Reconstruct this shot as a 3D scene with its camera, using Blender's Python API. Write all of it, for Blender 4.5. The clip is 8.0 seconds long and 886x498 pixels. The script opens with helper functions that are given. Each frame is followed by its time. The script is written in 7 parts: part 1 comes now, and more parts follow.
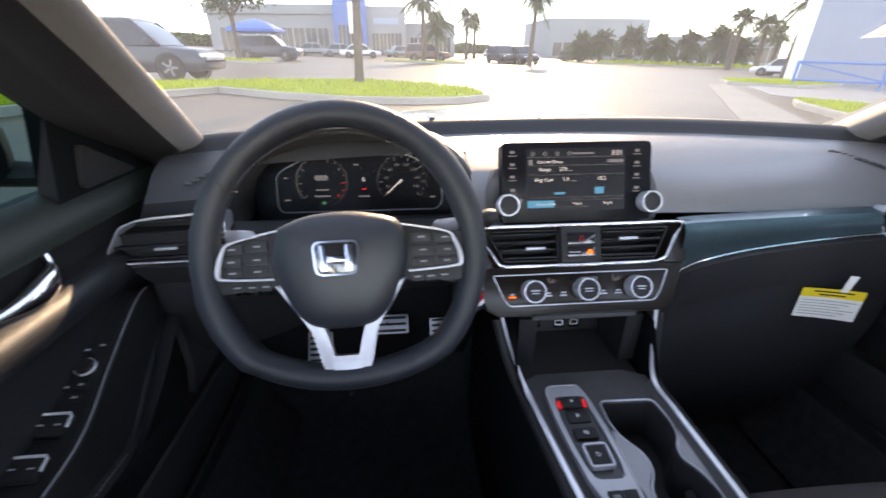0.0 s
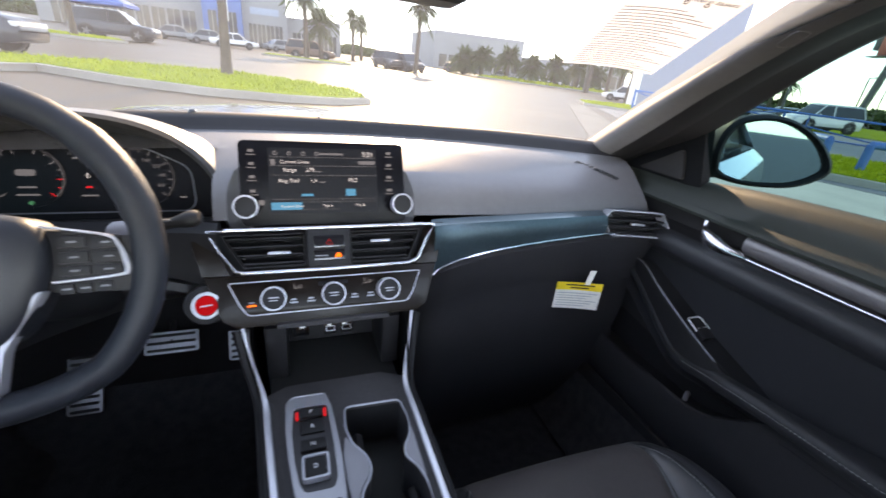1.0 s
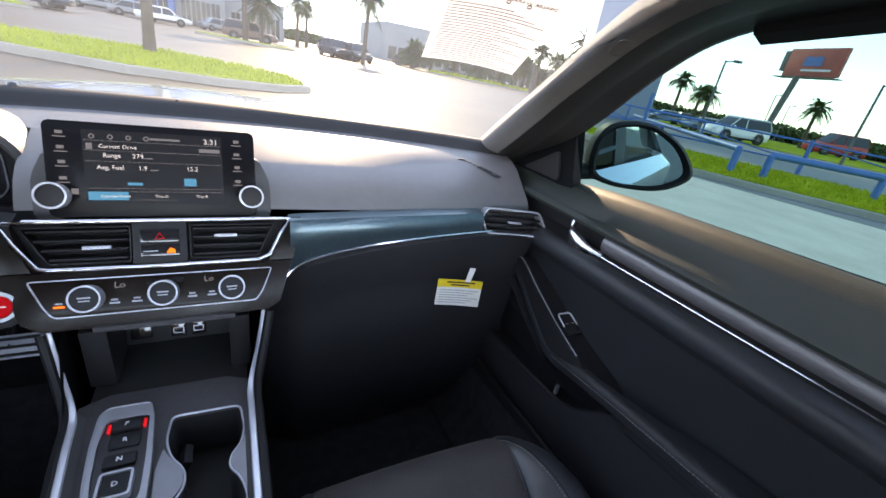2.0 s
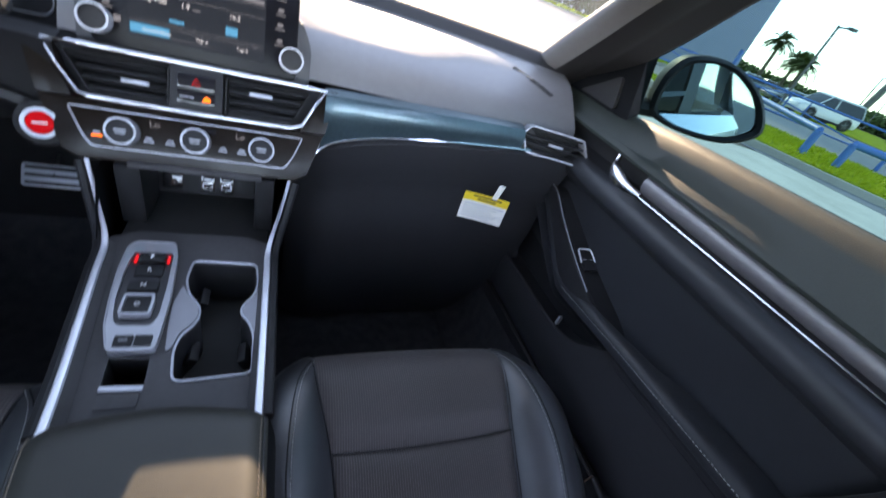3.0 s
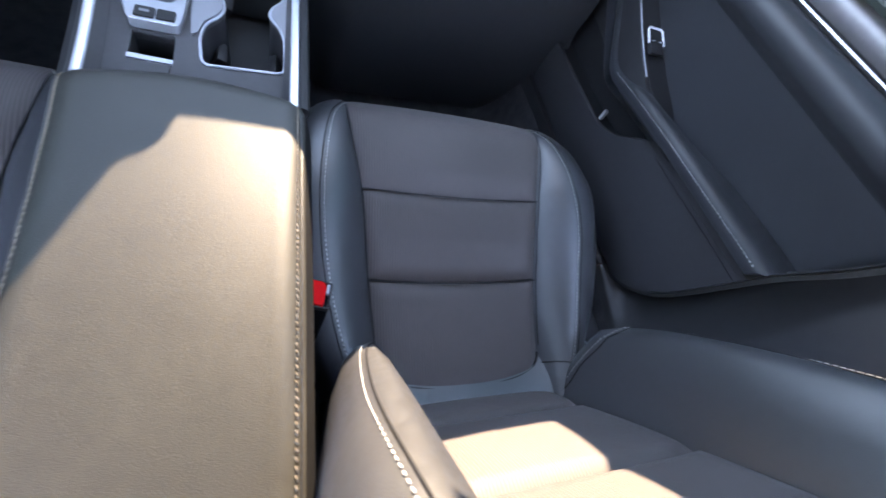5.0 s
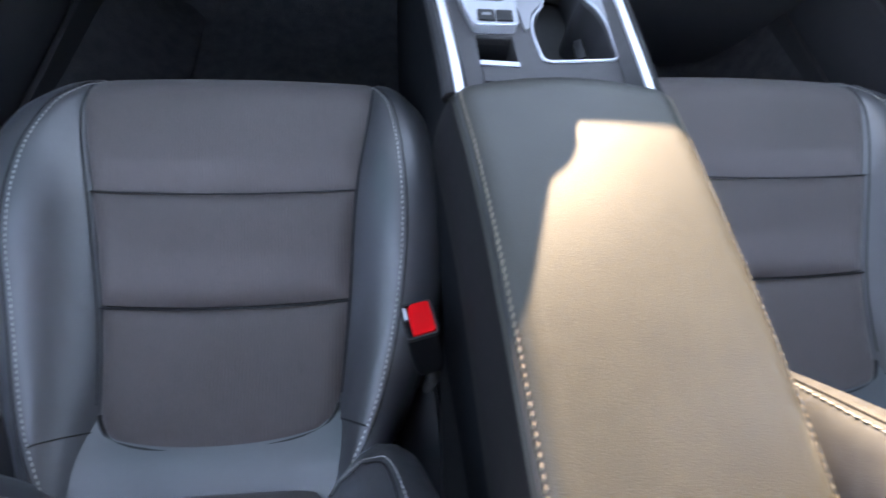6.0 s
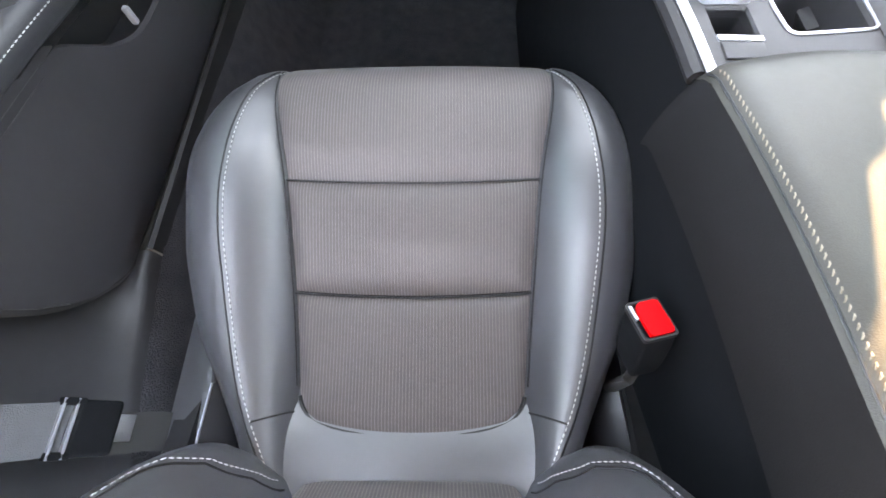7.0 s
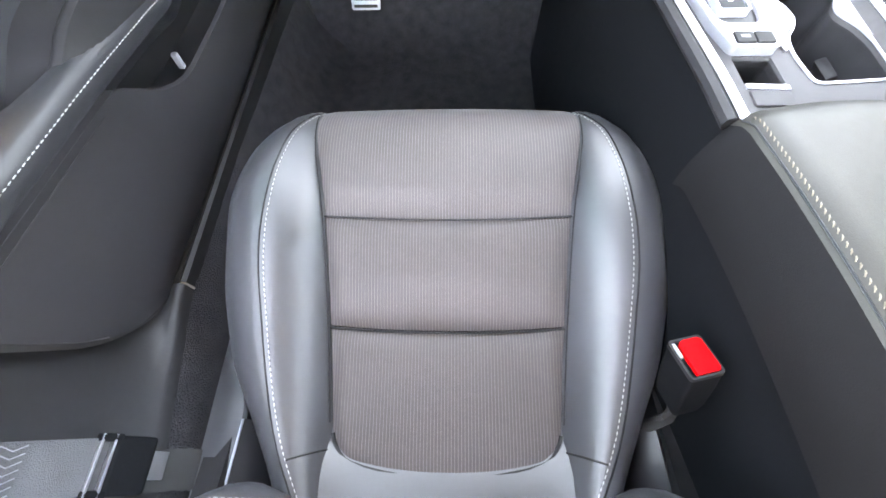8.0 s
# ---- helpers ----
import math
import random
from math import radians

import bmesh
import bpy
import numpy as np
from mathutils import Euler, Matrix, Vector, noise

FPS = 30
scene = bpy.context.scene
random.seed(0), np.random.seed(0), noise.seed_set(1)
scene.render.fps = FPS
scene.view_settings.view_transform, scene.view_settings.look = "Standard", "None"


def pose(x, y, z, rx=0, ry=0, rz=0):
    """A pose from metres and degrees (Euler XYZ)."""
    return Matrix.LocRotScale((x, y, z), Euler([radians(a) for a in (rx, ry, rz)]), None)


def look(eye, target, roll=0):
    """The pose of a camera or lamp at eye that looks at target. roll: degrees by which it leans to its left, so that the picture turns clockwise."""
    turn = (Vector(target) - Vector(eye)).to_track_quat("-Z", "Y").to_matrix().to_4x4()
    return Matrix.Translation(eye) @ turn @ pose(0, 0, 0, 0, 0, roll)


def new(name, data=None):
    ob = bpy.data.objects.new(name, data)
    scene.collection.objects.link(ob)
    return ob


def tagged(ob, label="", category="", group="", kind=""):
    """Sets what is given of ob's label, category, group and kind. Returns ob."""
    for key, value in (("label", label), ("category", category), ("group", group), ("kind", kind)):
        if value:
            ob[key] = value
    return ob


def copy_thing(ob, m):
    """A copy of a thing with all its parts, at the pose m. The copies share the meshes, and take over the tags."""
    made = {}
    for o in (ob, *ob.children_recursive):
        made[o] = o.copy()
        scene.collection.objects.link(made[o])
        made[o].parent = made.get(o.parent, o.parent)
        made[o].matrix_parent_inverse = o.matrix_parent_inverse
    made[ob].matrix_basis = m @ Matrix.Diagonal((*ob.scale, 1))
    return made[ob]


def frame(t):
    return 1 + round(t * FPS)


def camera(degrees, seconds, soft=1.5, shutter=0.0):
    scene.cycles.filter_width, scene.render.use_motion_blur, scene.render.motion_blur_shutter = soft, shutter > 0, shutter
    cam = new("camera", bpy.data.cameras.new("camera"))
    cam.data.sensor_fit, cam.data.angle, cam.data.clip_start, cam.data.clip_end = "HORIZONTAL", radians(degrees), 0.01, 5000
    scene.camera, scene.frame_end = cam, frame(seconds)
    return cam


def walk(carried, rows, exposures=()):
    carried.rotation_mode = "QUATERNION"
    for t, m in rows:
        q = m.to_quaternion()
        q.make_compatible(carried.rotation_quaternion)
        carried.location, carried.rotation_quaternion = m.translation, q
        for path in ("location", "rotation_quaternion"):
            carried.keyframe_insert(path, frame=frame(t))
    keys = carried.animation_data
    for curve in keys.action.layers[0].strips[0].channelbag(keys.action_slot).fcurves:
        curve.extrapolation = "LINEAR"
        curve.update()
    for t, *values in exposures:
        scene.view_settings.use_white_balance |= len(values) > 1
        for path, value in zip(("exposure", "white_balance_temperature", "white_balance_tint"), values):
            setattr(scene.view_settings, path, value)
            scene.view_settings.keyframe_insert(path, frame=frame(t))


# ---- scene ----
cam = camera(94.7, 8.0, soft=1.6, shutter=0.3)
PATH = [
    (0, (-0.282, 0.112, 1.188), (-0.121, 1.911, 0.328), 0.1),
    (0.5, (-0.162, 0.099, 1.184), (0.253, 1.869, 0.35), 2.8),
    (1, (-0.048, 0.083, 1.188), (0.622, 1.782, 0.372), 5.8),
    (1.5, (0.051, 0.065, 1.198), (0.896, 1.694, 0.401), 8.0),
    (1.7, (0.082, 0.055, 1.202), (0.963, 1.662, 0.402), 8.7),
    (2.8, (0.111, 0.03, 1.181), (0.932, 1.553, 0.177), 16.0),
    (3, (0.108, 0.028, 1.161), (0.893, 1.483, 0.036), 20.2),
    (3.5, (0.111, -0.023, 1.077), (0.919, 1.229, -0.257), 28.3),
    (4, (0.128, -0.062, 1.048), (0.995, 0.984, -0.419), 35.5),
    (4.2, (0.132, -0.07, 1.046), (1.017, 0.916, -0.452), 37.6),
    (5.3, (0.046, -0.035, 1.026), (0.638, 0.865, -0.659), 29.4),
    (5.5, (-0.012, -0.014, 1.009), (0.458, 0.872, -0.722), 24.4),
    (6, (-0.134, 0.014, 0.978), (0.065, 0.857, -0.825), 10.9),
    (6.5, (-0.238, 0.03, 0.964), (-0.203, 0.821, -0.872), 1.6),
    (7, (-0.294, 0.031, 0.96), (-0.333, 0.819, -0.879), -2.7),
    (7.5, (-0.319, 0.03, 0.967), (-0.366, 0.861, -0.852), -2.8),
    (8, (-0.333, 0.031, 0.97), (-0.378, 0.96, -0.8), -2.3),
]
EXPOSURES = [(0.0, 4.9, 8500, 27), (1.7, 4.9, 8200, 26), (3.0, 5.2, 7600, 25), (3.5, 6.35, 8300, 25), (4.0, 6.65, 8000, 23), (5.5, 6.3, 7000, 24), (6.0, 6.63, 7700, 23), (6.5, 7.3, 9100, 23), (7.0, 8.05, 10500, 24), (8.0, 8.45, 10400, 24)]
walk(cam, [(t, look(eye, target, roll)) for t, eye, target, roll in PATH], EXPOSURES)

# ---- daylight ----
SUN_AZ, SUN_EL = 15.0, 24.2      # degrees to the right of the car's nose, and above the ground
SUN_DIR = Vector((math.sin(radians(SUN_AZ)) * math.cos(radians(SUN_EL)), math.cos(radians(SUN_AZ)) * math.cos(radians(SUN_EL)), math.sin(radians(SUN_EL))))
world = bpy.data.worlds.new("sky")
scene.world = world
world.use_nodes = True
sky = world.node_tree.nodes.new("ShaderNodeTexSky")
sky.sky_type, sky.sun_disc = "NISHITA", False
sky.sun_elevation, sky.sun_rotation = radians(SUN_EL), radians(SUN_AZ)
sky.air_density, sky.dust_density, sky.ozone_density = 0.7, 0.0, 1.5
even, deep = world.node_tree.nodes.new("ShaderNodeGamma"), world.node_tree.nodes.new("ShaderNodeHueSaturation")     # thin haze evens the sky out
even.inputs["Gamma"].default_value, deep.inputs["Saturation"].default_value = 0.6, 1.15
world.node_tree.links.new(sky.outputs["Color"], even.inputs["Color"])
world.node_tree.links.new(even.outputs["Color"], deep.inputs["Color"])
world.node_tree.links.new(deep.outputs["Color"], world.node_tree.nodes["Background"].inputs["Color"])
world.node_tree.nodes["Background"].inputs["Strength"].default_value = 0.21
sun = new("sun", bpy.data.lights.new("sun", "SUN"))
sun.data.energy, sun.data.angle, sun.data.color = 0.58, radians(0.5), (1.0, 0.87, 0.62)
sun.matrix_world = look(SUN_DIR * 50, (0, 0, 0))

# ---- materials ----
def pbr(name, col, rough=0.5, metal=0.0, var=0.2, vscale=6.0, bump=0.0, bscale=300.0, col2=None, spec=0.5, coat=0.0, rvar=0.1, kind="noise", dist=0.002, rand=0.0):
    """A node material: base colour varied at a large and a small scale, gloss with wear, and fine relief."""
    m = bpy.data.materials.new(name)
    m.use_nodes = True
    nt = m.node_tree
    nd, ln = nt.nodes, nt.links
    b = nd["Principled BSDF"]
    b.inputs["Metallic"].default_value = metal
    b.inputs["Specular IOR Level"].default_value = spec
    b.inputs["Coat Weight"].default_value = coat
    tc = nd.new("ShaderNodeTexCoord")
    big, small = nd.new("ShaderNodeTexNoise"), nd.new("ShaderNodeTexNoise")
    big.inputs["Scale"].default_value, big.inputs["Detail"].default_value = vscale, 4
    small.inputs["Scale"].default_value, small.inputs["Detail"].default_value = vscale * 14, 3
    ln.new(tc.outputs["Object"], big.inputs["Vector"]), ln.new(tc.outputs["Object"], small.inputs["Vector"])
    add = nd.new("ShaderNodeMix")
    add.inputs["Factor"].default_value = 0.4
    ln.new(big.outputs["Fac"], add.inputs["A"]), ln.new(small.outputs["Fac"], add.inputs["B"])
    ramp = nd.new("ShaderNodeValToRGB")
    ramp.color_ramp.elements[0].position, ramp.color_ramp.elements[1].position = 0.32, 0.68
    c2 = col2 or tuple(min(1.0, c * (1 + var)) for c in col)
    c1 = col if col2 else tuple(c * (1 - var) for c in col)
    ramp.color_ramp.elements[0].color, ramp.color_ramp.elements[1].color = (*c1, 1), (*c2, 1)
    ln.new(add.outputs["Result"], ramp.inputs["Fac"])
    ln.new(ramp.outputs["Color"], b.inputs["Base Color"])
    if rand:
        info, hsv = nd.new("ShaderNodeObjectInfo"), nd.new("ShaderNodeHueSaturation")
        rng = nd.new("ShaderNodeMapRange")
        rng.inputs["To Min"].default_value, rng.inputs["To Max"].default_value = 1 - rand, 1 + rand
        ln.new(info.outputs["Random"], rng.inputs["Value"]), ln.new(rng.outputs["Result"], hsv.inputs["Value"])
        ln.new(ramp.outputs["Color"], hsv.inputs["Color"]), ln.new(hsv.outputs["Color"], b.inputs["Base Color"])
    rr = nd.new("ShaderNodeMapRange")
    rr.inputs["To Min"].default_value, rr.inputs["To Max"].default_value = max(0.02, rough - rvar * rough), min(1, rough + rvar * rough)
    ln.new(small.outputs["Fac"], rr.inputs["Value"]), ln.new(rr.outputs["Result"], b.inputs["Roughness"])
    if bump:
        bp = nd.new("ShaderNodeBump")
        bp.inputs["Strength"].default_value, bp.inputs["Distance"].default_value = bump, dist
        if kind == "leather":
            tx = nd.new("ShaderNodeTexVoronoi")
            tx.inputs["Scale"].default_value = bscale
            ln.new(tx.outputs["Distance"], bp.inputs["Height"])
        else:
            tx = nd.new("ShaderNodeTexNoise")
            tx.inputs["Scale"].default_value, tx.inputs["Detail"].default_value = bscale, 3
            ln.new(tx.outputs["Fac"], bp.inputs["Height"])
        ln.new(tc.outputs["Object"], tx.inputs["Vector"])
        ln.new(bp.outputs["Normal"], b.inputs["Normal"])
    return m


def glow(name, col, strength):
    m = bpy.data.materials.new(name)
    m.use_nodes = True
    b = m.node_tree.nodes["Principled BSDF"]
    b.inputs["Base Color"].default_value = (0.0015, 0.0015, 0.002, 1)
    b.inputs["Emission Color"].default_value, b.inputs["Emission Strength"].default_value = (*col, 1), strength
    b.inputs["Roughness"].default_value, b.inputs["Specular IOR Level"].default_value = 0.35, 0.12
    return m


def glass_mat(name, col, rough=0.0):
    m = bpy.data.materials.new(name)
    m.use_nodes = True
    nt = m.node_tree
    nt.nodes.remove(nt.nodes["Principled BSDF"])
    out = nt.nodes["Material Output"]
    tr, gl, mx, fr = nt.nodes.new("ShaderNodeBsdfTransparent"), nt.nodes.new("ShaderNodeBsdfGlossy"), nt.nodes.new("ShaderNodeMixShader"), nt.nodes.new("ShaderNodeLayerWeight")
    tr.inputs["Color"].default_value, gl.inputs["Roughness"].default_value = (*col, 1), 0.02
    fr.inputs["Blend"].default_value = 0.12
    mul = nt.nodes.new("ShaderNodeMath")
    mul.operation, mul.inputs[1].default_value = "MULTIPLY", 0.06
    nt.links.new(fr.outputs["Facing"], mul.inputs[0]), nt.links.new(mul.outputs[0], mx.inputs["Fac"])
    nt.links.new(tr.outputs["BSDF"], mx.inputs[1]), nt.links.new(gl.outputs["BSDF"], mx.inputs[2])
    if rough:      # a translucent film added for the veil of glare; it scatters the sun
        tl, m2, nz, rg = nt.nodes.new("ShaderNodeBsdfTranslucent"), nt.nodes.new("ShaderNodeMixShader"), nt.nodes.new("ShaderNodeTexNoise"), nt.nodes.new("ShaderNodeMapRange")
        tl.inputs["Color"].default_value = (0.95, 0.88, 0.78, 1)
        nz.inputs["Scale"].default_value, nz.inputs["Detail"].default_value = 6.0, 5
        rg.inputs["To Min"].default_value, rg.inputs["To Max"].default_value = rough * 0.6, rough * 1.4
        nt.links.new(nz.outputs["Fac"], rg.inputs["Value"]), nt.links.new(rg.outputs["Result"], m2.inputs["Fac"])
        nt.links.new(mx.outputs["Shader"], m2.inputs[1]), nt.links.new(tl.outputs["BSDF"], m2.inputs[2])
        nt.links.new(m2.outputs["Shader"], out.inputs["Surface"])
    else:
        nt.links.new(mx.outputs["Shader"], out.inputs["Surface"])
    return m


def fabric_mat():
    """Dark brown woven seat cloth with fine light pinstripes that run along the seat."""
    m = pbr("seat_fabric", (0.050, 0.041, 0.040), 0.66, var=0.2, vscale=7, spec=0.45)
    nt = m.node_tree
    nd, ln = nt.nodes, nt.links
    b = nd["Principled BSDF"]
    tc, sep = nd.new("ShaderNodeTexCoord"), nd.new("ShaderNodeSeparateXYZ")
    ln.new(tc.outputs["Object"], sep.inputs["Vector"])
    def stripes(period, lo, hi):
        mul, sn, mr = nd.new("ShaderNodeMath"), nd.new("ShaderNodeMath"), nd.new("ShaderNodeMapRange")
        mul.operation, mul.inputs[1].default_value, sn.operation = "MULTIPLY", 2 * math.pi / period, "SINE"
        mr.inputs["From Min"].default_value, mr.inputs["From Max"].default_value = lo, hi
        ln.new(sep.outputs["X"], mul.inputs[0]), ln.new(mul.outputs[0], sn.inputs[0]), ln.new(sn.outputs[0], mr.inputs["Value"])
        return mr.outputs["Result"]
    fine, wide = stripes(0.0038, 0.45, 1.0), stripes(0.0019, -1.0, 1.0)
    nz = nd.new("ShaderNodeTexNoise")
    nz.inputs["Scale"].default_value = 900
    ln.new(tc.outputs["Object"], nz.inputs["Vector"])
    f = nd.new("ShaderNodeMath")
    f.operation = "MULTIPLY"
    ln.new(fine, f.inputs[0]), ln.new(nz.outputs["Fac"], f.inputs[1])
    mix = nd.new("ShaderNodeMix")
    mix.data_type = "RGBA"
    old = b.inputs["Base Color"].links[0].from_socket
    ln.new(old, mix.inputs[6])
    mix.inputs[7].default_value = (0.15, 0.13, 0.122, 1)
    ln.new(f.outputs[0], mix.inputs[0]), ln.new(mix.outputs[2], b.inputs["Base Color"])
    bp = nd.new("ShaderNodeBump")
    bp.inputs["Strength"].default_value, bp.inputs["Distance"].default_value = 0.2, 0.0008
    ln.new(wide, bp.inputs["Height"]), ln.new(bp.outputs["Normal"], b.inputs["Normal"])
    b.inputs["Sheen Weight"].default_value = 0.08
    return m


BLACK = pbr("black_plastic", (0.011, 0.011, 0.012), 0.55, spec=0.25, var=0.25, bump=0.15, bscale=900, dist=0.0004)
KNEE = pbr("dark_grey_plastic", (0.019, 0.019, 0.021), 0.52, spec=0.35, var=0.2, bump=0.2, bscale=800, dist=0.0004)
DARKTHREAD = pbr("dark_thread", (0.05, 0.05, 0.055), 0.8, var=0.2)
TANTHREAD = pbr("tan_thread", (0.15, 0.122, 0.092), 0.8, var=0.2)
MATTE = pbr("matte_black_trim", (0.0045, 0.0052, 0.0062), 0.75, spec=0.06, var=0.25, bump=0.2, bscale=700, dist=0.0004)
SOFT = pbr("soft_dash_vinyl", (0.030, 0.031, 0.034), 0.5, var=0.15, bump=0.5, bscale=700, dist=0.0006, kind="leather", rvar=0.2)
# darker than the lid's top: shade beside the seat is put into this colour
LIDSIDE = pbr("shaded_armrest_side", (0.0065, 0.0065, 0.007), 0.7, spec=0.10, var=0.25, bump=0.2, bscale=900, dist=0.0004, kind="leather")
GLOSSBLK = pbr("gloss_black", (0.008, 0.008, 0.009), 0.12, var=0.2, coat=0.3)
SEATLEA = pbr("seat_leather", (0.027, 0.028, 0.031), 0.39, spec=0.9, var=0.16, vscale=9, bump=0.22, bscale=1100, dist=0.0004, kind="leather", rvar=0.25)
HINGE = pbr("satin_black_plastic", (0.012, 0.012, 0.014), 0.38, spec=0.45, var=0.08, rvar=0.04)
AIRBAG = pbr("airbag_vinyl", (0.0095, 0.0115, 0.0155), 0.46, spec=0.4, var=0.2, vscale=9, bump=0.25, bscale=900, dist=0.0004, kind="leather", rvar=0.2)
# bluish base stands in for the sky reflected on the black rim
RIMLEA = pbr("wheel_leather", (0.0095, 0.0115, 0.0155), 0.48, spec=0.32, var=0.2, vscale=9, bump=0.35, bscale=1300, dist=0.0004, kind="leather", rvar=0.2)
SCREENBLK = pbr("screen_black", (0.003, 0.003, 0.004), 0.3, var=0.2, spec=0.10)
PLATE = pbr("satin_plate", (0.225, 0.225, 0.24), 0.5, metal=0.8, var=0.08, bump=0.05, bscale=500)
# pale, part-diffuse chrome: the sky's reflection is put into its colour
EDGECHROME = pbr("sky_bright_chrome_edge", (0.80, 0.81, 0.84), 0.40, metal=0.6, var=0.05)
INSERT = pbr("brushed_insert", (0.18, 0.175, 0.18), 0.44, metal=0.85, var=0.12, bump=0.08, bscale=500)
LEATHER = pbr("black_leather", (0.014, 0.015, 0.017), 0.43, spec=0.42, var=0.18, vscale=9, bump=0.3, bscale=1100, dist=0.0004, kind="leather", rvar=0.25)
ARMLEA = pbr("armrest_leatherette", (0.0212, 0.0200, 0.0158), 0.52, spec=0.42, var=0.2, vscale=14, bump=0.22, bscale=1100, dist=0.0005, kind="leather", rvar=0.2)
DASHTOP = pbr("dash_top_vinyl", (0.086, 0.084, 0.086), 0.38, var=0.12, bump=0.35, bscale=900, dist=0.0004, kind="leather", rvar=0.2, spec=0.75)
FABRIC = fabric_mat()
CHROME = pbr("chrome", (0.75, 0.76, 0.80), 0.14, metal=1.0, var=0.04)
BADGE = pbr("badge_chrome", (0.34, 0.39, 0.47), 0.16, metal=1.0, var=0.05)
RAIL = pbr("bright_satin_rail", (0.55, 0.56, 0.60), 0.34, metal=0.6, var=0.05)
SATIN = pbr("satin_silver", (0.38, 0.39, 0.42), 0.46, metal=0.65, var=0.06, bump=0.05, bscale=500)
SELECTOR = pbr("selector_silver", (0.31, 0.315, 0.335), 0.46, metal=0.65, var=0.06, bump=0.05, bscale=500)
WOOD = pbr("dark_grained_trim", (0.008, 0.0055, 0.004), 0.30, spec=0.2, var=0.35, vscale=18, coat=0.03, bump=0.1, bscale=160)
BLUETRIM = pbr("dark_metallic_trim", (0.055, 0.092, 0.105), 0.30, metal=0.75, var=0.2, vscale=12, coat=0.4)
CONSOLE = pbr("console_satin_grey", (0.057, 0.055, 0.057), 0.6, metal=0.0, spec=0.2, var=0.14, vscale=10, bump=0.12, bscale=700, dist=0.0004)
CARPET = pbr("carpet", (0.036, 0.036, 0.040), 0.95, var=0.35, vscale=40, bump=0.9, bscale=420, dist=0.004, spec=0.1)
HEADLINER = pbr("headliner_cloth", (0.42, 0.415, 0.41), 0.95, var=0.06, bump=0.3, bscale=500)
PILLAR = pbr("pillar_trim", (0.11, 0.108, 0.11), 0.7, spec=0.25, var=0.12, bump=0.4, bscale=600, dist=0.0006)
THREAD = pbr("light_grey_thread", (0.38, 0.37, 0.355), 0.7, var=0.1)
RED = pbr("red_plastic", (0.62, 0.003, 0.005), 0.6, var=0.08, spec=0.08)
# greenish base stands in for sunlight tinted green by the side glass
UPTRIM = pbr("green_lit_door_vinyl", (0.0095, 0.0135, 0.0113), 0.54, spec=0.40, var=0.18, bump=0.4, bscale=800, dist=0.0005, kind="leather", rvar=0.2)
WHITE = pbr("white_print", (0.75, 0.75, 0.75), 0.6, var=0.03)
GREYPRINT = pbr("grey_print", (0.32, 0.33, 0.35), 0.6, var=0.05)
PAPER = pbr("paper", (0.74, 0.72, 0.66), 0.85, var=0.05)
THINPAPER = pbr("thin_paper", (0.74, 0.73, 0.71), 0.85, var=0.05)
tl, mx_ = THINPAPER.node_tree.nodes.new("ShaderNodeBsdfTranslucent"), THINPAPER.node_tree.nodes.new("ShaderNodeMixShader")
tl.inputs["Color"].default_value, mx_.inputs["Fac"].default_value = (0.60, 0.60, 0.61, 1), 0.36
THINPAPER.node_tree.links.new(THINPAPER.node_tree.nodes["Principled BSDF"].outputs["BSDF"], mx_.inputs[1])
THINPAPER.node_tree.links.new(tl.outputs["BSDF"], mx_.inputs[2])
THINPAPER.node_tree.links.new(mx_.outputs["Shader"], THINPAPER.node_tree.nodes["Material Output"].inputs["Surface"])
SHEETINK = pbr("sheet_ink", (0.07, 0.065, 0.06), 0.7, var=0.3, vscale=60)
YELLOW = pbr("yellow_print", (0.80, 0.56, 0.02), 0.7, var=0.05)
WEBBING = pbr("seat_belt_webbing", (0.048, 0.050, 0.054), 0.75, var=0.15, vscale=60, bump=0.5, bscale=900)
RUBBER = pbr("rubber", (0.016, 0.016, 0.016), 0.8, var=0.2)
# windscreen and front side glass are coloured overly dark to dim the bright outdoors
WINDSHIELD = glass_mat("windshield_glass", (0.235, 0.25, 0.243), 0.022)
REARGLASS = glass_mat("rear_glass", (0.86, 0.91, 0.89))
SIDEGLASS = glass_mat("side_glass", (0.058, 0.098, 0.094))
MIRROR = pbr("mirror_glass", (0.38, 0.55, 0.66), 0.02, metal=1.0, var=0.01)
BODYPAINT = pbr("silver_car_paint", (0.42, 0.44, 0.45), 0.3, metal=0.6, var=0.04, coat=1.0)
TYRE = pbr("tyre_rubber", (0.02, 0.02, 0.02), 0.85, var=0.2)
RIM = pbr("alloy_rim", (0.22, 0.22, 0.23), 0.4, metal=0.8, var=0.06)
LAMPGLASS = pbr("lamp_glass", (0.65, 0.66, 0.68), 0.15, var=0.05)
STEEL = pbr("weathered_steel", (0.16, 0.15, 0.14), 0.6, metal=0.5, var=0.3, vscale=2)
DISPLAY = glow("display_black", (0.010, 0.014, 0.020), 0.04)
UIWHITE = glow("display_white", (0.8, 0.88, 0.95), 0.036)
UIBLUE = glow("display_blue", (0.04, 0.24, 0.42), 0.05)
UIGREY = glow("display_grey", (0.25, 0.28, 0.32), 0.026)
UIRED = glow("indicator_red", (1.0, 0.02, 0.03), 0.03)
GAUGEGREY = glow("gauge_grey", (0.25, 0.28, 0.32), 0.019)
GAUGEWHITE = glow("gauge_white", (0.8, 0.88, 0.95), 0.028)
DIMPRINT = pbr("dim_print", (0.14, 0.145, 0.155), 0.6, var=0.05)
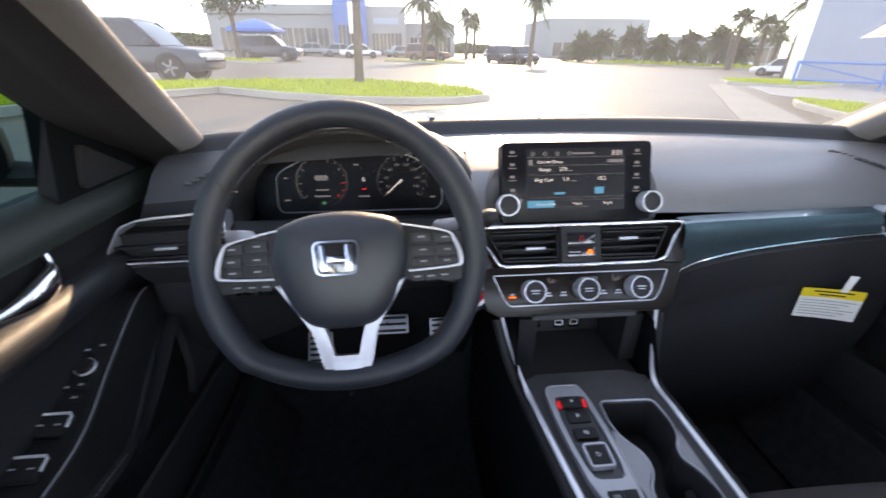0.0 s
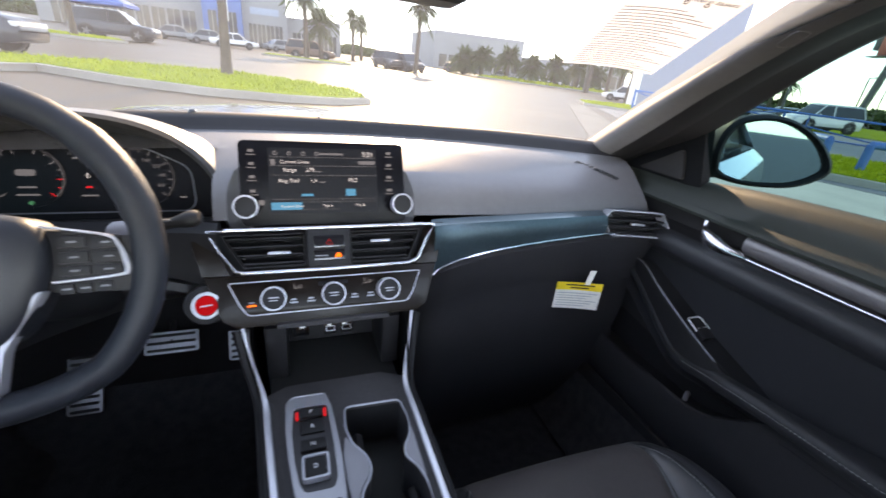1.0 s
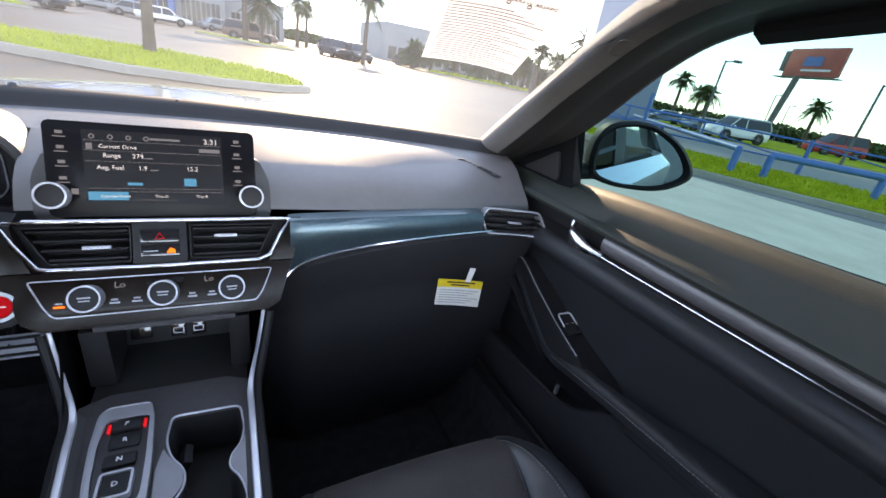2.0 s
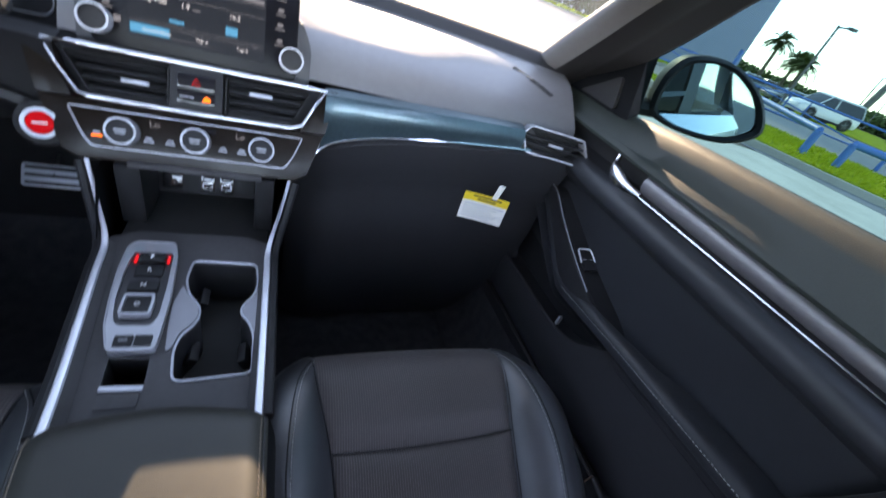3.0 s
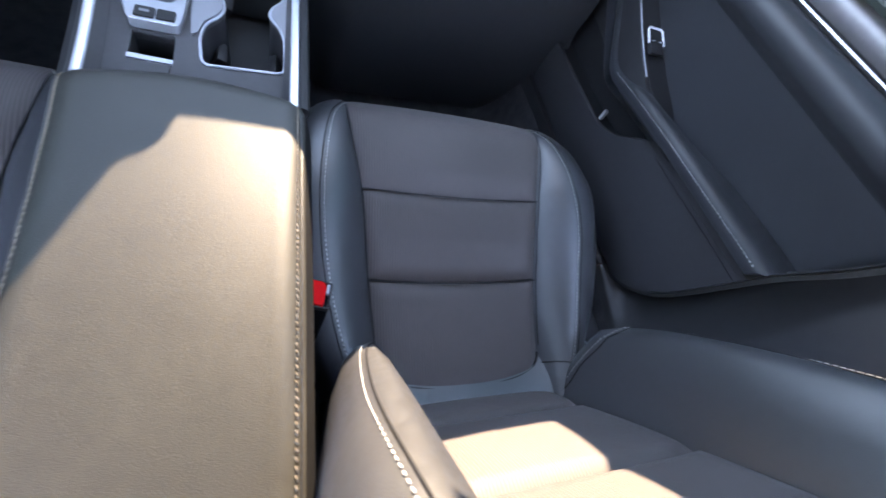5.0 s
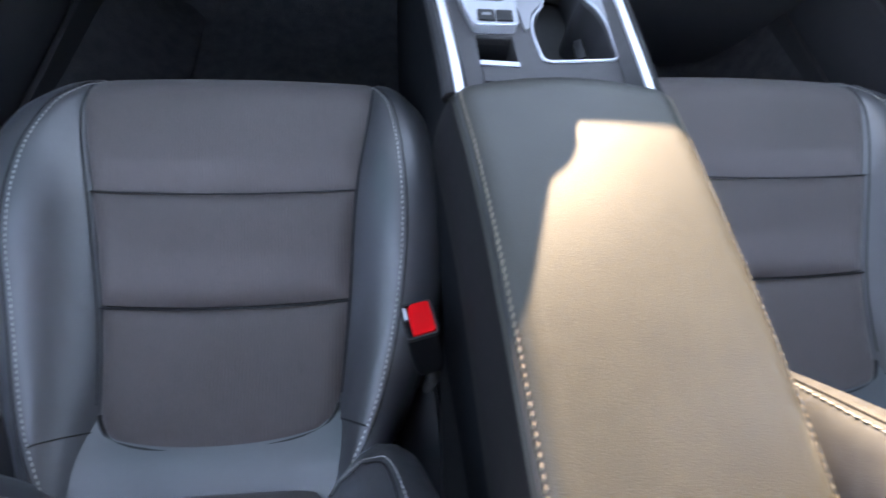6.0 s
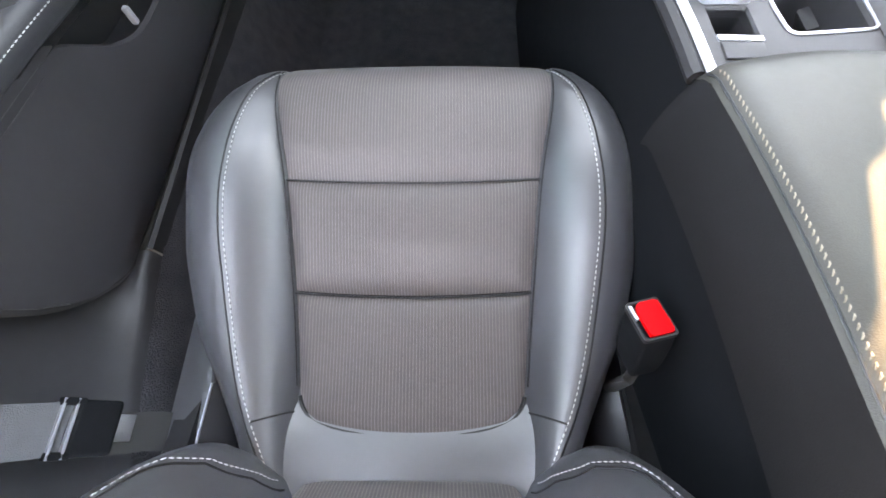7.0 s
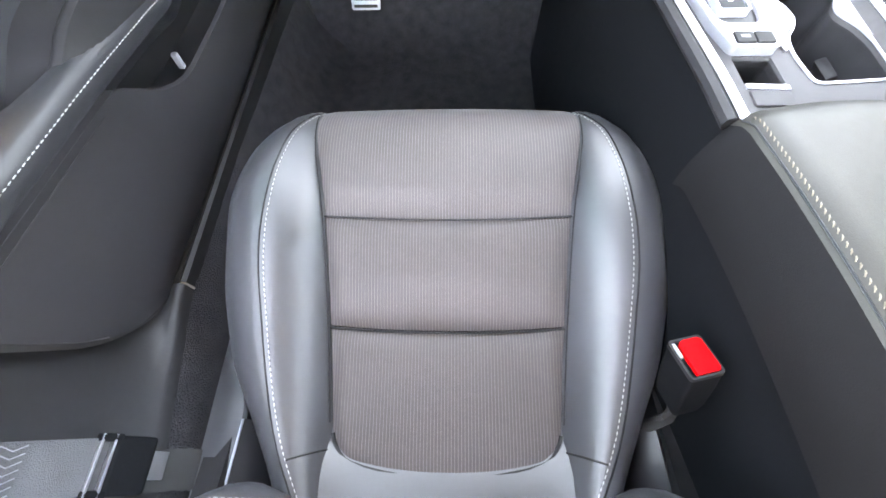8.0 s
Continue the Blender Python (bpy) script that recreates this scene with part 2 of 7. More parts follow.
UIORANGE = glow("indicator_orange", (1.0, 0.16, 0.01), 0.09)
UIGREEN = glow("indicator_green", (0.1, 0.7, 0.35), 0.010)


# ---- mesh helpers ----
def thing(name, label, category, at=(0, 0, 0), group="", kind=""):
    ob = new(name)
    ob.location = at
    ob.empty_display_size = 0.05
    return tagged(ob, label, category, group, kind)


def mesh_of(bm, name, mats, sharp=38.0, smooth=True):
    me = bpy.data.meshes.new(name)
    bmesh.ops.recalc_face_normals(bm, faces=bm.faces)
    bm.to_mesh(me)
    bm.free()
    for mt in mats if isinstance(mats, (list, tuple)) else [mats]:
        me.materials.append(mt)
    if smooth:
        me.polygons.foreach_set("use_smooth", [True] * len(me.polygons))
        me.set_sharp_from_angle(angle=radians(sharp))
    return me


def part(name, bm, material, parent=None, label="", sharp=38.0, smooth=True, kind=""):
    """Links a bmesh, made in world metres, as one mesh object under a thing or a part."""
    ob = new(name, mesh_of(bm, name, material, sharp, smooth))
    if parent is not None:
        ob.parent = parent
        if parent.type == "EMPTY":
            ob.matrix_parent_inverse = Matrix.LocRotScale(parent.location, parent.rotation_euler, parent.scale).inverted()
    return tagged(ob, label, kind=kind)


def basis(o, ex, ey):
    """A local frame: o its origin, ex and ey its first two axes."""
    ex, ey = Vector(ex).normalized(), Vector(ey).normalized()
    ez = ex.cross(ey).normalized()
    return Matrix(((ex.x, ey.x, ez.x, o[0]), (ex.y, ey.y, ez.y, o[1]), (ex.z, ey.z, ez.z, o[2]), (0, 0, 0, 1)))


def curve1(pts, x):
    """A smooth value at x through (x, value) pairs, as a monotone cubic."""
    xs = [p[0] for p in pts]
    if x <= xs[0]:
        return pts[0][1]
    if x >= xs[-1]:
        return pts[-1][1]
    k = max(i for i in range(len(xs) - 1) if xs[i] <= x)
    def slope(i):
        if i <= 0 or i >= len(pts) - 1:
            return 0.0 if len(pts) > 2 else (pts[1][1] - pts[0][1]) / (pts[1][0] - pts[0][0])
        a, b = (pts[i][1] - pts[i - 1][1]) / (xs[i] - xs[i - 1]), (pts[i + 1][1] - pts[i][1]) / (xs[i + 1] - xs[i])
        return 0.0 if a * b <= 0 else 2 * a * b / (a + b)
    h = xs[k + 1] - xs[k]
    t = (x - xs[k]) / h
    m0, m1 = slope(k) * h, slope(k + 1) * h
    return (2 * t**3 - 3 * t**2 + 1) * pts[k][1] + (t**3 - 2 * t**2 + t) * m0 + (-2 * t**3 + 3 * t**2) * pts[k + 1][1] + (t**3 - t**2) * m1


def smooth_path(pts, n):
    """n+1 points along a Catmull-Rom spline through pts."""
    P = [Vector(p) for p in pts]
    out, segs = [], len(P) - 1
    for i in range(n + 1):
        u = i / n * segs
        k = min(int(u), segs - 1)
        t = u - k
        p1, p2 = P[k], P[k + 1]
        p0, p3 = P[k - 1] if k else p1 * 2 - p2, P[k + 2] if k + 2 < len(P) else p2 * 2 - p1
        out.append(0.5 * (2 * p1 + (p2 - p0) * t + (2 * p0 - 5 * p1 + 4 * p2 - p3) * t * t + (3 * p1 - p0 - 3 * p2 + p3) * t**3))
    return out


def loft(rows, closed=False, caps=False, bm=None):
    """Quads between rows of points; closed: each row is a ring."""
    bm = bm or bmesh.new()
    vs = [[bm.verts.new(p) for p in row] for row in rows]
    n = len(vs[0])
    for a, b in zip(vs, vs[1:]):
        for i in range(n if closed else n - 1):
            j = (i + 1) % n
            bm.faces.new((a[i], a[j], b[j], b[i]))
    if caps and closed:
        bm.faces.new(vs[0]), bm.faces.new(vs[-1])
    return bm


def thicken(bm, d):
    """Gives an open sheet a thickness d against its normals."""
    bmesh.ops.recalc_face_normals(bm, faces=bm.faces)
    bmesh.ops.solidify(bm, geom=list(bm.faces), thickness=d)
    return bm


def tube(path, r, n=10, closed=False, flat=1.0, up=(0, 0, 1), caps=True, bm=None):
    """A round or flattened bar along a path; r a number or one for each point."""
    P = [Vector(p) for p in path]
    rows, N = [], len(P)
    ref = Vector(up)
    for i, p in enumerate(P):
        d = (P[(i + 1) % N] - P[i - 1]) if closed else (P[min(i + 1, N - 1)] - P[max(i - 1, 0)])
        d.normalize()
        a = d.cross(ref)
        a = (a if a.length > 1e-4 else d.cross(Vector((1, 0.01, 0)))).normalized()
        b = a.cross(d).normalized()
        rad = r[i] if isinstance(r, (list, tuple)) else r
        rows.append([p + a * (rad * math.cos(2 * math.pi * k / n)) + b * (rad * flat * math.sin(2 * math.pi * k / n)) for k in range(n)])
    if closed:
        rows.append(rows[0])
    bm = loft(rows, closed=True, caps=caps and not closed, bm=bm)
    if closed:
        bmesh.ops.remove_doubles(bm, verts=bm.verts, dist=1e-6)
    return bm


def box(lo, hi, bev=0.0, seg=2, m=None, bm=None):
    """A bevelled box between two corners, in the local frame m."""
    own = bmesh.new()
    bmesh.ops.create_cube(own, size=1.0)
    lo, hi = Vector(lo), Vector(hi)
    for v in own.verts:
        v.co = Vector((lo[i] + (v.co[i] + 0.5) * (hi[i] - lo[i]) for i in range(3)))
    if bev:
        bmesh.ops.bevel(own, geom=list(own.edges), offset=bev, segments=seg, profile=0.6, affect="EDGES")
    if m is not None:
        own.transform(m)
    if bm is None:
        return own
    me = bpy.data.meshes.new("tmp")
    own.to_mesh(me), own.free()
    bm.from_mesh(me)
    bpy.data.meshes.remove(me)
    return bm


def prism(outline, z0, z1, bev=0.0, seg=2, m=None):
    """A solid with that outline (x, y) between two heights of the frame m; its top edges are rounded."""
    bm = bmesh.new()
    lo, hi = [bm.verts.new((x, y, z0)) for x, y in outline], [bm.verts.new((x, y, z1)) for x, y in outline]
    bm.faces.new(lo[::-1])
    top = bm.faces.new(hi)
    n = len(lo)
    for i in range(n):
        bm.faces.new((lo[i], lo[(i + 1) % n], hi[(i + 1) % n], hi[i]))
    if bev:
        bmesh.ops.bevel(bm, geom=list(top.edges), offset=bev, segments=seg, profile=0.6, affect="EDGES")
    if m is not None:
        bm.transform(m)
    return bm


def rounded(pts, r, n=4):
    """An outline with its corners rounded by about r."""
    out, N = [], len(pts)
    for i in range(N):
        p, a, b = Vector(pts[i]), Vector(pts[i - 1]), Vector(pts[(i + 1) % N])
        da, db = (a - p), (b - p)
        ra = min(r, da.length * 0.45, db.length * 0.45)
        s, e = p + da.normalized() * ra, p + db.normalized() * ra
        for k in range(n + 1):
            t = k / n
            q = s * (1 - t) ** 2 + p * 2 * t * (1 - t) + e * t * t
            out.append((q.x, q.y))
    return out


def disc(r, z0, z1, m, n=28, bev=0.0, at=(0, 0)):
    return prism([(at[0] + r * math.cos(2 * math.pi * k / n), at[1] + r * math.sin(2 * math.pi * k / n)) for k in range(n)], z0, z1, bev, 2, m)


def ring(outline, w, z0, z1, m=None):
    """A frame of width w round an outline (inwards)."""
    n = len(outline)
    cx, cy = sum(p[0] for p in outline) / n, sum(p[1] for p in outline) / n
    P = [Vector(p) for p in outline]
    inn = []
    for i in range(n):
        t = (P[(i + 1) % n] - P[i - 1]).normalized()
        nrm = Vector((-t.y, t.x))
        if nrm.dot(Vector((cx, cy)) - P[i]) < 0:
            nrm = -nrm
        inn.append(P[i] + nrm * w)
    rows = [[(p.x, p.y, z0) for p in P], [(p.x, p.y, z1) for p in P], [(p.x, p.y, z1) for p in inn], [(p.x, p.y, z0) for p in inn]]
    bm = loft(rows, closed=True)
    if m is not None:
        bm.transform(m)
    return bm


def plate(outer, holes, f, thick):
    """A sheet with holes: outlines in (x, y), the height given by f(x, y), and a thickness downwards."""
    bm = bmesh.new()
    edges = []
    for loop in (outer, *holes):
        vs = [bm.verts.new((x, y, f(x, y))) for x, y in loop]
        edges += [bm.edges.new((vs[i], vs[(i + 1) % len(vs)])) for i in range(len(vs))]
    bmesh.ops.triangle_fill(bm, use_beauty=True, use_dissolve=False, edges=edges)
    ext = bmesh.ops.extrude_face_region(bm, geom=list(bm.faces))
    for v in (g for g in ext["geom"] if isinstance(g, bmesh.types.BMVert)):
        v.co.z -= thick
    return bm


def lettering(text, size, m, material, parent, name="lettering", align="LEFT"):
    """Flat letters of Blender's own font, as a mesh, in the frame m."""
    cu = bpy.data.curves.new("text", "FONT")
    cu.body, cu.size, cu.align_x, cu.align_y, cu.extrude = text, size, align, "CENTER", size * 0.02
    cu.resolution_u = 2
    tmp = bpy.data.objects.new("text", cu)
    me = bpy.data.meshes.new_from_object(tmp)
    bpy.data.objects.remove(tmp)
    me.transform(m)
    me.materials.append(material)
    ob = new(name, me)
    ob.parent = parent
    if parent.type == "EMPTY":
        ob.matrix_parent_inverse = Matrix.Translation(parent.location).inverted()
    return ob


def stitches(path, length, gap, r, parent, material=None, name="stitching", label="light grey stitching"):
    """A run of separate thread stitches along a path."""
    pts = [Vector(p) for p in path]
    bm, acc = bmesh.new(), 0.0
    total = sum((b - a).length for a, b in zip(pts, pts[1:]))
    def at(s):
        for a, b in zip(pts, pts[1:]):
            L = (b - a).length
            if s <= L:
                return a.lerp(b, s / max(L, 1e-9))
            s -= L
        return pts[-1]
    while acc + length < total:
        a, b = at(acc), at(acc + length)
        tube([a, a.lerp(b, 0.5) + Vector((0, 0, r * 0.4)), b], [r * 0.6, r, r * 0.6], n=5, bm=bm)
        acc += length + gap
    return part(name, bm, material or THREAD, parent, label, kind="stuff")


def sgrid(f, nu, nv):
    """A sheet from f(u, v), u and v from 0 to 1."""
    return loft([[f(i / nu, j / nv) for i in range(nu + 1)] for j in range(nv + 1)])


# ---- the car's shell: floor, pillars, roof, glass ----
def build_shell():
    # carpeted floor with the toe board that rises in front
    rows = []
    for y, z in [(-1.2, 0.30), (-0.6, 0.27), (0.2, 0.26), (0.75, 0.25), (0.98, 0.27), (1.12, 0.38), (1.20, 0.58), (1.23, 0.72), (1.24, 0.80)]:
        rows.append([(x, y, z + (0.12 if abs(x) < 0.1 else 0.0)) for x in (-0.70, -0.6, -0.4, -0.2, -0.13, -0.09, 0.0, 0.09, 0.13, 0.2, 0.4, 0.6, 0.70)])
    tagged(part("floor", loft(rows), CARPET, sharp=60), "dark grey carpeted car floor with raised toe board", "floor", kind="structure")
    for s, nm in ((-1, "sill_left"), (1, "sill_right")):
        th = thing(nm, "black plastic door sill trim along the carpet", "sill trim", (s * 0.70, 0.4, 0.25), kind="structure")
        prof = [(0.745, 0.24), (0.745, 0.446), (0.716, 0.449), (0.706, 0.459), (0.7005, 0.456), (0.697, 0.430), (0.694, 0.25)]
        part("sill_trim", loft([[(s * (x - 0.010 * max(0.0, y - 0.5)), y, z) for x, z in prof] for y in np.linspace(0.2475, 1.05, 12)], closed=True, caps=True), BLACK, th)
        # foot of the centre pillar: it widens inwards and climbs behind the door's edge
        xin = lambda y: curve1([(-0.40, 0.640), (-0.15, 0.652), (0.0, 0.665), (0.09, 0.677), (0.168, 0.688), (0.245, 0.7005)], y)
        ztop = lambda y: curve1([(-0.40, 0.985), (0.02, 0.985), (0.030, 0.93), (0.046, 0.853), (0.066, 0.785), (0.09, 0.72), (0.119, 0.61), (0.141, 0.54), (0.17, 0.495), (0.205, 0.464), (0.245, 0.452)], y)
        rows = []
        for y in list(np.linspace(-0.40, 0.0, 8)) + list(np.linspace(0.015, 0.245, 34)):
            a, zt = xin(y), ztop(y)
            rows.append([(s * (a - 0.003), y, 0.25), (s * (a - 0.002), y, 0.43), (s * a, y, 0.452), (s * (a + 0.005), y, 0.459)] + [(s * (a + 0.005 + (0.728 - a) * k ** 0.55), y, 0.459 + (zt - 0.459) * k) for k in (0.08, 0.2, 0.36, 0.55, 0.78, 1.0)])
        part("pillar_foot_trim", loft(rows), KNEE, th, "dark foot trim of the centre pillar", sharp=60)
        part("sill_carpet", loft([[(s * (x + min(0.0, (xin(min(y, 0.24)) - 0.7005)) * k), y, z) for x, z, k in ((0.699, 0.440, 1.0), (0.688, 0.405, 1.0), (0.668, 0.340, 0.8), (0.640, 0.295, 0.4), (0.600, 0.268, 0.0))] for y in np.linspace(-0.40, 1.0, 20)]), CARPET, th, "dark carpet beside the seat")
    # boards that close the footwells at the front and at both sides
    tagged(part("wall_front", box((-0.745, 1.10, 0.24), (0.745, 1.13, 0.99), 0.004), BLACK), "black board behind the dashboard", "wall", kind="structure")
    for s, nm in ((-1, "wall_left"), (1, "wall_right")):
        rows = [[(s * x, y, z) for y, z in ((0.70, 0.30), (0.80, 0.62), (0.80, 0.93), (1.10, 0.95), (1.10, 0.24), (0.80, 0.24))] for x in (0.728, 0.742)]
        tagged(part(nm, loft(rows, closed=True, caps=True), SOFT, sharp=30), "dark kick panel beside the footwell", "wall", kind="structure")
    # centre pillars behind the front doors
    for s, nm in ((-1, "b_pillar_left"), (1, "b_pillar_right")):
        rows = []
        for z in np.linspace(0.44, 1.30, 14):
            lean = 0.10 * max(0.0, (z - 0.9) / 0.4) ** 1.3
            w = 0.25 if z < 0.55 else 0.17 + 0.08 * max(0, 1 - (z - 0.55) / 0.25)
            xi = 0.762 - lean
            rows.append([(s * (xi + 0.05), 0.018 - 0.05 * lean, z), (s * xi, 0.015 - 0.05 * lean, z), (s * (xi - 0.022), -0.01, z), (s * (xi - 0.025), -w * 0.5, z), (s * (xi - 0.02), -w, z), (s * (xi + 0.05), -w - 0.02, z)])
        tagged(part(nm, loft(rows, closed=True, caps=True), BLACK, sharp=50), "black plastic centre pillar trim beside the seat", "pillar trim", kind="structure")
    # rear walls and the back of the cabin
    bm = box((-0.74, -1.48, 0.28), (-0.70, -0.24, 0.98), 0.01)
    box((0.70, -1.48, 0.28), (0.74, -0.24, 0.98), 0.01, bm=bm)
    box((-0.74, -1.52, 0.28), (0.74, -1.48, 1.0), 0.01, bm=bm)
    tagged(part("wall_rear", bm, SOFT), "dark trim that closes the rear of the cabin", "wall", kind="structure")
    # roof lining
    def roof(u, v):
        x, y = (u * 2 - 1), -0.80 + v * (0.40 + 0.80)
        hw = 0.57 - 0.05 * v
        return (x * hw, y + 0.03 * (1 - x * x) * v, 1.335 - 0.045 * (1 - 0.75 * v**3) * abs(x) ** 3 - 0.10 * max(0, (-y - 0.5) / 0.8) ** 2 - 0.004 * v**4)
    tagged(part("ceiling", thicken(sgrid(roof, 20, 24), -0.03), HEADLINER), "grey cloth car roof lining", "ceiling", kind="structure")
    g = tagged(part("rear_window", sgrid(lambda u, v: ((u * 2 - 1) * (0.58 + 0.08 * v), -0.82 - 0.66 * v, 1.30 - 0.29 * v), 8, 6), REARGLASS), "sloping rear window glass of the car", "window", kind="structure")
    g.visible_shadow = False
    def header(u, v):
        p = roof(u, 0.80 + 0.21 * v)
        return (p[0] * 0.86, p[1], p[2] - 0.006 - 0.010 * v)
    tagged(part("roof_header", thicken(sgrid(header, 20, 8), 0.004), PILLAR), "dark grey trim along the roof's front edge", "roof trim", kind="structure")
    # pillars beside the windscreen: a broad soft trim between the screen and the side window
    for s, nm in ((-1, "a_pillar_left"), (1, "a_pillar_right")):
        top = smooth_path([(0.715, 1.13, 0.955), (0.676, 0.972, 1.030), (0.646, 0.838, 1.106), (0.616, 0.705, 1.180), (0.556, 0.455, 1.306), (0.500, 0.22, 1.340)], 24)
        low = smooth_path([(0.80, 0.93, 0.992), (0.775, 0.78, 1.078), (0.752, 0.66, 1.158), (0.722, 0.53, 1.252), (0.697, 0.42, 1.302), (0.66, 0.22, 1.335)], 24)
        rows = []
        for a, edge in zip(top, low):
            b = a.lerp(edge, 0.74)
            u, n = (b - a) * 0.5, Vector((-0.62, -0.50, -0.25)).normalized() * 0.030
            c = a.lerp(b, 0.5)
            ring_ = [a + Vector((0.045, 0.03, 0.035)), a + Vector((0.010, 0.010, 0.010))] + [c - u * (1.04 * math.cos(radians(t))) + n * math.sin(radians(t)) for t in (4, 22, 42, 64, 90, 118, 146, 172)]
            ring_ += [edge + Vector((-0.006, -0.004, -0.002)), edge + Vector((0.004, 0.0, -0.004)), edge + Vector((0.035, 0.02, 0.02))]
            rows.append([(s * p.x, p.y, p.z) for p in ring_])
        th = thing(nm, "dark grey soft windscreen pillar trim", "pillar trim", (s * 0.67, 0.96, 1.03), kind="structure")
        part("pillar_cover", loft([r[:7] for r in rows]), PILLAR, th, sharp=60)
        part("seal_band", loft([r[6:] for r in rows]), BLACK, th, "black rubber seal between pillar and side window", sharp=60)
        if s < 0:
            continue
        # the small round-ended mark of the airbag on the trim
        nrm, ex = Vector((-0.204, -0.395, -0.896)).normalized(), Vector((-0.018, -0.048, 0.025)).normalized()
        c = Vector((0.590, 0.510, 1.2635)) + nrm * 0.0006
        m = basis(c, ex, nrm.cross(ex))
        out = rounded([(-0.020, -0.011), (0.020, -0.011), (0.020, 0.011), (-0.020, 0.011)], 0.010)
        part("airbag_badge", ring(out, 0.0012, -0.004, 0.0012, m), PILLAR, th)
    # black corner piece in the front corner of each side window, with a small speaker plate on it
    for s, nm in ((-1, "corner_trim_left"), (1, "corner_trim_right")):
        tri = [(0.92, 1.0), (0.692, 1.0), (0.735, 1.160), (0.80, 1.085)]
        m = Matrix(((0, 0, s, 0), (1, 0, 0, 0), (0, 1, 0, 0), (0, 0, 0, 1)))
        th = thing(nm, "black triangular trim in the window corner", "window trim", (s * 0.76, 0.76, 1.0), kind="structure")
        part("cover", prism(tri, 0.762, 0.786, 0, m=m), MATTE, th)
        part("speaker_plate", prism(rounded([(0.865, 1.008), (0.735, 1.008), (0.755, 1.072), (0.80, 1.045)], 0.012), 0.754, 0.7615, 0, m=m), BLACK, th)
    # windscreen and side glass
    def screen(u, v):
        x, k = u * 2 - 1, v
        hw = 0.72 - 0.19 * k
        y = 1.20 - 0.78 * k - 0.12 * x * x * (1 - 0.4 * k)
        z = 1.00 + 0.345 * k + 0.03 * math.sin(math.pi * k) - 0.025 * x * x * k
        return (x * hw, y, z)
    g = tagged(part("windshield", sgrid(screen, 24, 16), WINDSHIELD), "windscreen glass darkened to dim the view outdoors", "windshield", kind="structure")
    g.visible_shadow = False
    for s, nm in ((-1, "window_1"), (1, "window_2")):
        def side(u, v):
            y = 0.74 - u * 0.70
            top = curve1([(0.04, 1.34), (0.42, 1.305), (0.53, 1.255), (0.66, 1.165), (0.74, 1.12)], y)
            z = 0.985 + v * (top - 0.985)
            return (s * (0.792 - 0.26 * max(0, z - 1.0)), y, z)
        g = tagged(part(nm, sgrid(side, 12, 8), SIDEGLASS), "closed side window of the car, tint deepened to dim the outdoors", "window", kind="structure")
        g.visible_shadow = False
        def rear_side(u, v):
            y = -0.10 - u * 1.05
            z = 0.985 + v * (curve1([(-1.15, 1.20), (-0.7, 1.32), (-0.10, 1.345)], y) - 0.985)
            return (s * (0.792 - 0.26 * max(0, z - 1.0) - 0.04 * u), y, z)
        g = tagged(part("rear_side_window", sgrid(rear_side, 10, 6), REARGLASS), "closed clear rear side window of the car", "window", kind="structure")
        g.visible_shadow = False
        # frame above the side glass
        path = [(s * (0.792 - 0.26 * max(0, z - 1.0)) , y, z) for y, z in ((0.40, 1.318), (0.2, 1.340), (0.0, 1.350), (-0.25, 1.345), (-0.7, 1.32), (-1.2, 1.24))]
        tagged(part("door_frame", tube(smooth_path(path, 24), 0.030, n=8), BLACK), "black upper door frame over the side window", "door frame", kind="structure")


build_shell()


# ---- dashboard ----
STACK = basis((0, 0.660, 0.810), (1, 0, 0), (0, 0.447, 0.894))      # face of the centre stack
SCR = basis((0.003, 0.759, 0.995), (1, 0, 0), (0, 0.33, 0.944))     # face of the touch screen


def dash_row(x):
    k = (abs(x) / 0.69) ** 2
    bow = -0.085 * k
    base = [(1.20, 1.00), (1.075, 1.030), (1.060, 1.052), (1.045, 1.064), (1.020, 1.064), (1.005, 1.056), (0.998, 1.046), (0.985, 1.039), (0.94, 1.036), (0.885, 1.024), (0.835, 1.004), (0.800, 0.990), (0.780, 0.972), (0.768, 0.952), (0.760, 0.936), (0.790, 0.930)]
    out = []
    for y, z in base:
        f = min(1.0, max(0.0, (y - 0.80) / 0.2))
        out.append((x, y + bow * f, z - 0.016 * k - (0.010 * k * (1 - f))))
    return out


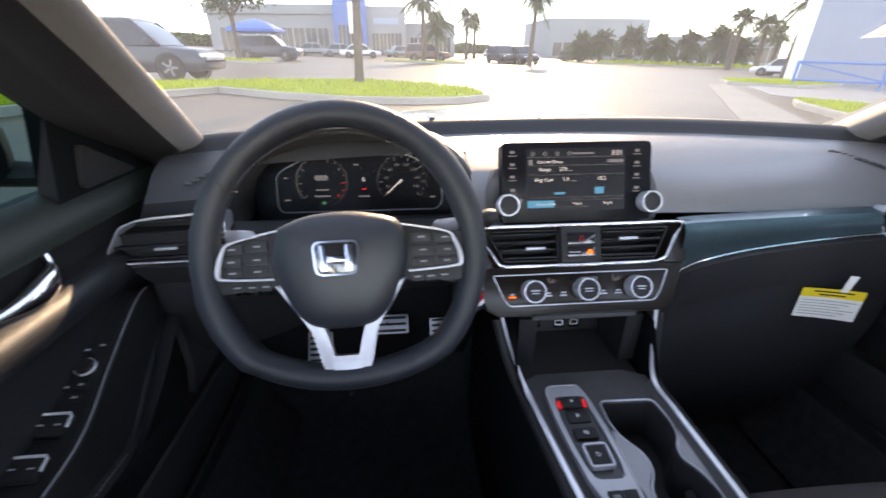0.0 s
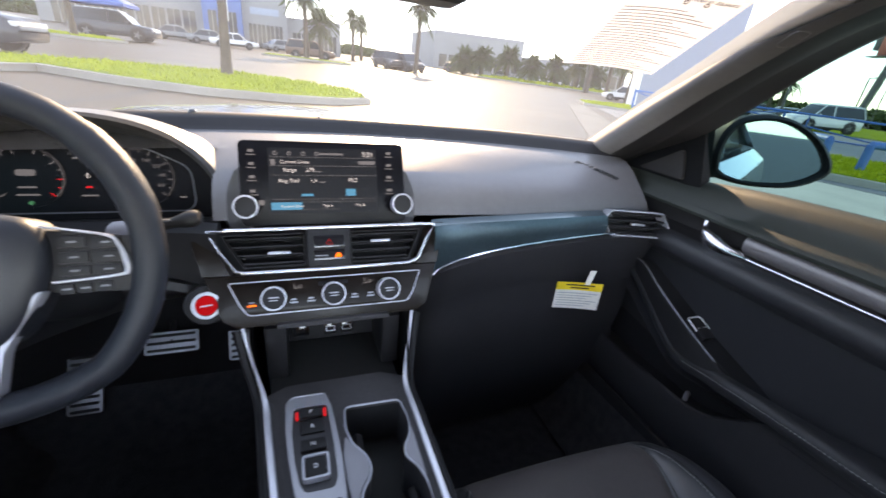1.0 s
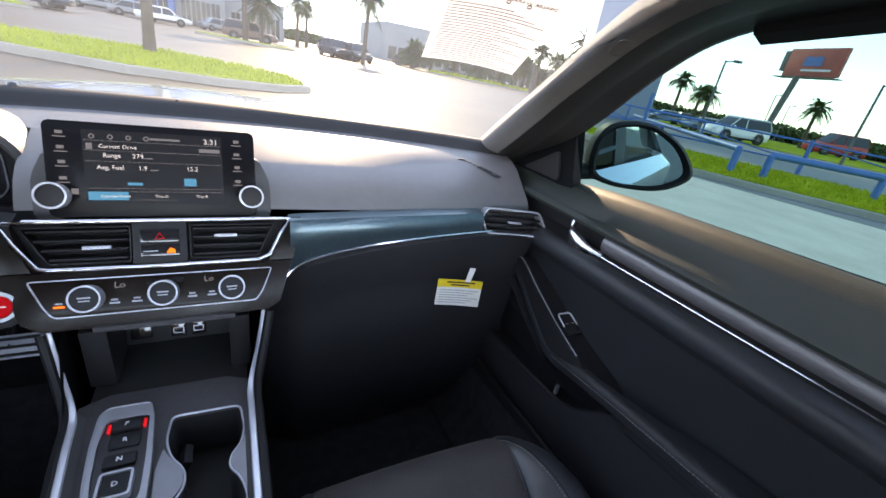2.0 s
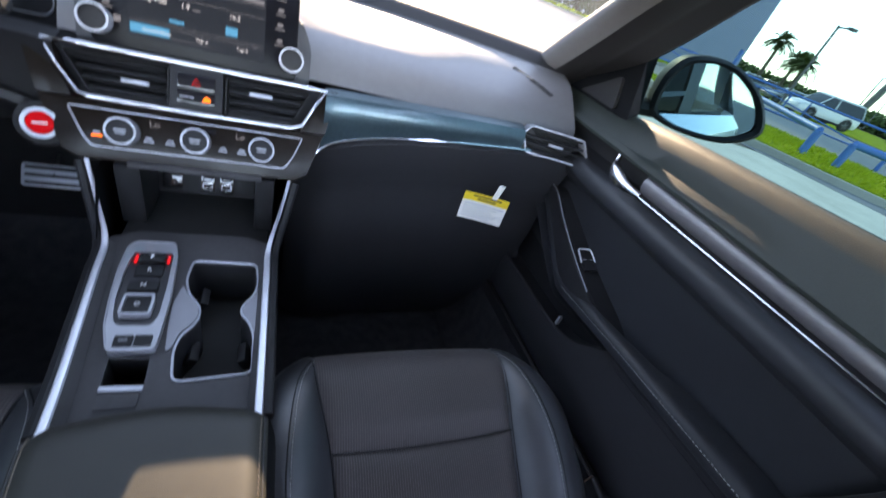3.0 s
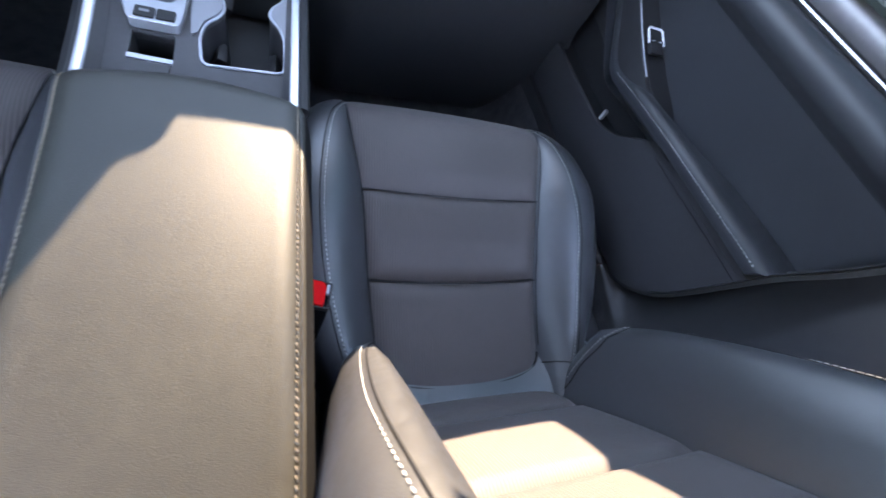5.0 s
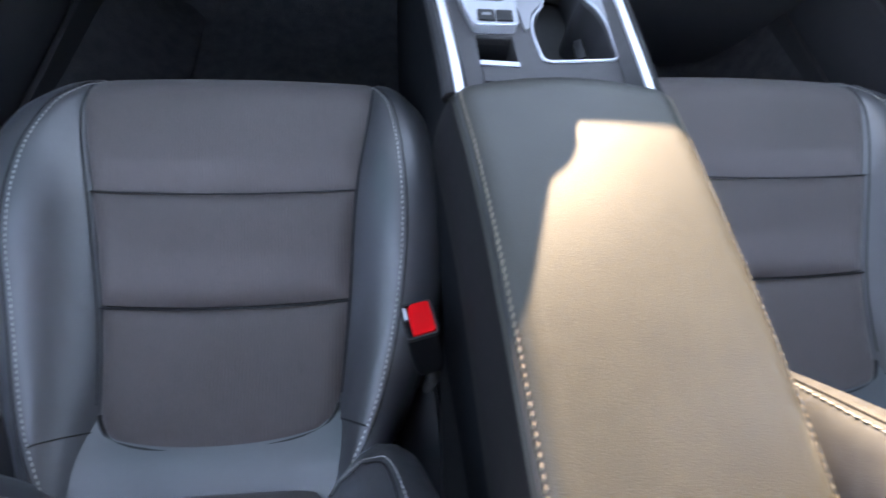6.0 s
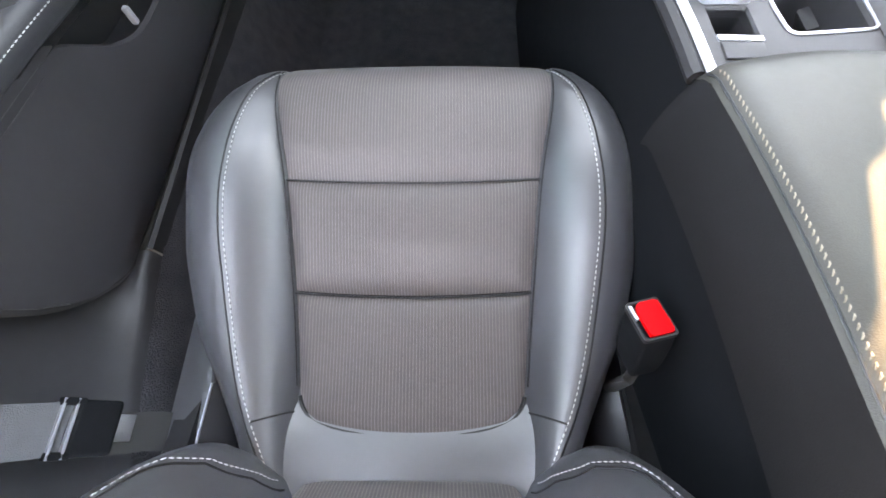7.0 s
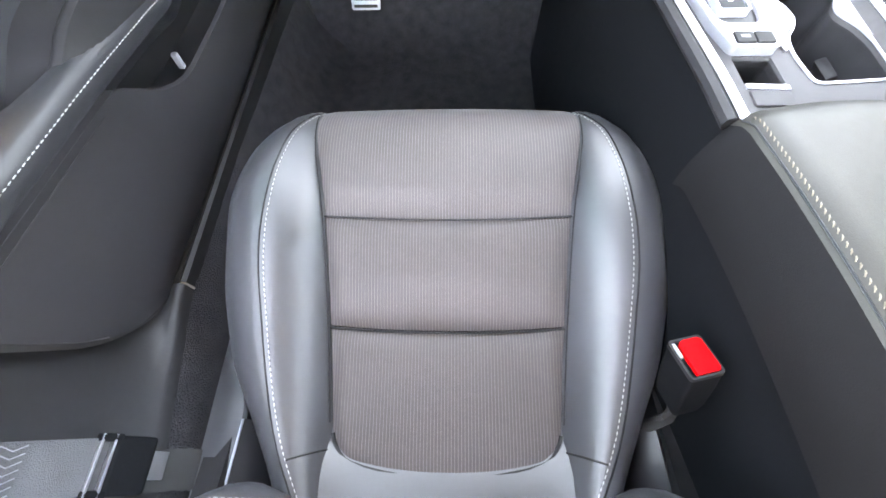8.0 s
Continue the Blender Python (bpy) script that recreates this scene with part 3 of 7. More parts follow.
def build_dash():
    d = thing("dashboard", "dark grey soft dashboard with metallic trim strip", "dashboard", (0, 0.95, 0.7))
    part("windscreen_ledge", loft([dash_row(x)[:8] for x in np.linspace(-0.72, 0.72, 60)]), BLACK, d, "dark ledge below the windscreen", sharp=50)
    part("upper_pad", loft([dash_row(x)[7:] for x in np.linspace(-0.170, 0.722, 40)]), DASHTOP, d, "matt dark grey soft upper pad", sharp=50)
    # driver's end of the same pad, in a darker colour
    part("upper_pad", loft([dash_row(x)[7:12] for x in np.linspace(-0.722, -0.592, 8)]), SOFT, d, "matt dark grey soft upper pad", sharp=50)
    part("end_face", loft([dash_row(x)[11:] for x in np.linspace(-0.722, -0.592, 8)]), BLACK, d, sharp=50)
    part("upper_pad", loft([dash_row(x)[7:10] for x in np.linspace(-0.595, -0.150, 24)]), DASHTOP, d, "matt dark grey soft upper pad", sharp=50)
    # demister slots at the two ends: a dark trough with cross bars
    for s in (-1, 1):
        line = smooth_path([(s * 0.570, 0.872, 1.0110), (s * 0.600, 0.858, 1.0035), (s * 0.630, 0.840, 0.9945), (s * 0.660, 0.822, 0.9835)], 18)
        g = part("demister_slot", loft([[p + Vector((s * q, q * 0.5, 0.003 + q * 0.25 - abs(q) * 0.02)) for q in (-0.006, -0.003, 0.0, 0.003, 0.006)] for p in line]), RUBBER, d, "dark slotted demister grille")
        for p in line[1:-1:2]:
            part("slot_bar", box(p + Vector((-0.0055, -0.0012, 0.0)), p + Vector((0.0055, 0.0012, 0.006)), 0.0006, 1), SOFT, g)
    for x, r in ((-0.225, 0.008), (0.010, 0.005)):
        c = Vector((x, 1.022, 1.060))
        part("light_sensor", loft([[c + Vector((r * k * math.cos(t), r * k * math.sin(t), z)) for t in np.linspace(0, 2 * math.pi, 17)[:-1]] for k, z in ((1.0, 0.0), (0.95, r * 0.5), (0.6, r * 0.9), (0.1, r))], closed=True), GLOSSBLK, d, "small dark light sensor")
    # metallic strip and the bright line under it, on the passenger's side
    def low_z(x):
        return curve1([(0.150, 0.800), (0.165, 0.825), (0.19, 0.848), (0.25, 0.866), (0.35, 0.880), (0.48, 0.889), (0.60, 0.893), (0.735, 0.893)], x)
    def trim_y(x):
        return curve1([(0.15, 0.700), (0.20, 0.712), (0.35, 0.722), (0.735, 0.735)], x)
    xs = np.linspace(0.18, 0.575, 30)
    part("trim_strip", loft([[(x, trim_y(x) + 0.028, 0.934), (x, trim_y(x) + 0.004, 0.931), (x, trim_y(x) - 0.004, 0.918), (x, trim_y(x) - 0.006, 0.5 * (0.918 + low_z(x))), (x, trim_y(x) - 0.002, low_z(x))] for x in xs]), BLUETRIM, d, "dark metallic grained trim strip")
    part("chrome_line", tube([(x, trim_y(x) - 0.006, low_z(x)) for x in np.linspace(0.15, 0.60, 46)], 0.0024, n=6), CHROME, d, "thin bright chrome line")
    # knee panels below
    def knee(s):
        def f(u, v):
            x = 0.145 + u * (0.725 - 0.145)
            z0 = low_z(x) - 0.004
            zb = 0.285 if s > 0 else curve1([(0.14, 0.775), (0.30, 0.760), (0.42, 0.72), (0.70, 0.62)], x)
            z = z0 + (zb - z0) * v
            edge = min(1.0, (x - 0.145) / 0.06)
            bulge = 0.004 * math.sin(math.pi * min(1, v * 1.8)) * edge
            y = trim_y(x) - 0.002 + 0.046 * min(1, v * 5) - bulge + 0.16 * max(0, v - 0.35) ** 1.4 + 0.05 * (1 - edge)
            return (s * x, y, z)
        return f
    part("glove_box_panel", thicken(sgrid(knee(1), 30, 20), 0.012), KNEE, d)
    part("knee_panel", thicken(sgrid(knee(-1), 30, 20), 0.012), KNEE, d)
    # driver's end: plain strip under the upper pad
    part("driver_strip", loft([[(-x, trim_y(x) + 0.04, 0.938), (-x, trim_y(x) + 0.008, 0.932), (-x, trim_y(x) + 0.004, low_z(x))] for x in np.linspace(0.16, 0.735, 20)]), BLACK, d)
    for i in range(3):
        part("switch", box((-0.60 + 0.035 * i, 0.700, 0.835), (-0.573 + 0.035 * i, 0.725, 0.853), 0.002), GLOSSBLK, d)
    # centre stack: face plate and legs
    face = [(-0.182, 0.068), (0.182, 0.068), (0.160, 0.000), (0.140, -0.012), (-0.140, -0.012), (-0.160, 0.000)]
    part("stack_face", prism(face, -0.05, -0.003, 0.003, m=STACK), WOOD, d, "dark grained centre stack panel")
    part("vent_recess", prism([(-0.190, 0.142), (0.190, 0.142), (0.170, 0.066), (-0.170, 0.066)], -0.075, -0.036, m=STACK), BLACK, d)
    for s in (-1, 1):
        part("stack_wing", prism([(s * 0.176, 0.140), (s * 0.200, 0.140), (s * 0.184, 0.069), (s * 0.146, 0.069)], -0.05, -0.003, 0.002, m=STACK), WOOD, d, "dark grained side of the centre stack")
    return d


build_dash()


def vent(name, outline, m, slats, tab, label, bright=True, group="air vents"):
    """An air vent: chrome frame, dark box, slats one by one and a small bright tab."""
    th = thing(name, label, "air vent", m.translation, group)
    part("housing", prism(outline, -0.035, -0.030, 0, m=m), BLACK, th)
    part("frame", ring(outline, 0.0026 if bright else 0.002, -0.03, 0.002 if bright else -0.002, m), SATIN if bright else BLACK, th, "bright chrome frame" if bright else "")
    ys, xs = [p[1] for p in outline], [p[0] for p in outline]
    y0, y1 = min(ys), max(ys)
    for i in range(slats):
        v = y0 + (i + 0.5) / slats * (y1 - y0)
        hit = []
        for a, b in zip(outline, outline[1:] + outline[:1]):
            if (a[1] - v) * (b[1] - v) < 0:
                hit.append(a[0] + (v - a[1]) / (b[1] - a[1]) * (b[0] - a[0]))
        if len(hit) >= 2:
            part("slat", box((min(hit) + 0.004, v - 0.0022, -0.028), (max(hit) - 0.004, v + 0.0022, -0.003), 0.0015, 1, m=m), BLACK, th)
    for t in tab:
        part("tab", box((t[0] - 0.016, t[1] - 0.0025, -0.006), (t[0] + 0.016, t[1] + 0.0025, 0.002), 0.0015, m=m), SATIN, th, "small silver tab")
    return th


left = rounded([(-0.158, 0.130), (-0.036, 0.130), (-0.036, 0.078), (-0.128, 0.078)][::-1], 0.004)
right = rounded([(0.036, 0.130), (0.158, 0.130), (0.132, 0.078), (0.036, 0.078)][::-1], 0.004)
vent("centre_vent", left, STACK, 4, [(-0.075, 0.100)], "black slatted centre air vent in the dashboard", False)
vent("centre_vent", right, STACK, 4, [(0.085, 0.112)], "black slatted centre air vent in the dashboard", False)
frame_line = [STACK @ Vector(p) for p in ((-0.150, 0.134, 0.003), (-0.172, 0.136, 0.003), (-0.162, 0.108, 0.003), (-0.138, 0.074, 0.003), (-0.126, 0.071, 0.003), (0.0, 0.070, 0.003), (0.130, 0.071, 0.003), (0.148, 0.078, 0.003), (0.166, 0.112, 0.003), (0.180, 0.136, 0.003), (0.150, 0.1365, 0.003), (0.0, 0.1365, 0.003), (-0.150, 0.1365, 0.003))]
trimth = thing("vent_surround", "bright chrome surround of the centre vents", "trim", frame_line[0])
part("chrome_line", tube(frame_line, 0.0035, n=6), CHROME, trimth, sharp=70)
VR = basis((0.652, 0.722, 0.914), (1, -0.20, -0.03), (0, 0.25, 0.968))
VL = basis((-0.665, 0.728, 0.914), (1, 0.02, 0.03), (0, 0.25, 0.968))
vr = rounded([(-0.080, 0.008), (-0.064, 0.027), (0.060, 0.027), (0.079, -0.010), (0.081, -0.029), (-0.066, -0.029)][::-1], 0.006)
vl = rounded([(0.095, -0.027), (0.095, 0.052), (-0.036, 0.046), (-0.064, 0.036), (-0.086, -0.002), (-0.084, -0.023)], 0.008)
vent("side_vent", vr, VR, 4, [(0.0, -0.002)], "black slatted side air vent with chrome frame")
vent("side_vent", vl, VL, 4, [(0.0, -0.002)], "black slatted side air vent with chrome frame")

# hazard switch between the vents
hz = thing("hazard_switch", "black hazard switch with orange warning lamp", "switch", STACK @ Vector((0, 0.10, 0)))
part("bezel", box((-0.034, 0.074, -0.02), (0.034, 0.138, 0.006), 0.004, m=STACK), BLACK, hz)
part("button", box((-0.024, 0.104, 0.0), (0.024, 0.124, 0.009), 0.002, m=STACK), GLOSSBLK, hz)
part("hazard_mark", ring([(-0.006, 0.109), (0.006, 0.109), (0.0, 0.119)], 0.0014, 0.0091, 0.0096, STACK), RED, hz)
part("lamp_window", box((-0.024, 0.084, 0.0), (0.024, 0.101, 0.008), 0.0015, m=STACK), GLOSSBLK, hz)
part("warning_lamp", prism(rounded([(0.007, 0.088), (0.019, 0.088), (0.0175, 0.0935), (0.012, 0.0960)], 0.0015), 0.0081, 0.0086, m=STACK), UIORANGE, hz, "glowing orange belt lamp")
part("lamp_bar", box((-0.021, 0.091, 0.0081), (-0.003, 0.0925, 0.0085), m=STACK), GREYPRINT, hz)

# touch screen
ts = thing("touch_screen", "black touch screen with lit trip display and two knobs", "touch screen", SCR.translation)
so = rounded([(-0.130, -0.066), (0.130, -0.066), (0.129, 0.066), (-0.129, 0.066)], 0.007)
part("bezel", prism(so, -0.030, 0.0, 0.003, m=SCR), SCREENBLK, ts, "glossy black bezel")
part("display", box((-0.088, -0.048, 0.0), (0.083, 0.056, 0.0008), m=SCR), DISPLAY, ts, "lit dark display")
part("rear_shell", prism(rounded([(-0.120, -0.066), (0.120, -0.066), (0.118, 0.055), (-0.118, 0.055)], 0.02), -0.075, -0.0305, m=SCR), BLACK, ts)
for s in (-1, 1):
    pod = rounded([(s * 0.118, -0.075), (s * 0.152, -0.075), (s * 0.152, -0.01), (s * 0.135, 0.028), (s * 0.118, 0.03)], 0.014)
    part("side_pod", prism(pod, -0.06, -0.018, 0.006, m=SCR), SOFT, ts)
for x in (-0.122, 0.122):
    k = part("knob", disc(0.0165, 0.0, 0.018, SCR, bev=0.003, at=(x, -0.036)), BLACK, ts)
    part("knob_ring", ring([(x + 0.0178 * math.cos(a), -0.036 + 0.0178 * math.sin(a)) for a in np.linspace(0, 2 * math.pi, 33)[:-1]], 0.0024, 0.0, 0.020, SCR), SATIN, k, "silver knob ring")


def ui(text, size, x, y, mt=None, align="LEFT"):
    lettering(text, size, SCR @ Matrix.Translation((x, y, 0.0012)), mt or UIWHITE, ts, align=align)


def bar(x0, y0, x1, y1, mt):
    part("display_mark", box((x0, y0, 0.0008), (x1, y1, 0.0013), m=SCR), mt, ts)


ui("3:31", 0.0115, 0.078, 0.047, align="RIGHT")
ui("Current Drive", 0.0075, -0.070, 0.0335)
ui("Range", 0.0085, -0.066, 0.021)
ui("279", 0.0090, -0.032, 0.021)
ui("Avg. Fuel", 0.0085, -0.074, 0.004)
ui("1.9", 0.0090, -0.026, 0.004)
ui("15.2", 0.0090, 0.034, 0.005)
ui("Current Drive", 0.0058, -0.072, -0.0365)
ui("Trip A", 0.0060, -0.008, -0.0365)
ui("Trip B", 0.0060, 0.045, -0.0365)
for i in range(4):
    part("status_icon", ring([(-0.077 + 0.021 * i + 0.0035 * math.cos(a), 0.047 + 0.0035 * math.sin(a)) for a in np.linspace(0, 2 * math.pi, 13)[:-1]], 0.0015, 0.0008, 0.0012, SCR), UIGREY, ts)
bar(-0.010, 0.0455, 0.028, 0.0485, UIGREY)
bar(0.052, 0.031, 0.080, 0.0365, UIGREY)
bar(-0.084, 0.029, -0.077, 0.0375, UIGREY)
for y in (0.041, 0.0275, 0.0125, -0.0255):
    bar(-0.086, y, 0.081, y + 0.0005, UIGREY)
bar(-0.086, -0.042, -0.040, -0.030, UIBLUE)
bar(-0.038, -0.042, 0.020, -0.0415, UIGREY)
bar(-0.038, -0.030, 0.081, -0.0295, UIGREY)
bar(-0.040, -0.0205, -0.022, -0.0165, UIBLUE)
bar(0.030, -0.0205, 0.046, -0.009, UIBLUE)
bar(-0.020, 0.018, -0.008, 0.0195, UIGREY)
bar(-0.012, 0.0012, -0.002, 0.0027, UIGREY)
for s, xx in ((-1, -0.1115), (1, 0.1035)):
    for i, y in enumerate((0.048, 0.028, 0.008, -0.014)):
        bar(xx - 0.004, y, xx + 0.004, y + 0.0045, UIGREY)
        bar(xx - 0.007, y - 0.0045, xx + 0.007, y - 0.003, UIGREY)
bar(-0.104, -0.034, -0.096, -0.026, UIGREY)

# climate controls
cp = thing("climate_panel", "gloss black climate panel with three silver knobs", "control panel", STACK @ Vector((0, 0.03, 0)))
co = rounded([(-0.124, 0.006), (0.124, 0.006), (0.135, 0.022), (0.150, 0.058), (-0.150, 0.058), (-0.135, 0.022)], 0.006)
part("face", prism(co, -0.02, 0.002, 0.001, m=STACK), WOOD, cp, "dark grained gloss face")
part("frame", ring(co, 0.0015, 0.0, 0.0045, STACK), SATIN, cp, "thin silver frame")
for x in (-0.086, 0.002, 0.090):
    k = part("knob", disc(0.0162, 0.0, 0.0245, STACK, bev=0.002, at=(x, 0.031)), BLACK, cp)
    part("knob_ring", ring([(x + 0.0182 * math.cos(a), 0.031 + 0.0182 * math.sin(a)) for a in np.linspace(0, 2 * math.pi, 33)[:-1]], 0.0022, 0.0, 0.0250, STACK), SATIN, k, "bright silver ring")
    part("knob_mark", box((x - 0.007, 0.0315, 0.0246), (x + 0.007, 0.0335, 0.0249), m=STACK), GREYPRINT, k)
    part("knob_mark", box((x - 0.006, 0.0275, 0.0246), (x + 0.006, 0.029, 0.0249), m=STACK), GREYPRINT, k)
for x in (-0.118, -0.058, -0.032, 0.036, 0.062):
    part("button_mark", box((x - 0.006, 0.020, 0.0021), (x + 0.006, 0.0225, 0.0026), m=STACK), UIORANGE if x < -0.1 else GREYPRINT, cp)
    part("button_mark", box((x - 0.004, 0.0245, 0.0021), (x + 0.004, 0.027, 0.0026), m=STACK), GREYPRINT, cp)
lettering("Lo", 0.013, STACK @ Matrix.Translation((-0.058, 0.046, 0.0024)), UIGREY, cp)
lettering("Lo", 0.013, STACK @ Matrix.Translation((0.052, 0.046, 0.0024)), UIGREY, cp)
part("vent_indicator", box((-0.02, 0.044, 0.0021), (0.026, 0.051, 0.0023), m=STACK), GLOSSBLK, cp)

# start button
sb = thing("start_button", "round red engine start button with silver ring", "button", (-0.180, 0.678, 0.832))
SB = basis((-0.180, 0.678, 0.832), (1, 0.15, 0), (-0.05, 0.40, 0.90))
part("cap", disc(0.0148, -0.005, 0.006, SB, bev=0.003), RED, sb, "red button cap")
part("ring", ring([(0.0198 * math.cos(a), 0.0198 * math.sin(a)) for a in np.linspace(0, 2 * math.pi, 33)[:-1]], 0.0045, -0.005, 0.005, SB), SATIN, sb, "silver ring")
part("mount", disc(0.030, -0.03, -0.004, SB, bev=0.004), BLACK, sb)
part("button_mark", box((-0.008, -0.001, 0.006), (0.008, 0.001, 0.0064), m=SB), WHITE, sb)


# ---- instrument cluster under its hood ----
def build_cluster():
    th = thing("instrument_cluster", "dark instrument cluster with lit gauges under a hood", "instrument cluster", (-0.378, 0.88, 0.95))
    cx, a = -0.375, 0.225
    def arch(sc, y, lift=0.0, drop=0.0):
        pts = []
        for k in range(33):
            t = math.pi * k / 32
            c, s = math.cos(t), math.sin(t)
            pts.append((cx - a * sc * abs(c) ** 0.8 * (1 if c > 0 else -1), y, 0.905 + drop + (0.160 * sc + lift) * s ** 0.75))
        return pts
    rows = [arch(1.12, 1.03, -0.060), arch(1.10, 0.96, -0.030), arch(1.05, 0.88, 0.006), arch(1.0, 0.822, 0.018), arch(0.975, 0.812, 0.018), arch(0.95, 0.82, 0.014), arch(0.93, 0.86, 0.004), arch(0.91, 0.905, -0.010)]
    # hood split by light: sunlit top coloured pale, shaded underside black
    part("hood", loft(rows[:4]), DASHTOP, th, "soft hood over the gauges, its sunlit top painted paler", sharp=60)
    part("hood_underside", loft(rows[3:]), RUBBER, th, "dark underside of the hood", sharp=60)
    C = basis((cx, 0.888, 0.965), (1, 0, 0), (0, 0.30, 0.954))
    part("face", prism(rounded([(-0.200, -0.075), (0.200, -0.075), (0.190, 0.06), (-0.190, 0.06)], 0.04), -0.03, -0.010, m=C), SCREENBLK, th)
    part("lower_cover", prism(rounded([(-0.21, -0.13), (0.21, -0.13), (0.20, -0.066), (-0.20, -0.066)], 0.01), -0.02, 0.03, 0.008, m=C), BLACK, th)
    band = rounded([(-0.158, -0.042), (-0.150, -0.055), (0.150, -0.055), (0.162, -0.040), (0.158, 0.022), (0.085, 0.058), (-0.085, 0.058), (-0.158, 0.022)], 0.02)
    part("cluster_frame", ring(band, 0.0022, -0.010, -0.007, C), DIMPRINT, th)
    for gx, n0, red in ((-0.072, 7, True), (0.082, 8, False)):
        g = part("gauge", disc(0.049, -0.010, -0.008, C, n=36, at=(gx, 0.004)), SCREENBLK, th)
        part("dial_ring", ring([(gx + 0.049 * math.cos(t), 0.004 + 0.049 * math.sin(t)) for t in np.linspace(-0.7, math.pi + 0.7, 40)] + [(gx + 0.047 * math.cos(t), 0.004 + 0.047 * math.sin(t)) for t in np.linspace(math.pi + 0.7, -0.7, 40)], 0.0001, -0.008, -0.006, C), GAUGEGREY, g)
        for i in range(15):
            t = math.radians(222 - i * 264 / 14)
            p, q = Vector((gx + 0.046 * math.cos(t), 0.004 + 0.046 * math.sin(t))), Vector((gx + (0.038 if i % 2 == 0 else 0.042) * math.cos(t), 0.004 + (0.038 if i % 2 == 0 else 0.042) * math.sin(t)))
            mid = (p + q) / 2
            part("tick", box((-(p - q).length / 2, -0.0006, -0.008), ((p - q).length / 2, 0.0006, -0.0072), m=C @ Matrix.Translation((mid.x, mid.y, 0)) @ Matrix.Rotation(t, 4, "Z")), UIRED if red and i > 11 else GAUGEGREY, g)
    def word(t, s, x, y, mt=GAUGEGREY):
        lettering(t, s, C @ Matrix.Translation((x, y, -0.0068)), mt, th, align="CENTER")
    for i, t in enumerate(("20", "40", "60", "80", "100", "120", "140", "160")):
        an = math.radians(205 - i * 33)
        word(t, 0.0085, 0.082 + 0.030 * math.cos(an), 0.004 + 0.030 * math.sin(an))
    word("0", 0.012, 0.008, 0.006, GAUGEWHITE)
    bmn = tube([C @ Vector((0.082, 0.004, -0.006)), C @ Vector((0.052, -0.022, -0.006))], [0.0018, 0.0006], n=6)
    part("needle", bmn, GAUGEWHITE, th)
    for x, y, w, mt in ((-0.072, -0.012, 0.024, GAUGEGREY), (-0.072, -0.024, 0.030, GAUGEGREY), (0.008, -0.012, 0.008, UIRED), (0.008, -0.026, 0.022, GAUGEGREY), (-0.005, 0.035, 0.010, GAUGEGREY), (-0.138, -0.03, 0.010, GAUGEGREY), (0.142, -0.03, 0.010, GAUGEGREY), (-0.140, 0.012, 0.006, GAUGEGREY)):
        part("display_mark", box((x - w / 2, y - 0.0014, -0.008), (x + w / 2, y + 0.0014, -0.0068), m=C), mt, th)
    part("display_mark", disc(0.0032, -0.008, -0.0068, C, at=(-0.070, -0.037)), UIGREEN, th)
    part("display_mark", prism(rounded([(-0.085, 0.006), (-0.060, 0.006), (-0.060, 0.016), (-0.085, 0.016)], 0.004), -0.008, -0.0068, m=C), GAUGEGREY, th)


build_cluster()


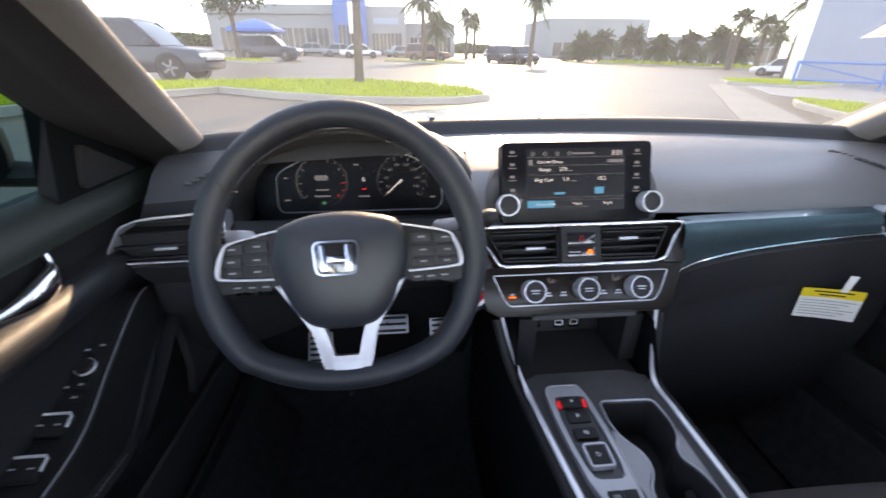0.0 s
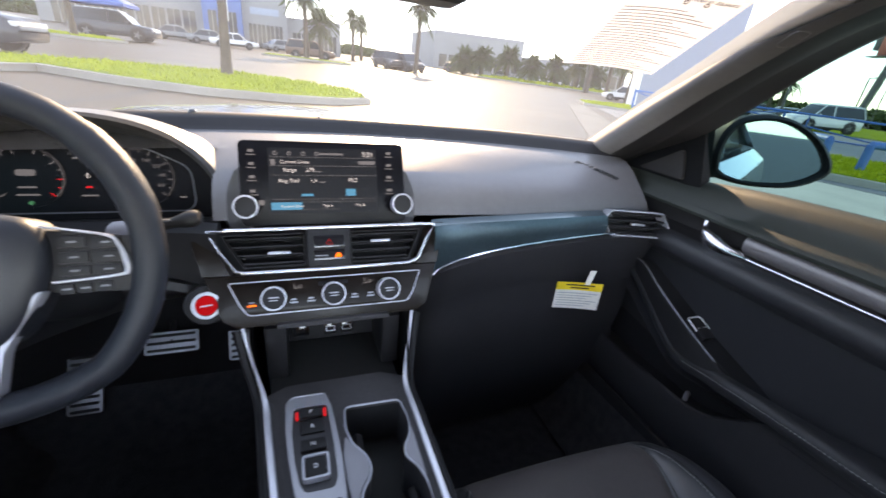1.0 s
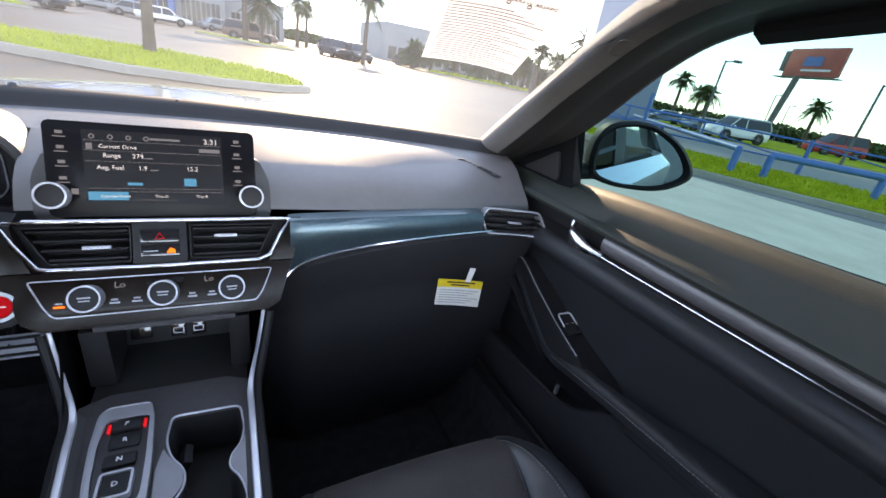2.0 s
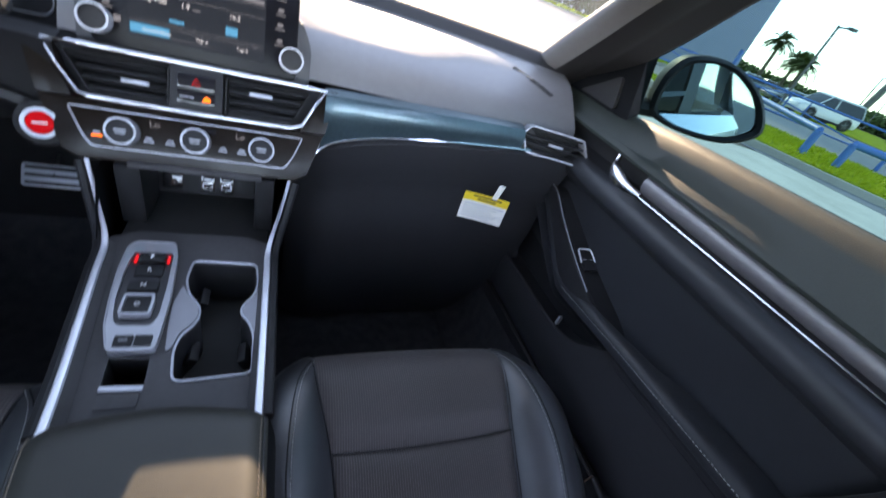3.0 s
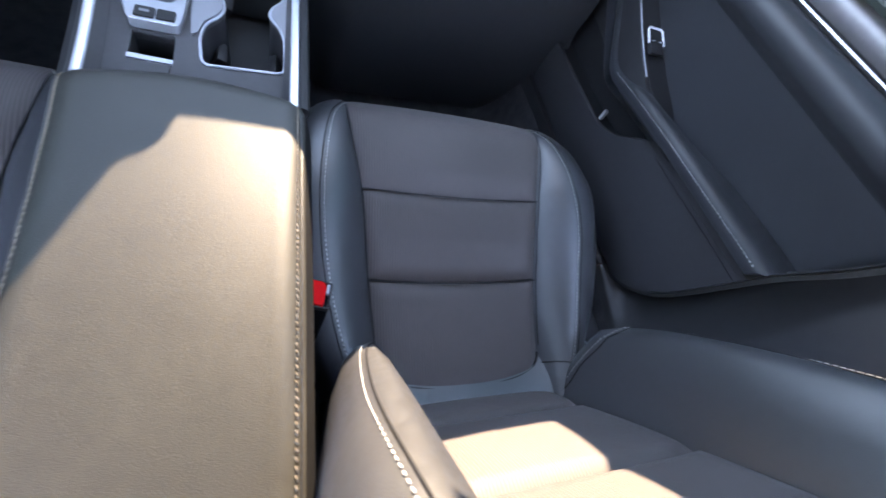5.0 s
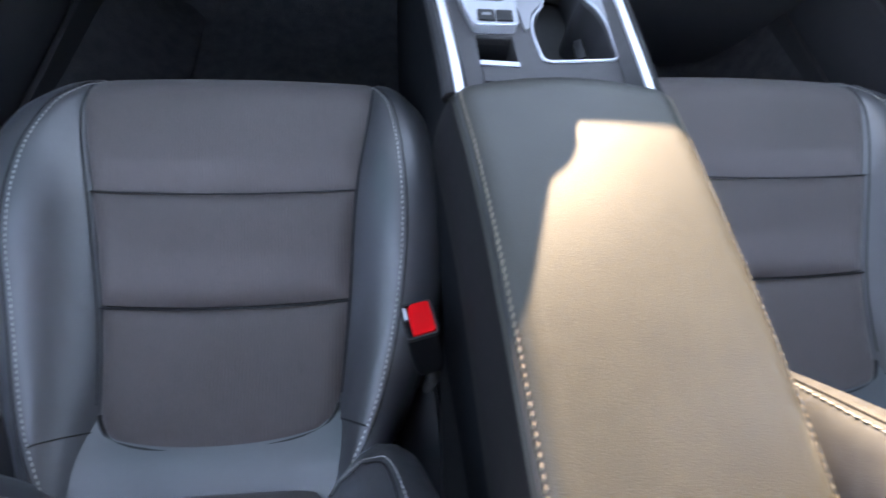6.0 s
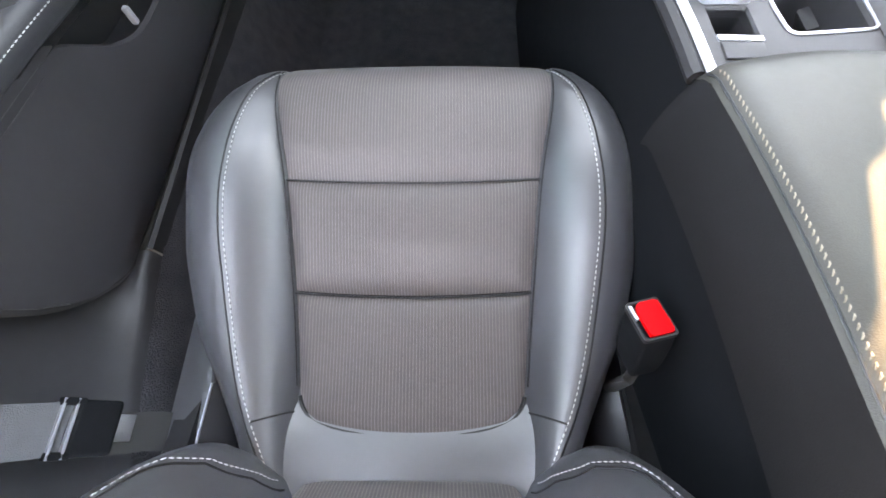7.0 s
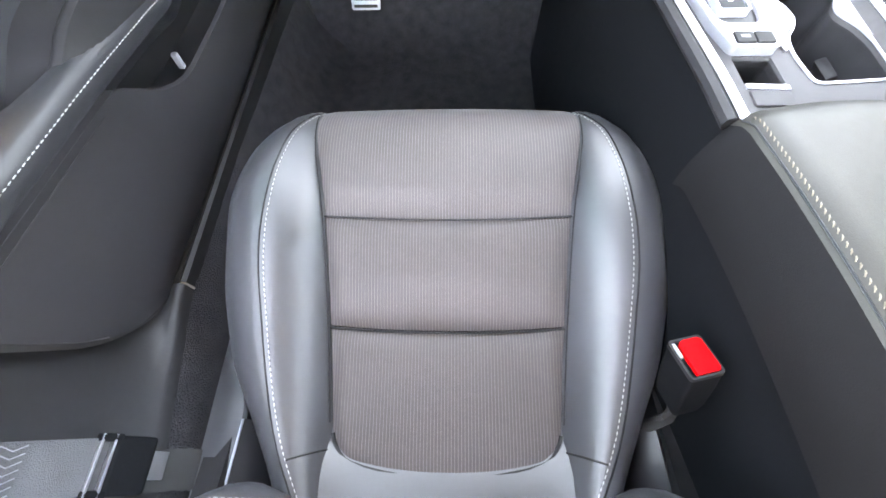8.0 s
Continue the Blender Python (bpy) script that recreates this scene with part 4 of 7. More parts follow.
# ---- steering wheel ----
def build_wheel():
    W = basis((-0.365, 0.570, 0.962), (1, 0, 0.03), (-0.03, 0.423, 0.906))
    th = thing("steering_wheel", "black leather steering wheel with silver spoke trim", "steering wheel", W.translation)
    path, rad = [], []
    for k in range(72):
        t = 2 * math.pi * k / 72
        x, y = 0.1635 * math.cos(t), 0.1715 * math.sin(t)
        if y < -0.120:
            y = -0.120 - (-(y + 0.120)) * 0.62
        y += 0.006
        path.append(W @ Vector((x, y, 0.0)))
        rad.append(0.0165 + (0.002 if abs(math.sin(t - 0.5)) < 0.3 else 0))
    part("rim", tube(path, rad, n=16, closed=True, up=W.to_3x3() @ Vector((0, 0, 1)), flat=1.05), RIMLEA, th, "black leather rim")
    stitches([W @ Vector((0.1515 * math.cos(t), 0.1530 * math.sin(t), 0.006)) for t in np.linspace(0.45, 2.7, 80)], 0.004, 0.003, 0.0006, th, DARKTHREAD, label="dark grey stitching")
    for t in (0.62, 2.52, -1.57):
        rr = 0.168 if t > 0 else 0.151
        pp = [W @ Vector((rr * math.cos(t) + 0.0175 * math.cos(q) * math.cos(t), rr * math.sin(t) + 0.0175 * math.cos(q) * math.sin(t), 0.0185 * math.sin(q))) for q in np.linspace(0, 2 * math.pi, 21)[:-1]]
        part("rim_seam", tube(pp, 0.0007, n=5, closed=True), BLACK, th)
    # airbag cover: a swelling shield
    shield = smooth_path([(-0.072, 0.040, 0), (-0.040, 0.052, 0), (0.0, 0.056, 0), (0.040, 0.052, 0), (0.072, 0.040, 0), (0.080, 0.0, 0), (0.066, -0.045, 0), (0.040, -0.078, 0), (0.0, -0.084, 0), (-0.040, -0.078, 0), (-0.066, -0.045, 0), (-0.080, 0.0, 0), (-0.072, 0.040, 0)], 60)[:-1]
    rows = []
    for sc, h in ((1.0, -0.02), (1.0, 0.012), (0.97, 0.020), (0.90, 0.026), (0.70, 0.033), (0.40, 0.037), (0.06, 0.038)):
        rows.append([W @ Vector((p.x * sc, p.y * sc - 0.004 * (1 - sc), h)) for p in shield])
    part("airbag_cover", loft(rows, closed=True, caps=True), AIRBAG, th, "dark grey airbag cover")
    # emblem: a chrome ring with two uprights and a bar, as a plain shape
    em = part("emblem", prism(rounded([(-0.024, -0.019), (0.024, -0.019), (0.027, 0.021), (-0.027, 0.021)], 0.010), 0.030, 0.0395, 0.001, m=W), GLOSSBLK, th, "chrome badge on a dark ground")
    part("emblem_ring", ring(rounded([(-0.024, -0.019), (0.024, -0.019), (0.027, 0.021), (-0.027, 0.021)], 0.010), 0.0024, 0.036, 0.042, W), BADGE, em)
    for s in (-1, 1):
        part("emblem_bar", prism([(s * 0.010, -0.013), (s * 0.017, -0.014), (s * 0.0195, 0.016), (s * 0.0105, 0.016)], 0.038, 0.0425, 0.0006, m=W), BADGE, em)
    part("emblem_bar", box((-0.0115, -0.003, 0.038), (0.0115, 0.003, 0.0422), 0.0006, m=W), BADGE, em)
    # side spokes with silver trim and buttons
    for s in (-1, 1):
        sp = [(s * 0.070, 0.034), (s * 0.160, 0.022), (s * 0.163, -0.020), (s * 0.150, -0.036), (s * 0.070, -0.030)]
        k = part("spoke", prism(rounded(sp, 0.008), -0.018, 0.008, 0.003, m=W), BLACK, th)
        trim = smooth_path([(s * 0.066, 0.0385, 0.011), (s * 0.100, 0.032, 0.010), (s * 0.130, 0.0245, 0.010), (s * 0.1385, 0.015, 0.010), (s * 0.1445, -0.004, 0.010), (s * 0.1445, -0.0145, 0.010), (s * 0.138, -0.0175, 0.010), (s * 0.110, -0.0195, 0.010), (s * 0.080, -0.0205, 0.011)], 40)
        part("silver_trim", tube([W @ p for p in trim], [0.0014 + 0.0020 * math.exp(-((k - 21) / 7.0) ** 2) for k in range(41)], n=8), SATIN, k, "satin silver spoke trim")
        for i, (x0, x1, y0, y1) in enumerate(((0.086, 0.110, 0.014, 0.026), (0.114, 0.140, 0.012, 0.024), (0.086, 0.112, -0.002, 0.010), (0.116, 0.142, -0.003, 0.009), (0.086, 0.112, -0.015, -0.005), (0.116, 0.140, -0.015, -0.006), (0.084, 0.097, -0.034, -0.023), (0.100, 0.113, -0.034, -0.023), (0.117, 0.130, -0.033, -0.023))):
            xs = sorted((s * x0, s * x1))
            part("button", box((xs[0], y0, 0.004), (xs[1], y1, 0.0100), 0.0012, m=W), BLACK, k)
            part("button_mark", box((s * (x0 + x1) / 2 - 0.004, (y0 + y1) / 2 - 0.001, 0.0100), (s * (x0 + x1) / 2 + 0.004, (y0 + y1) / 2 + 0.001, 0.0103), m=W), DIMPRINT, k)
        part("paddle", prism(rounded([(s * 0.112, 0.028), (s * 0.150, 0.026), (s * 0.152, 0.044), (s * 0.118, 0.042)], 0.005), -0.035, -0.028, 0.002, m=W), SATIN, th, "silver shift paddle")
    # lower fork: two silver legs that widen and join in a foot on the rim
    fk = [(-0.0770, -0.028), (-0.0715, -0.028), (-0.0350, -0.077), (-0.0235, -0.081), (-0.0160, -0.1195), (0.0160, -0.1195), (0.0235, -0.081), (0.0350, -0.077), (0.0715, -0.028), (0.0770, -0.028), (0.0390, -0.085), (0.0285, -0.130), (0.0180, -0.149), (-0.0180, -0.149), (-0.0285, -0.130), (-0.0390, -0.085)]
    fb = prism(rounded(fk, 0.004, 3), -0.006, 0.010, 0.0022)
    for v in fb.verts:
        v.co.z += 0.012 * max(0.0, (v.co.y + 0.149) / 0.12)
    fb.transform(W)
    fork = part("fork", fb, SATIN, th, "satin silver lower fork")
    part("fork_foot", prism(rounded([(-0.0145, -0.145), (0.0145, -0.145), (0.0185, -0.123), (-0.0185, -0.123)], 0.004), 0.0, 0.0125, 0.0015, m=W), SATIN, fork)
    # column shroud and stalks
    part("column_cover", tube([W @ Vector((0, -0.01, -0.02)), W @ Vector((0, -0.01, -0.10)), W @ Vector((0, -0.02, -0.24))], [0.050, 0.058, 0.065], n=20), BLACK, th)
    for s in (-1, 1):
        st = part("stalk", tube(smooth_path([W @ Vector((s * 0.04, 0.018, -0.07)), W @ Vector((s * 0.12, 0.030, -0.065)), W @ Vector((s * 0.175, 0.040, -0.055)), W @ Vector((s * 0.205, 0.045, -0.05))], 12), [0.008] * 9 + [0.011, 0.013, 0.013, 0.009], n=12, flat=0.8), BLACK, th)
        for i in range(3):
            part("stalk_mark", box(W @ Vector((s * (0.13 + 0.018 * i) - 0.004, 0.0365 + 0.003 * i, -0.046)) - Vector((0.003, 0.001, 0.001)), W @ Vector((s * (0.13 + 0.018 * i) + 0.004, 0.0365 + 0.003 * i, -0.046)) + Vector((0.003, 0.001, 0.001))), DIMPRINT, st)


build_wheel()


# ---- centre console ----
def ctop(x, y):
    return 0.690 + (y - 0.35) * 0.02


def build_console():
    th = thing("center_console", "dark grey centre console with silver edges and push-button gear selector", "center console", (0, 0.45, 0.3))
    cup = [(0.006, 0.566), (0.092, 0.563), (0.097, 0.520), (0.092, 0.495), (0.079, 0.477), (0.077, 0.460), (0.089, 0.444), (0.096, 0.42), (0.097, 0.363), (0.014, 0.357), (0.008, 0.40), (0.012, 0.425), (0.024, 0.440), (0.029, 0.455), (0.026, 0.475), (0.010, 0.497), (0.003, 0.525)]
    cup = rounded(cup, 0.010, 3)
    tray = rounded([(-0.054, 0.396), (-0.014, 0.395), (-0.012, 0.356), (-0.052, 0.358)], 0.003)
    outer = [(-0.108, 0.615), (-0.075, 0.632), (0.075, 0.632), (0.110, 0.615), (0.110, 0.29), (-0.080, 0.29), (-0.094, 0.45)]
    part("top_panel", plate(outer, [cup, tray], ctop, 0.012), CONSOLE, th, "satin dark grey top panel")
    for s in (-1, 1):
        sx = (lambda y: curve1([(-0.40, 0.039), (-0.162, 0.045), (0.06, 0.060), (0.144, 0.068), (0.223, 0.076), (0.308, 0.079), (0.40, 0.087), (0.49, 0.096), (0.60, 0.106), (0.9, 0.115)], y)) if s < 0 else (lambda y: 0.1075)
        hw = lambda y: sx(y) + 0.011
        # the near-black colour also carries the shade between console and seat
        part("side_panel", loft([[(s * hw(y), y, (0.692 if y > 0.298 else 0.66) if y < 0.60 else 0.79), (s * (hw(y) + 0.003), y, 0.60), (s * (hw(y) + 0.005), y, 0.50), (s * (hw(y) + 0.007), y, 0.37), (s * (hw(y) + 0.010), y, 0.25)] for y in (-0.40, -0.16, 0.0, 0.06, 0.144, 0.20, 0.25, 0.297, 0.300, 0.33, 0.45, 0.58, 0.64, 0.70, 0.80, 0.95)]), MATTE, th)
        # bright edge strip that sweeps up to the dashboard
        edge = smooth_path([(s * sx(0.296), 0.296, 0.7045), (s * sx(0.35), 0.35, 0.7055), (s * sx(0.42), 0.42, 0.7055), (s * sx(0.53), 0.53, 0.7055), (s * (sx(0.59) + 0.001), 0.592, 0.708), (s * 0.122, 0.635, 0.748), (s * 0.134, 0.663, 0.796)], 40)
        part("edge_strip", tube(edge, [0.0046] * 25 + [0.0046 - 0.0018 * min(1, i / 6) for i in range(16)], n=8, flat=0.6), RAIL, th, "satin silver edge strip")
        part("edge_roll", tube([(p.x + s * 0.0085, p.y + 0.004, p.z - 0.008) for p in edge], 0.008, n=8), BLACK, th)
        part("edge_ledge", loft([[(p.x - s * 0.003, p.y, p.z - 0.001), (p.x - s * 0.007, p.y, p.z - 0.006), (p.x - s * 0.012, p.y, ctop(0, p.y) + 0.0015)] for p in edge if p.y < 0.595]), CONSOLE, th)
    # cup holder: wall, floor, grips and silver side plates
    n = len(cup)
    part("cup_well", loft([[(x, y, ctop(x, y) - 0.006) for x, y in cup], [(0.052 + (x - 0.052) * 0.96, 0.478 + (y - 0.478) * 0.97, ctop(x, y) - 0.075) for x, y in cup]], closed=True), BLACK, th)
    part("cup_floor", prism([(0.052 + (x - 0.052) * 1.02, 0.478 + (y - 0.478) * 1.02) for x, y in cup], 0.606, 0.614), RUBBER, th)
    part("cup_rim", tube([(x, y, ctop(x, y) + 0.001) for x, y in cup], 0.0016, n=6, closed=True), SATIN, th, "bright cup holder rim")
    for s, pts in ((1, [(0.101, 0.530), (0.1015, 0.395), (0.098, 0.42), (0.090, 0.444), (0.079, 0.460), (0.081, 0.476), (0.094, 0.495), (0.099, 0.515)]), (-1, [(0.001, 0.512), (0.008, 0.497), (0.024, 0.475), (0.027, 0.455), (0.022, 0.442), (0.010, 0.427), (0.006, 0.405), (0.000, 0.40), (-0.004, 0.44), (-0.005, 0.48)])):
        part("silver_plate", plate(rounded(pts, 0.004, 2), [], lambda x, y: ctop(x, y) + 0.003, 0.004), PLATE, th, "satin silver plate beside the cup holder")
    for x, y, dx in ((0.016, 0.430, 0.020), (0.090, 0.425, -0.018), (0.018, 0.53, 0.014)):
        part("cup_grip", box((-0.006, -0.016, -0.016), (0.006, 0.016, 0.004), 0.003, m=Matrix.Translation((x + dx * 0.4, y, ctop(x, y) - 0.040)) @ Matrix.Rotation(0.5 if dx > 0 else -0.5, 4, "Y")), BLACK, th)
    # gear selector
    G = basis((-0.046, 0.510, ctop(0, 0.510) + 0.002), (1, 0.0, 0), (0, 1.0, 0.02))
    go = rounded([(-0.010, -0.112), (0.036, -0.112), (0.0375, -0.085), (0.0375, -0.03), (0.036, 0.0), (0.032, 0.055), (0.025, 0.083), (-0.023, 0.084), (-0.031, 0.072), (-0.031, 0.02), (-0.027, -0.03), (-0.021, -0.075)], 0.006)
    gw = rounded([(-0.010, -0.076), (0.026, -0.077), (0.031, -0.060), (0.0305, -0.01), (0.027, 0.060), (-0.021, 0.061), (-0.024, 0.02), (-0.021, -0.03), (-0.016, -0.062)], 0.007)
    gb = plate(go, [gw], lambda x, y: 0.009, 0.013)
    gb.transform(G)
    gs = part("gear_selector", gb, SELECTOR, th, "silver framed push-button gear selector")
    part("frame_edge", tube([G @ Vector((x, y, 0.0088)) for x, y in go], 0.0012, n=6, closed=True), SELECTOR, gs)
    part("gear_well", prism([(x * 1.05, y * 1.02 - 0.0003) for x, y in gw], -0.004, 0.0045, m=G), HINGE, gs, "gloss black insert")
    for y0, y1, x0, x1, h, letter in ((0.040, 0.056, -0.0135, 0.0195, 0.011, "P"), (0.013, 0.036, -0.0125, 0.0205, 0.0075, "R"), (-0.016, 0.002, -0.0135, 0.0205, 0.010, "N"), (-0.058, -0.029, -0.0085, 0.0185, 0.012, "D")):
        part("button", box((x0, y0, 0.004), (x1, y1, h), 0.0025, m=G), BLACK, gs)
        lettering(letter, 0.009, G @ Matrix.Translation(((x0 + x1) / 2, (y0 + y1) / 2, h + 0.0003)), WHITE, gs, align="CENTER")
    part("button_frame", ring(rounded([(-0.0120, -0.0615), (0.0220, -0.0615), (0.0220, -0.0255), (-0.0120, -0.0255)], 0.006), 0.0028, 0.004, 0.013, G), SATIN, gs, "silver frame round a button")
    for x in (-0.0165, 0.0225):
        part("indicator", box((x - 0.0014, 0.041, 0.0040), (x + 0.0014, 0.054, 0.0085), 0.0006, m=G), UIRED, gs, "glowing red indicator")
    for x0, x1 in ((-0.006, 0.0130), (0.0140, 0.032)):
        part("switch", box((x0, -0.108, 0.004), (x1, -0.092, 0.0115), 0.002, m=G), BLACK, gs)
    part("switch_lamp", box((-0.001, -0.102, 0.0115), (0.008, -0.098, 0.0118), m=G), DIMPRINT, gs)
    # tray behind the selector with a brake switch
    part("tray_well", loft([[(x, y, ctop(x, y) - 0.004) for x, y in tray], [(x, y, ctop(x, y) - 0.05) for x, y in tray]], closed=True), BLACK, th)
    part("tray_floor", prism(tray, 0.640, 0.646), BLACK, th)
    part("tray_lip", plate([(-0.052, 0.357), (-0.012, 0.355), (-0.012, 0.349), (-0.052, 0.351)], [], lambda x, y: ctop(x, y) + 0.002, 0.004), SATIN, th, "silver tray lip")
    part("brake_switch", box((-0.051, 0.328, ctop(0, 0.31) - 0.002), (-0.013, 0.348, ctop(0, 0.31) + 0.003), 0.002), CONSOLE, th)
    # open shelf under the climate panel, with sockets
    part("shelf_back", box((-0.085, 0.78, 0.655), (0.095, 0.80, 0.79), 0.002), BLACK, th)
    part("shelf_side", box((-0.105, 0.660, 0.690), (-0.072, 0.779, 0.79), 0.004), BLACK, th)
    part("shelf_side", box((0.082, 0.660, 0.690), (0.112, 0.779, 0.79), 0.004), BLACK, th)
    part("shelf_roof", box((-0.10, 0.670, 0.796), (0.11, 0.80, 0.804), 0.002), BLACK, th)
    part("shelf_lip", box((-0.085, 0.652, 0.792), (0.092, 0.668, 0.801), 0.003), CONSOLE, th)
    part("shelf_floor", box((-0.100, 0.615, 0.676), (0.105, 0.800, 0.688), 0.003), RUBBER, th)
    U = basis((0.0, 0.752, 0.722), (1, 0, 0), (0, 0.35, 0.94))
    part("socket_panel", box((-0.075, -0.024, -0.02), (0.085, 0.036, 0.0), 0.002, m=U), BLACK, th)
    for x in (0.002, 0.032):
        so_ = part("socket", box((x - 0.011, -0.017, 0.0), (x + 0.011, 0.012, 0.002), 0.002, m=U), GLOSSBLK, th, "usb socket with silver outline")
        part("socket_rim", ring(rounded([(x - 0.008, -0.012), (x + 0.008, -0.012), (x + 0.008, -0.002), (x - 0.008, -0.002)], 0.002), 0.0014, 0.002, 0.003, U), SATIN, so_)
        part("socket_mark", box((x - 0.006, 0.003, 0.002), (x + 0.006, 0.007, 0.0024), m=U), GREYPRINT, so_)
    part("power_socket", box((-0.066, -0.015, 0.0), (-0.036, 0.012, 0.003), 0.003, m=U), GLOSSBLK, th)
    # armrest lid
    def lid(u, v):
        lx = -0.089 + curve1([(0.0, 0.0), (0.17, 0.008), (0.34, 0.015), (0.52, 0.020), (1.0, 0.030)], v)
        x, y = lx + u * (0.118 - lx), 0.302 - v * 0.464
        e = min(u, 1 - u)
        ed = min(1.0, e / 0.10)
        fr = min(1.0, v / 0.05)
        z = 0.7225 + 0.008 * math.sin(math.pi * min(1, v)) - 0.012 * (1 - ed) ** 2 - 0.013 * (1 - fr) ** 2 + 0.003 * math.sin(math.pi * u)
        y += 0.014 * math.sin(math.pi * u) * (1 - v) - 0.004
        return (x, y, z)
    g = sgrid(lid, 30, 50)
    arm = part("armrest_lid", g, ARMLEA, th, "brown-grey grained leatherette armrest lid")
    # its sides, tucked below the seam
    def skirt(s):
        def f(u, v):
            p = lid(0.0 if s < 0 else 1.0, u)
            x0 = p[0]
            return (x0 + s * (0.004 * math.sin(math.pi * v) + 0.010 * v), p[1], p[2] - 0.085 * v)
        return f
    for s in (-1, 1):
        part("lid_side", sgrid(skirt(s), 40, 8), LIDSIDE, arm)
        e = 0.035 if s < 0 else 0.965
        sb = bmesh.new()      # slanted stitches, one beside the other like a rope
        for v in np.arange(0.02, 0.985, 0.0116):
            p, q = Vector(lid(e - s * 0.004, v)), Vector(lid(e + s * 0.004, v + 0.0085))
            tube([p + Vector((0, 0, 0.0004)), p.lerp(q, 0.5) + Vector((0, 0, 0.0011)), q + Vector((0, 0, 0.0004))], [0.0004, 0.0007, 0.0004], n=5, bm=sb)
        part("stitching", sb, TANTHREAD, arm, "slanted tan thread stitching", kind="stuff")
        part("seam", tube([Vector(lid(e + s * 0.018, v)) + Vector((0, 0, 0.0004)) for v in np.linspace(0.01, 1, 60)], 0.0009, n=5), LEATHER, arm)
    part("lid_front", sgrid(lambda u, v: (lid(u, 0)[0], lid(u, 0)[1] + 0.002 * math.sin(math.pi * v) - 0.012 * v, lid(u, 0)[2] - 0.060 * v), 24, 6), ARMLEA, arm)
    part("bin_body", box((-0.040, -0.40, 0.28), (0.098, 0.262, 0.660), 0.012), BLACK, th)


build_console()


# ---- front doors ----
def build_door(s):
    th = thing("door_1" if s < 0 else "door_2", "closed black inner car door panel with silver insert and chrome pull", "car door", (s * 0.74, 0.4, 0.45), group="front doors", kind="structure")
    Y0, Y1 = 0.030, 0.93
    def edge_z(y):
        return curve1([(0.0, 0.738), (0.3, 0.718), (0.48, 0.698), (0.56, 0.685), (0.64, 0.722), (0.74, 0.785), (0.82, 0.825), (0.95, 0.85)], y)
    def edge_x(y):
        return curve1([(0.0, 0.682), (0.45, 0.684), (0.60, 0.698), (0.74, 0.712), (0.82, 0.715)], y)
    def bottom(y):
        return curve1([(0.030, 0.93), (0.046, 0.855), (0.066, 0.79), (0.09, 0.728), (0.119, 0.62), (0.141, 0.55), (0.17, 0.505), (0.205, 0.472), (0.26, 0.452), (0.40, 0.444), (0.80, 0.435)], y)
    ys = np.concatenate([np.linspace(Y0, 0.22, 14), np.linspace(0.25, Y1, 28)])
    def X(x, z):       # the driver's door stands a little further out above its armrest
        return s * (x + (0.022 * min(1.0, max(0.0, (z - 0.73) / 0.12)) if s < 0 else 0.0))
    def strip(name, prof, mat, label="", y0=Y0, y1=Y1, sharp=50):
        rows = []
        for y in ys:
            if y0 - 1e-6 <= y <= y1 + 1e-6:
                pts = prof(y)
                rows.append([(X(x, z), y, max(z, bottom(y))) for x, z in pts])
        return part(name, loft(rows), mat, th, label, sharp=sharp)
    ax = lambda y: curve1([(0.04, 0.748), (0.24, 0.746), (0.31, 0.722), (0.45, 0.712), (0.60, 0.732), (0.82, 0.744)], y)   # outer side of the armrest pad
    ch = lambda y: 0.910 + 0.012 * (0.6 - y)          # height of the chrome line
    if s > 0:
        zt = lambda y: curve1([(0.0, 1.058), (0.24, 1.046), (0.36, 1.040), (0.55, 1.030), (0.66, 1.020), (0.73, 1.012), (0.95, 1.010)], y)
        upper = lambda y: [(0.792, zt(y) - 0.014), (0.784, zt(y)), (0.772, zt(y) - 0.003), (0.762, zt(y) - 0.012), (0.752, zt(y) - 0.030), (0.742, zt(y) - 0.054), (0.731, 0.972), (0.726, 0.962), (0.730, 0.955), (0.750, 0.952)]
    else:
        upper = lambda y: [(0.800, 1.000), (0.788, 1.012), (0.768, 1.014), (0.746, 1.004), (0.730, 0.984), (0.724, 0.966), (0.728, 0.956), (0.750, 0.952)]
    strip("upper_trim", upper, UPTRIM, "soft dark upper door trim")
    strip("insert", lambda y: [(0.752, 0.956), (0.742, 0.950), (0.737, 0.940), (0.738, ch(y) + 0.016), (0.746, ch(y) + 0.006)], INSERT, "brushed dark silver insert strip", y1=0.555)
    strip("pull_recess", lambda y: [(0.752, 0.956), (0.765, 0.950), (0.768, 0.93), (0.765, ch(y) + 0.008), (0.746, ch(y) + 0.002)], BLACK, y0=0.545)
    strip("ledge", lambda y: [(0.750, ch(y) + 0.006), (0.738, ch(y) + 0.003), (0.726, ch(y))], BLACK)
    cl = [(X(0.729, 0.92), y, ch(y) + 0.004) for y in np.linspace(0.05, 0.545, 30)]
    part("chrome_line", tube(cl, 0.0018, n=8), CHROME, th, "bright chrome line")
    handle = smooth_path([(0.729, 0.535, ch(0.535) + 0.004), (0.722, 0.575, ch(0.57) + 0.006), (0.722, 0.605, ch(0.60) + 0.014), (0.728, 0.625, 0.935), (0.738, 0.635, 0.952)], 18)
    part("door_handle", tube([(X(p.x, p.z), p.y, p.z) for p in handle], [0.0055 + 0.0075 * math.sin(math.pi * min(1, i / 15)) for i in range(19)], n=12, flat=1.3), CHROME, th, "chrome door pull")
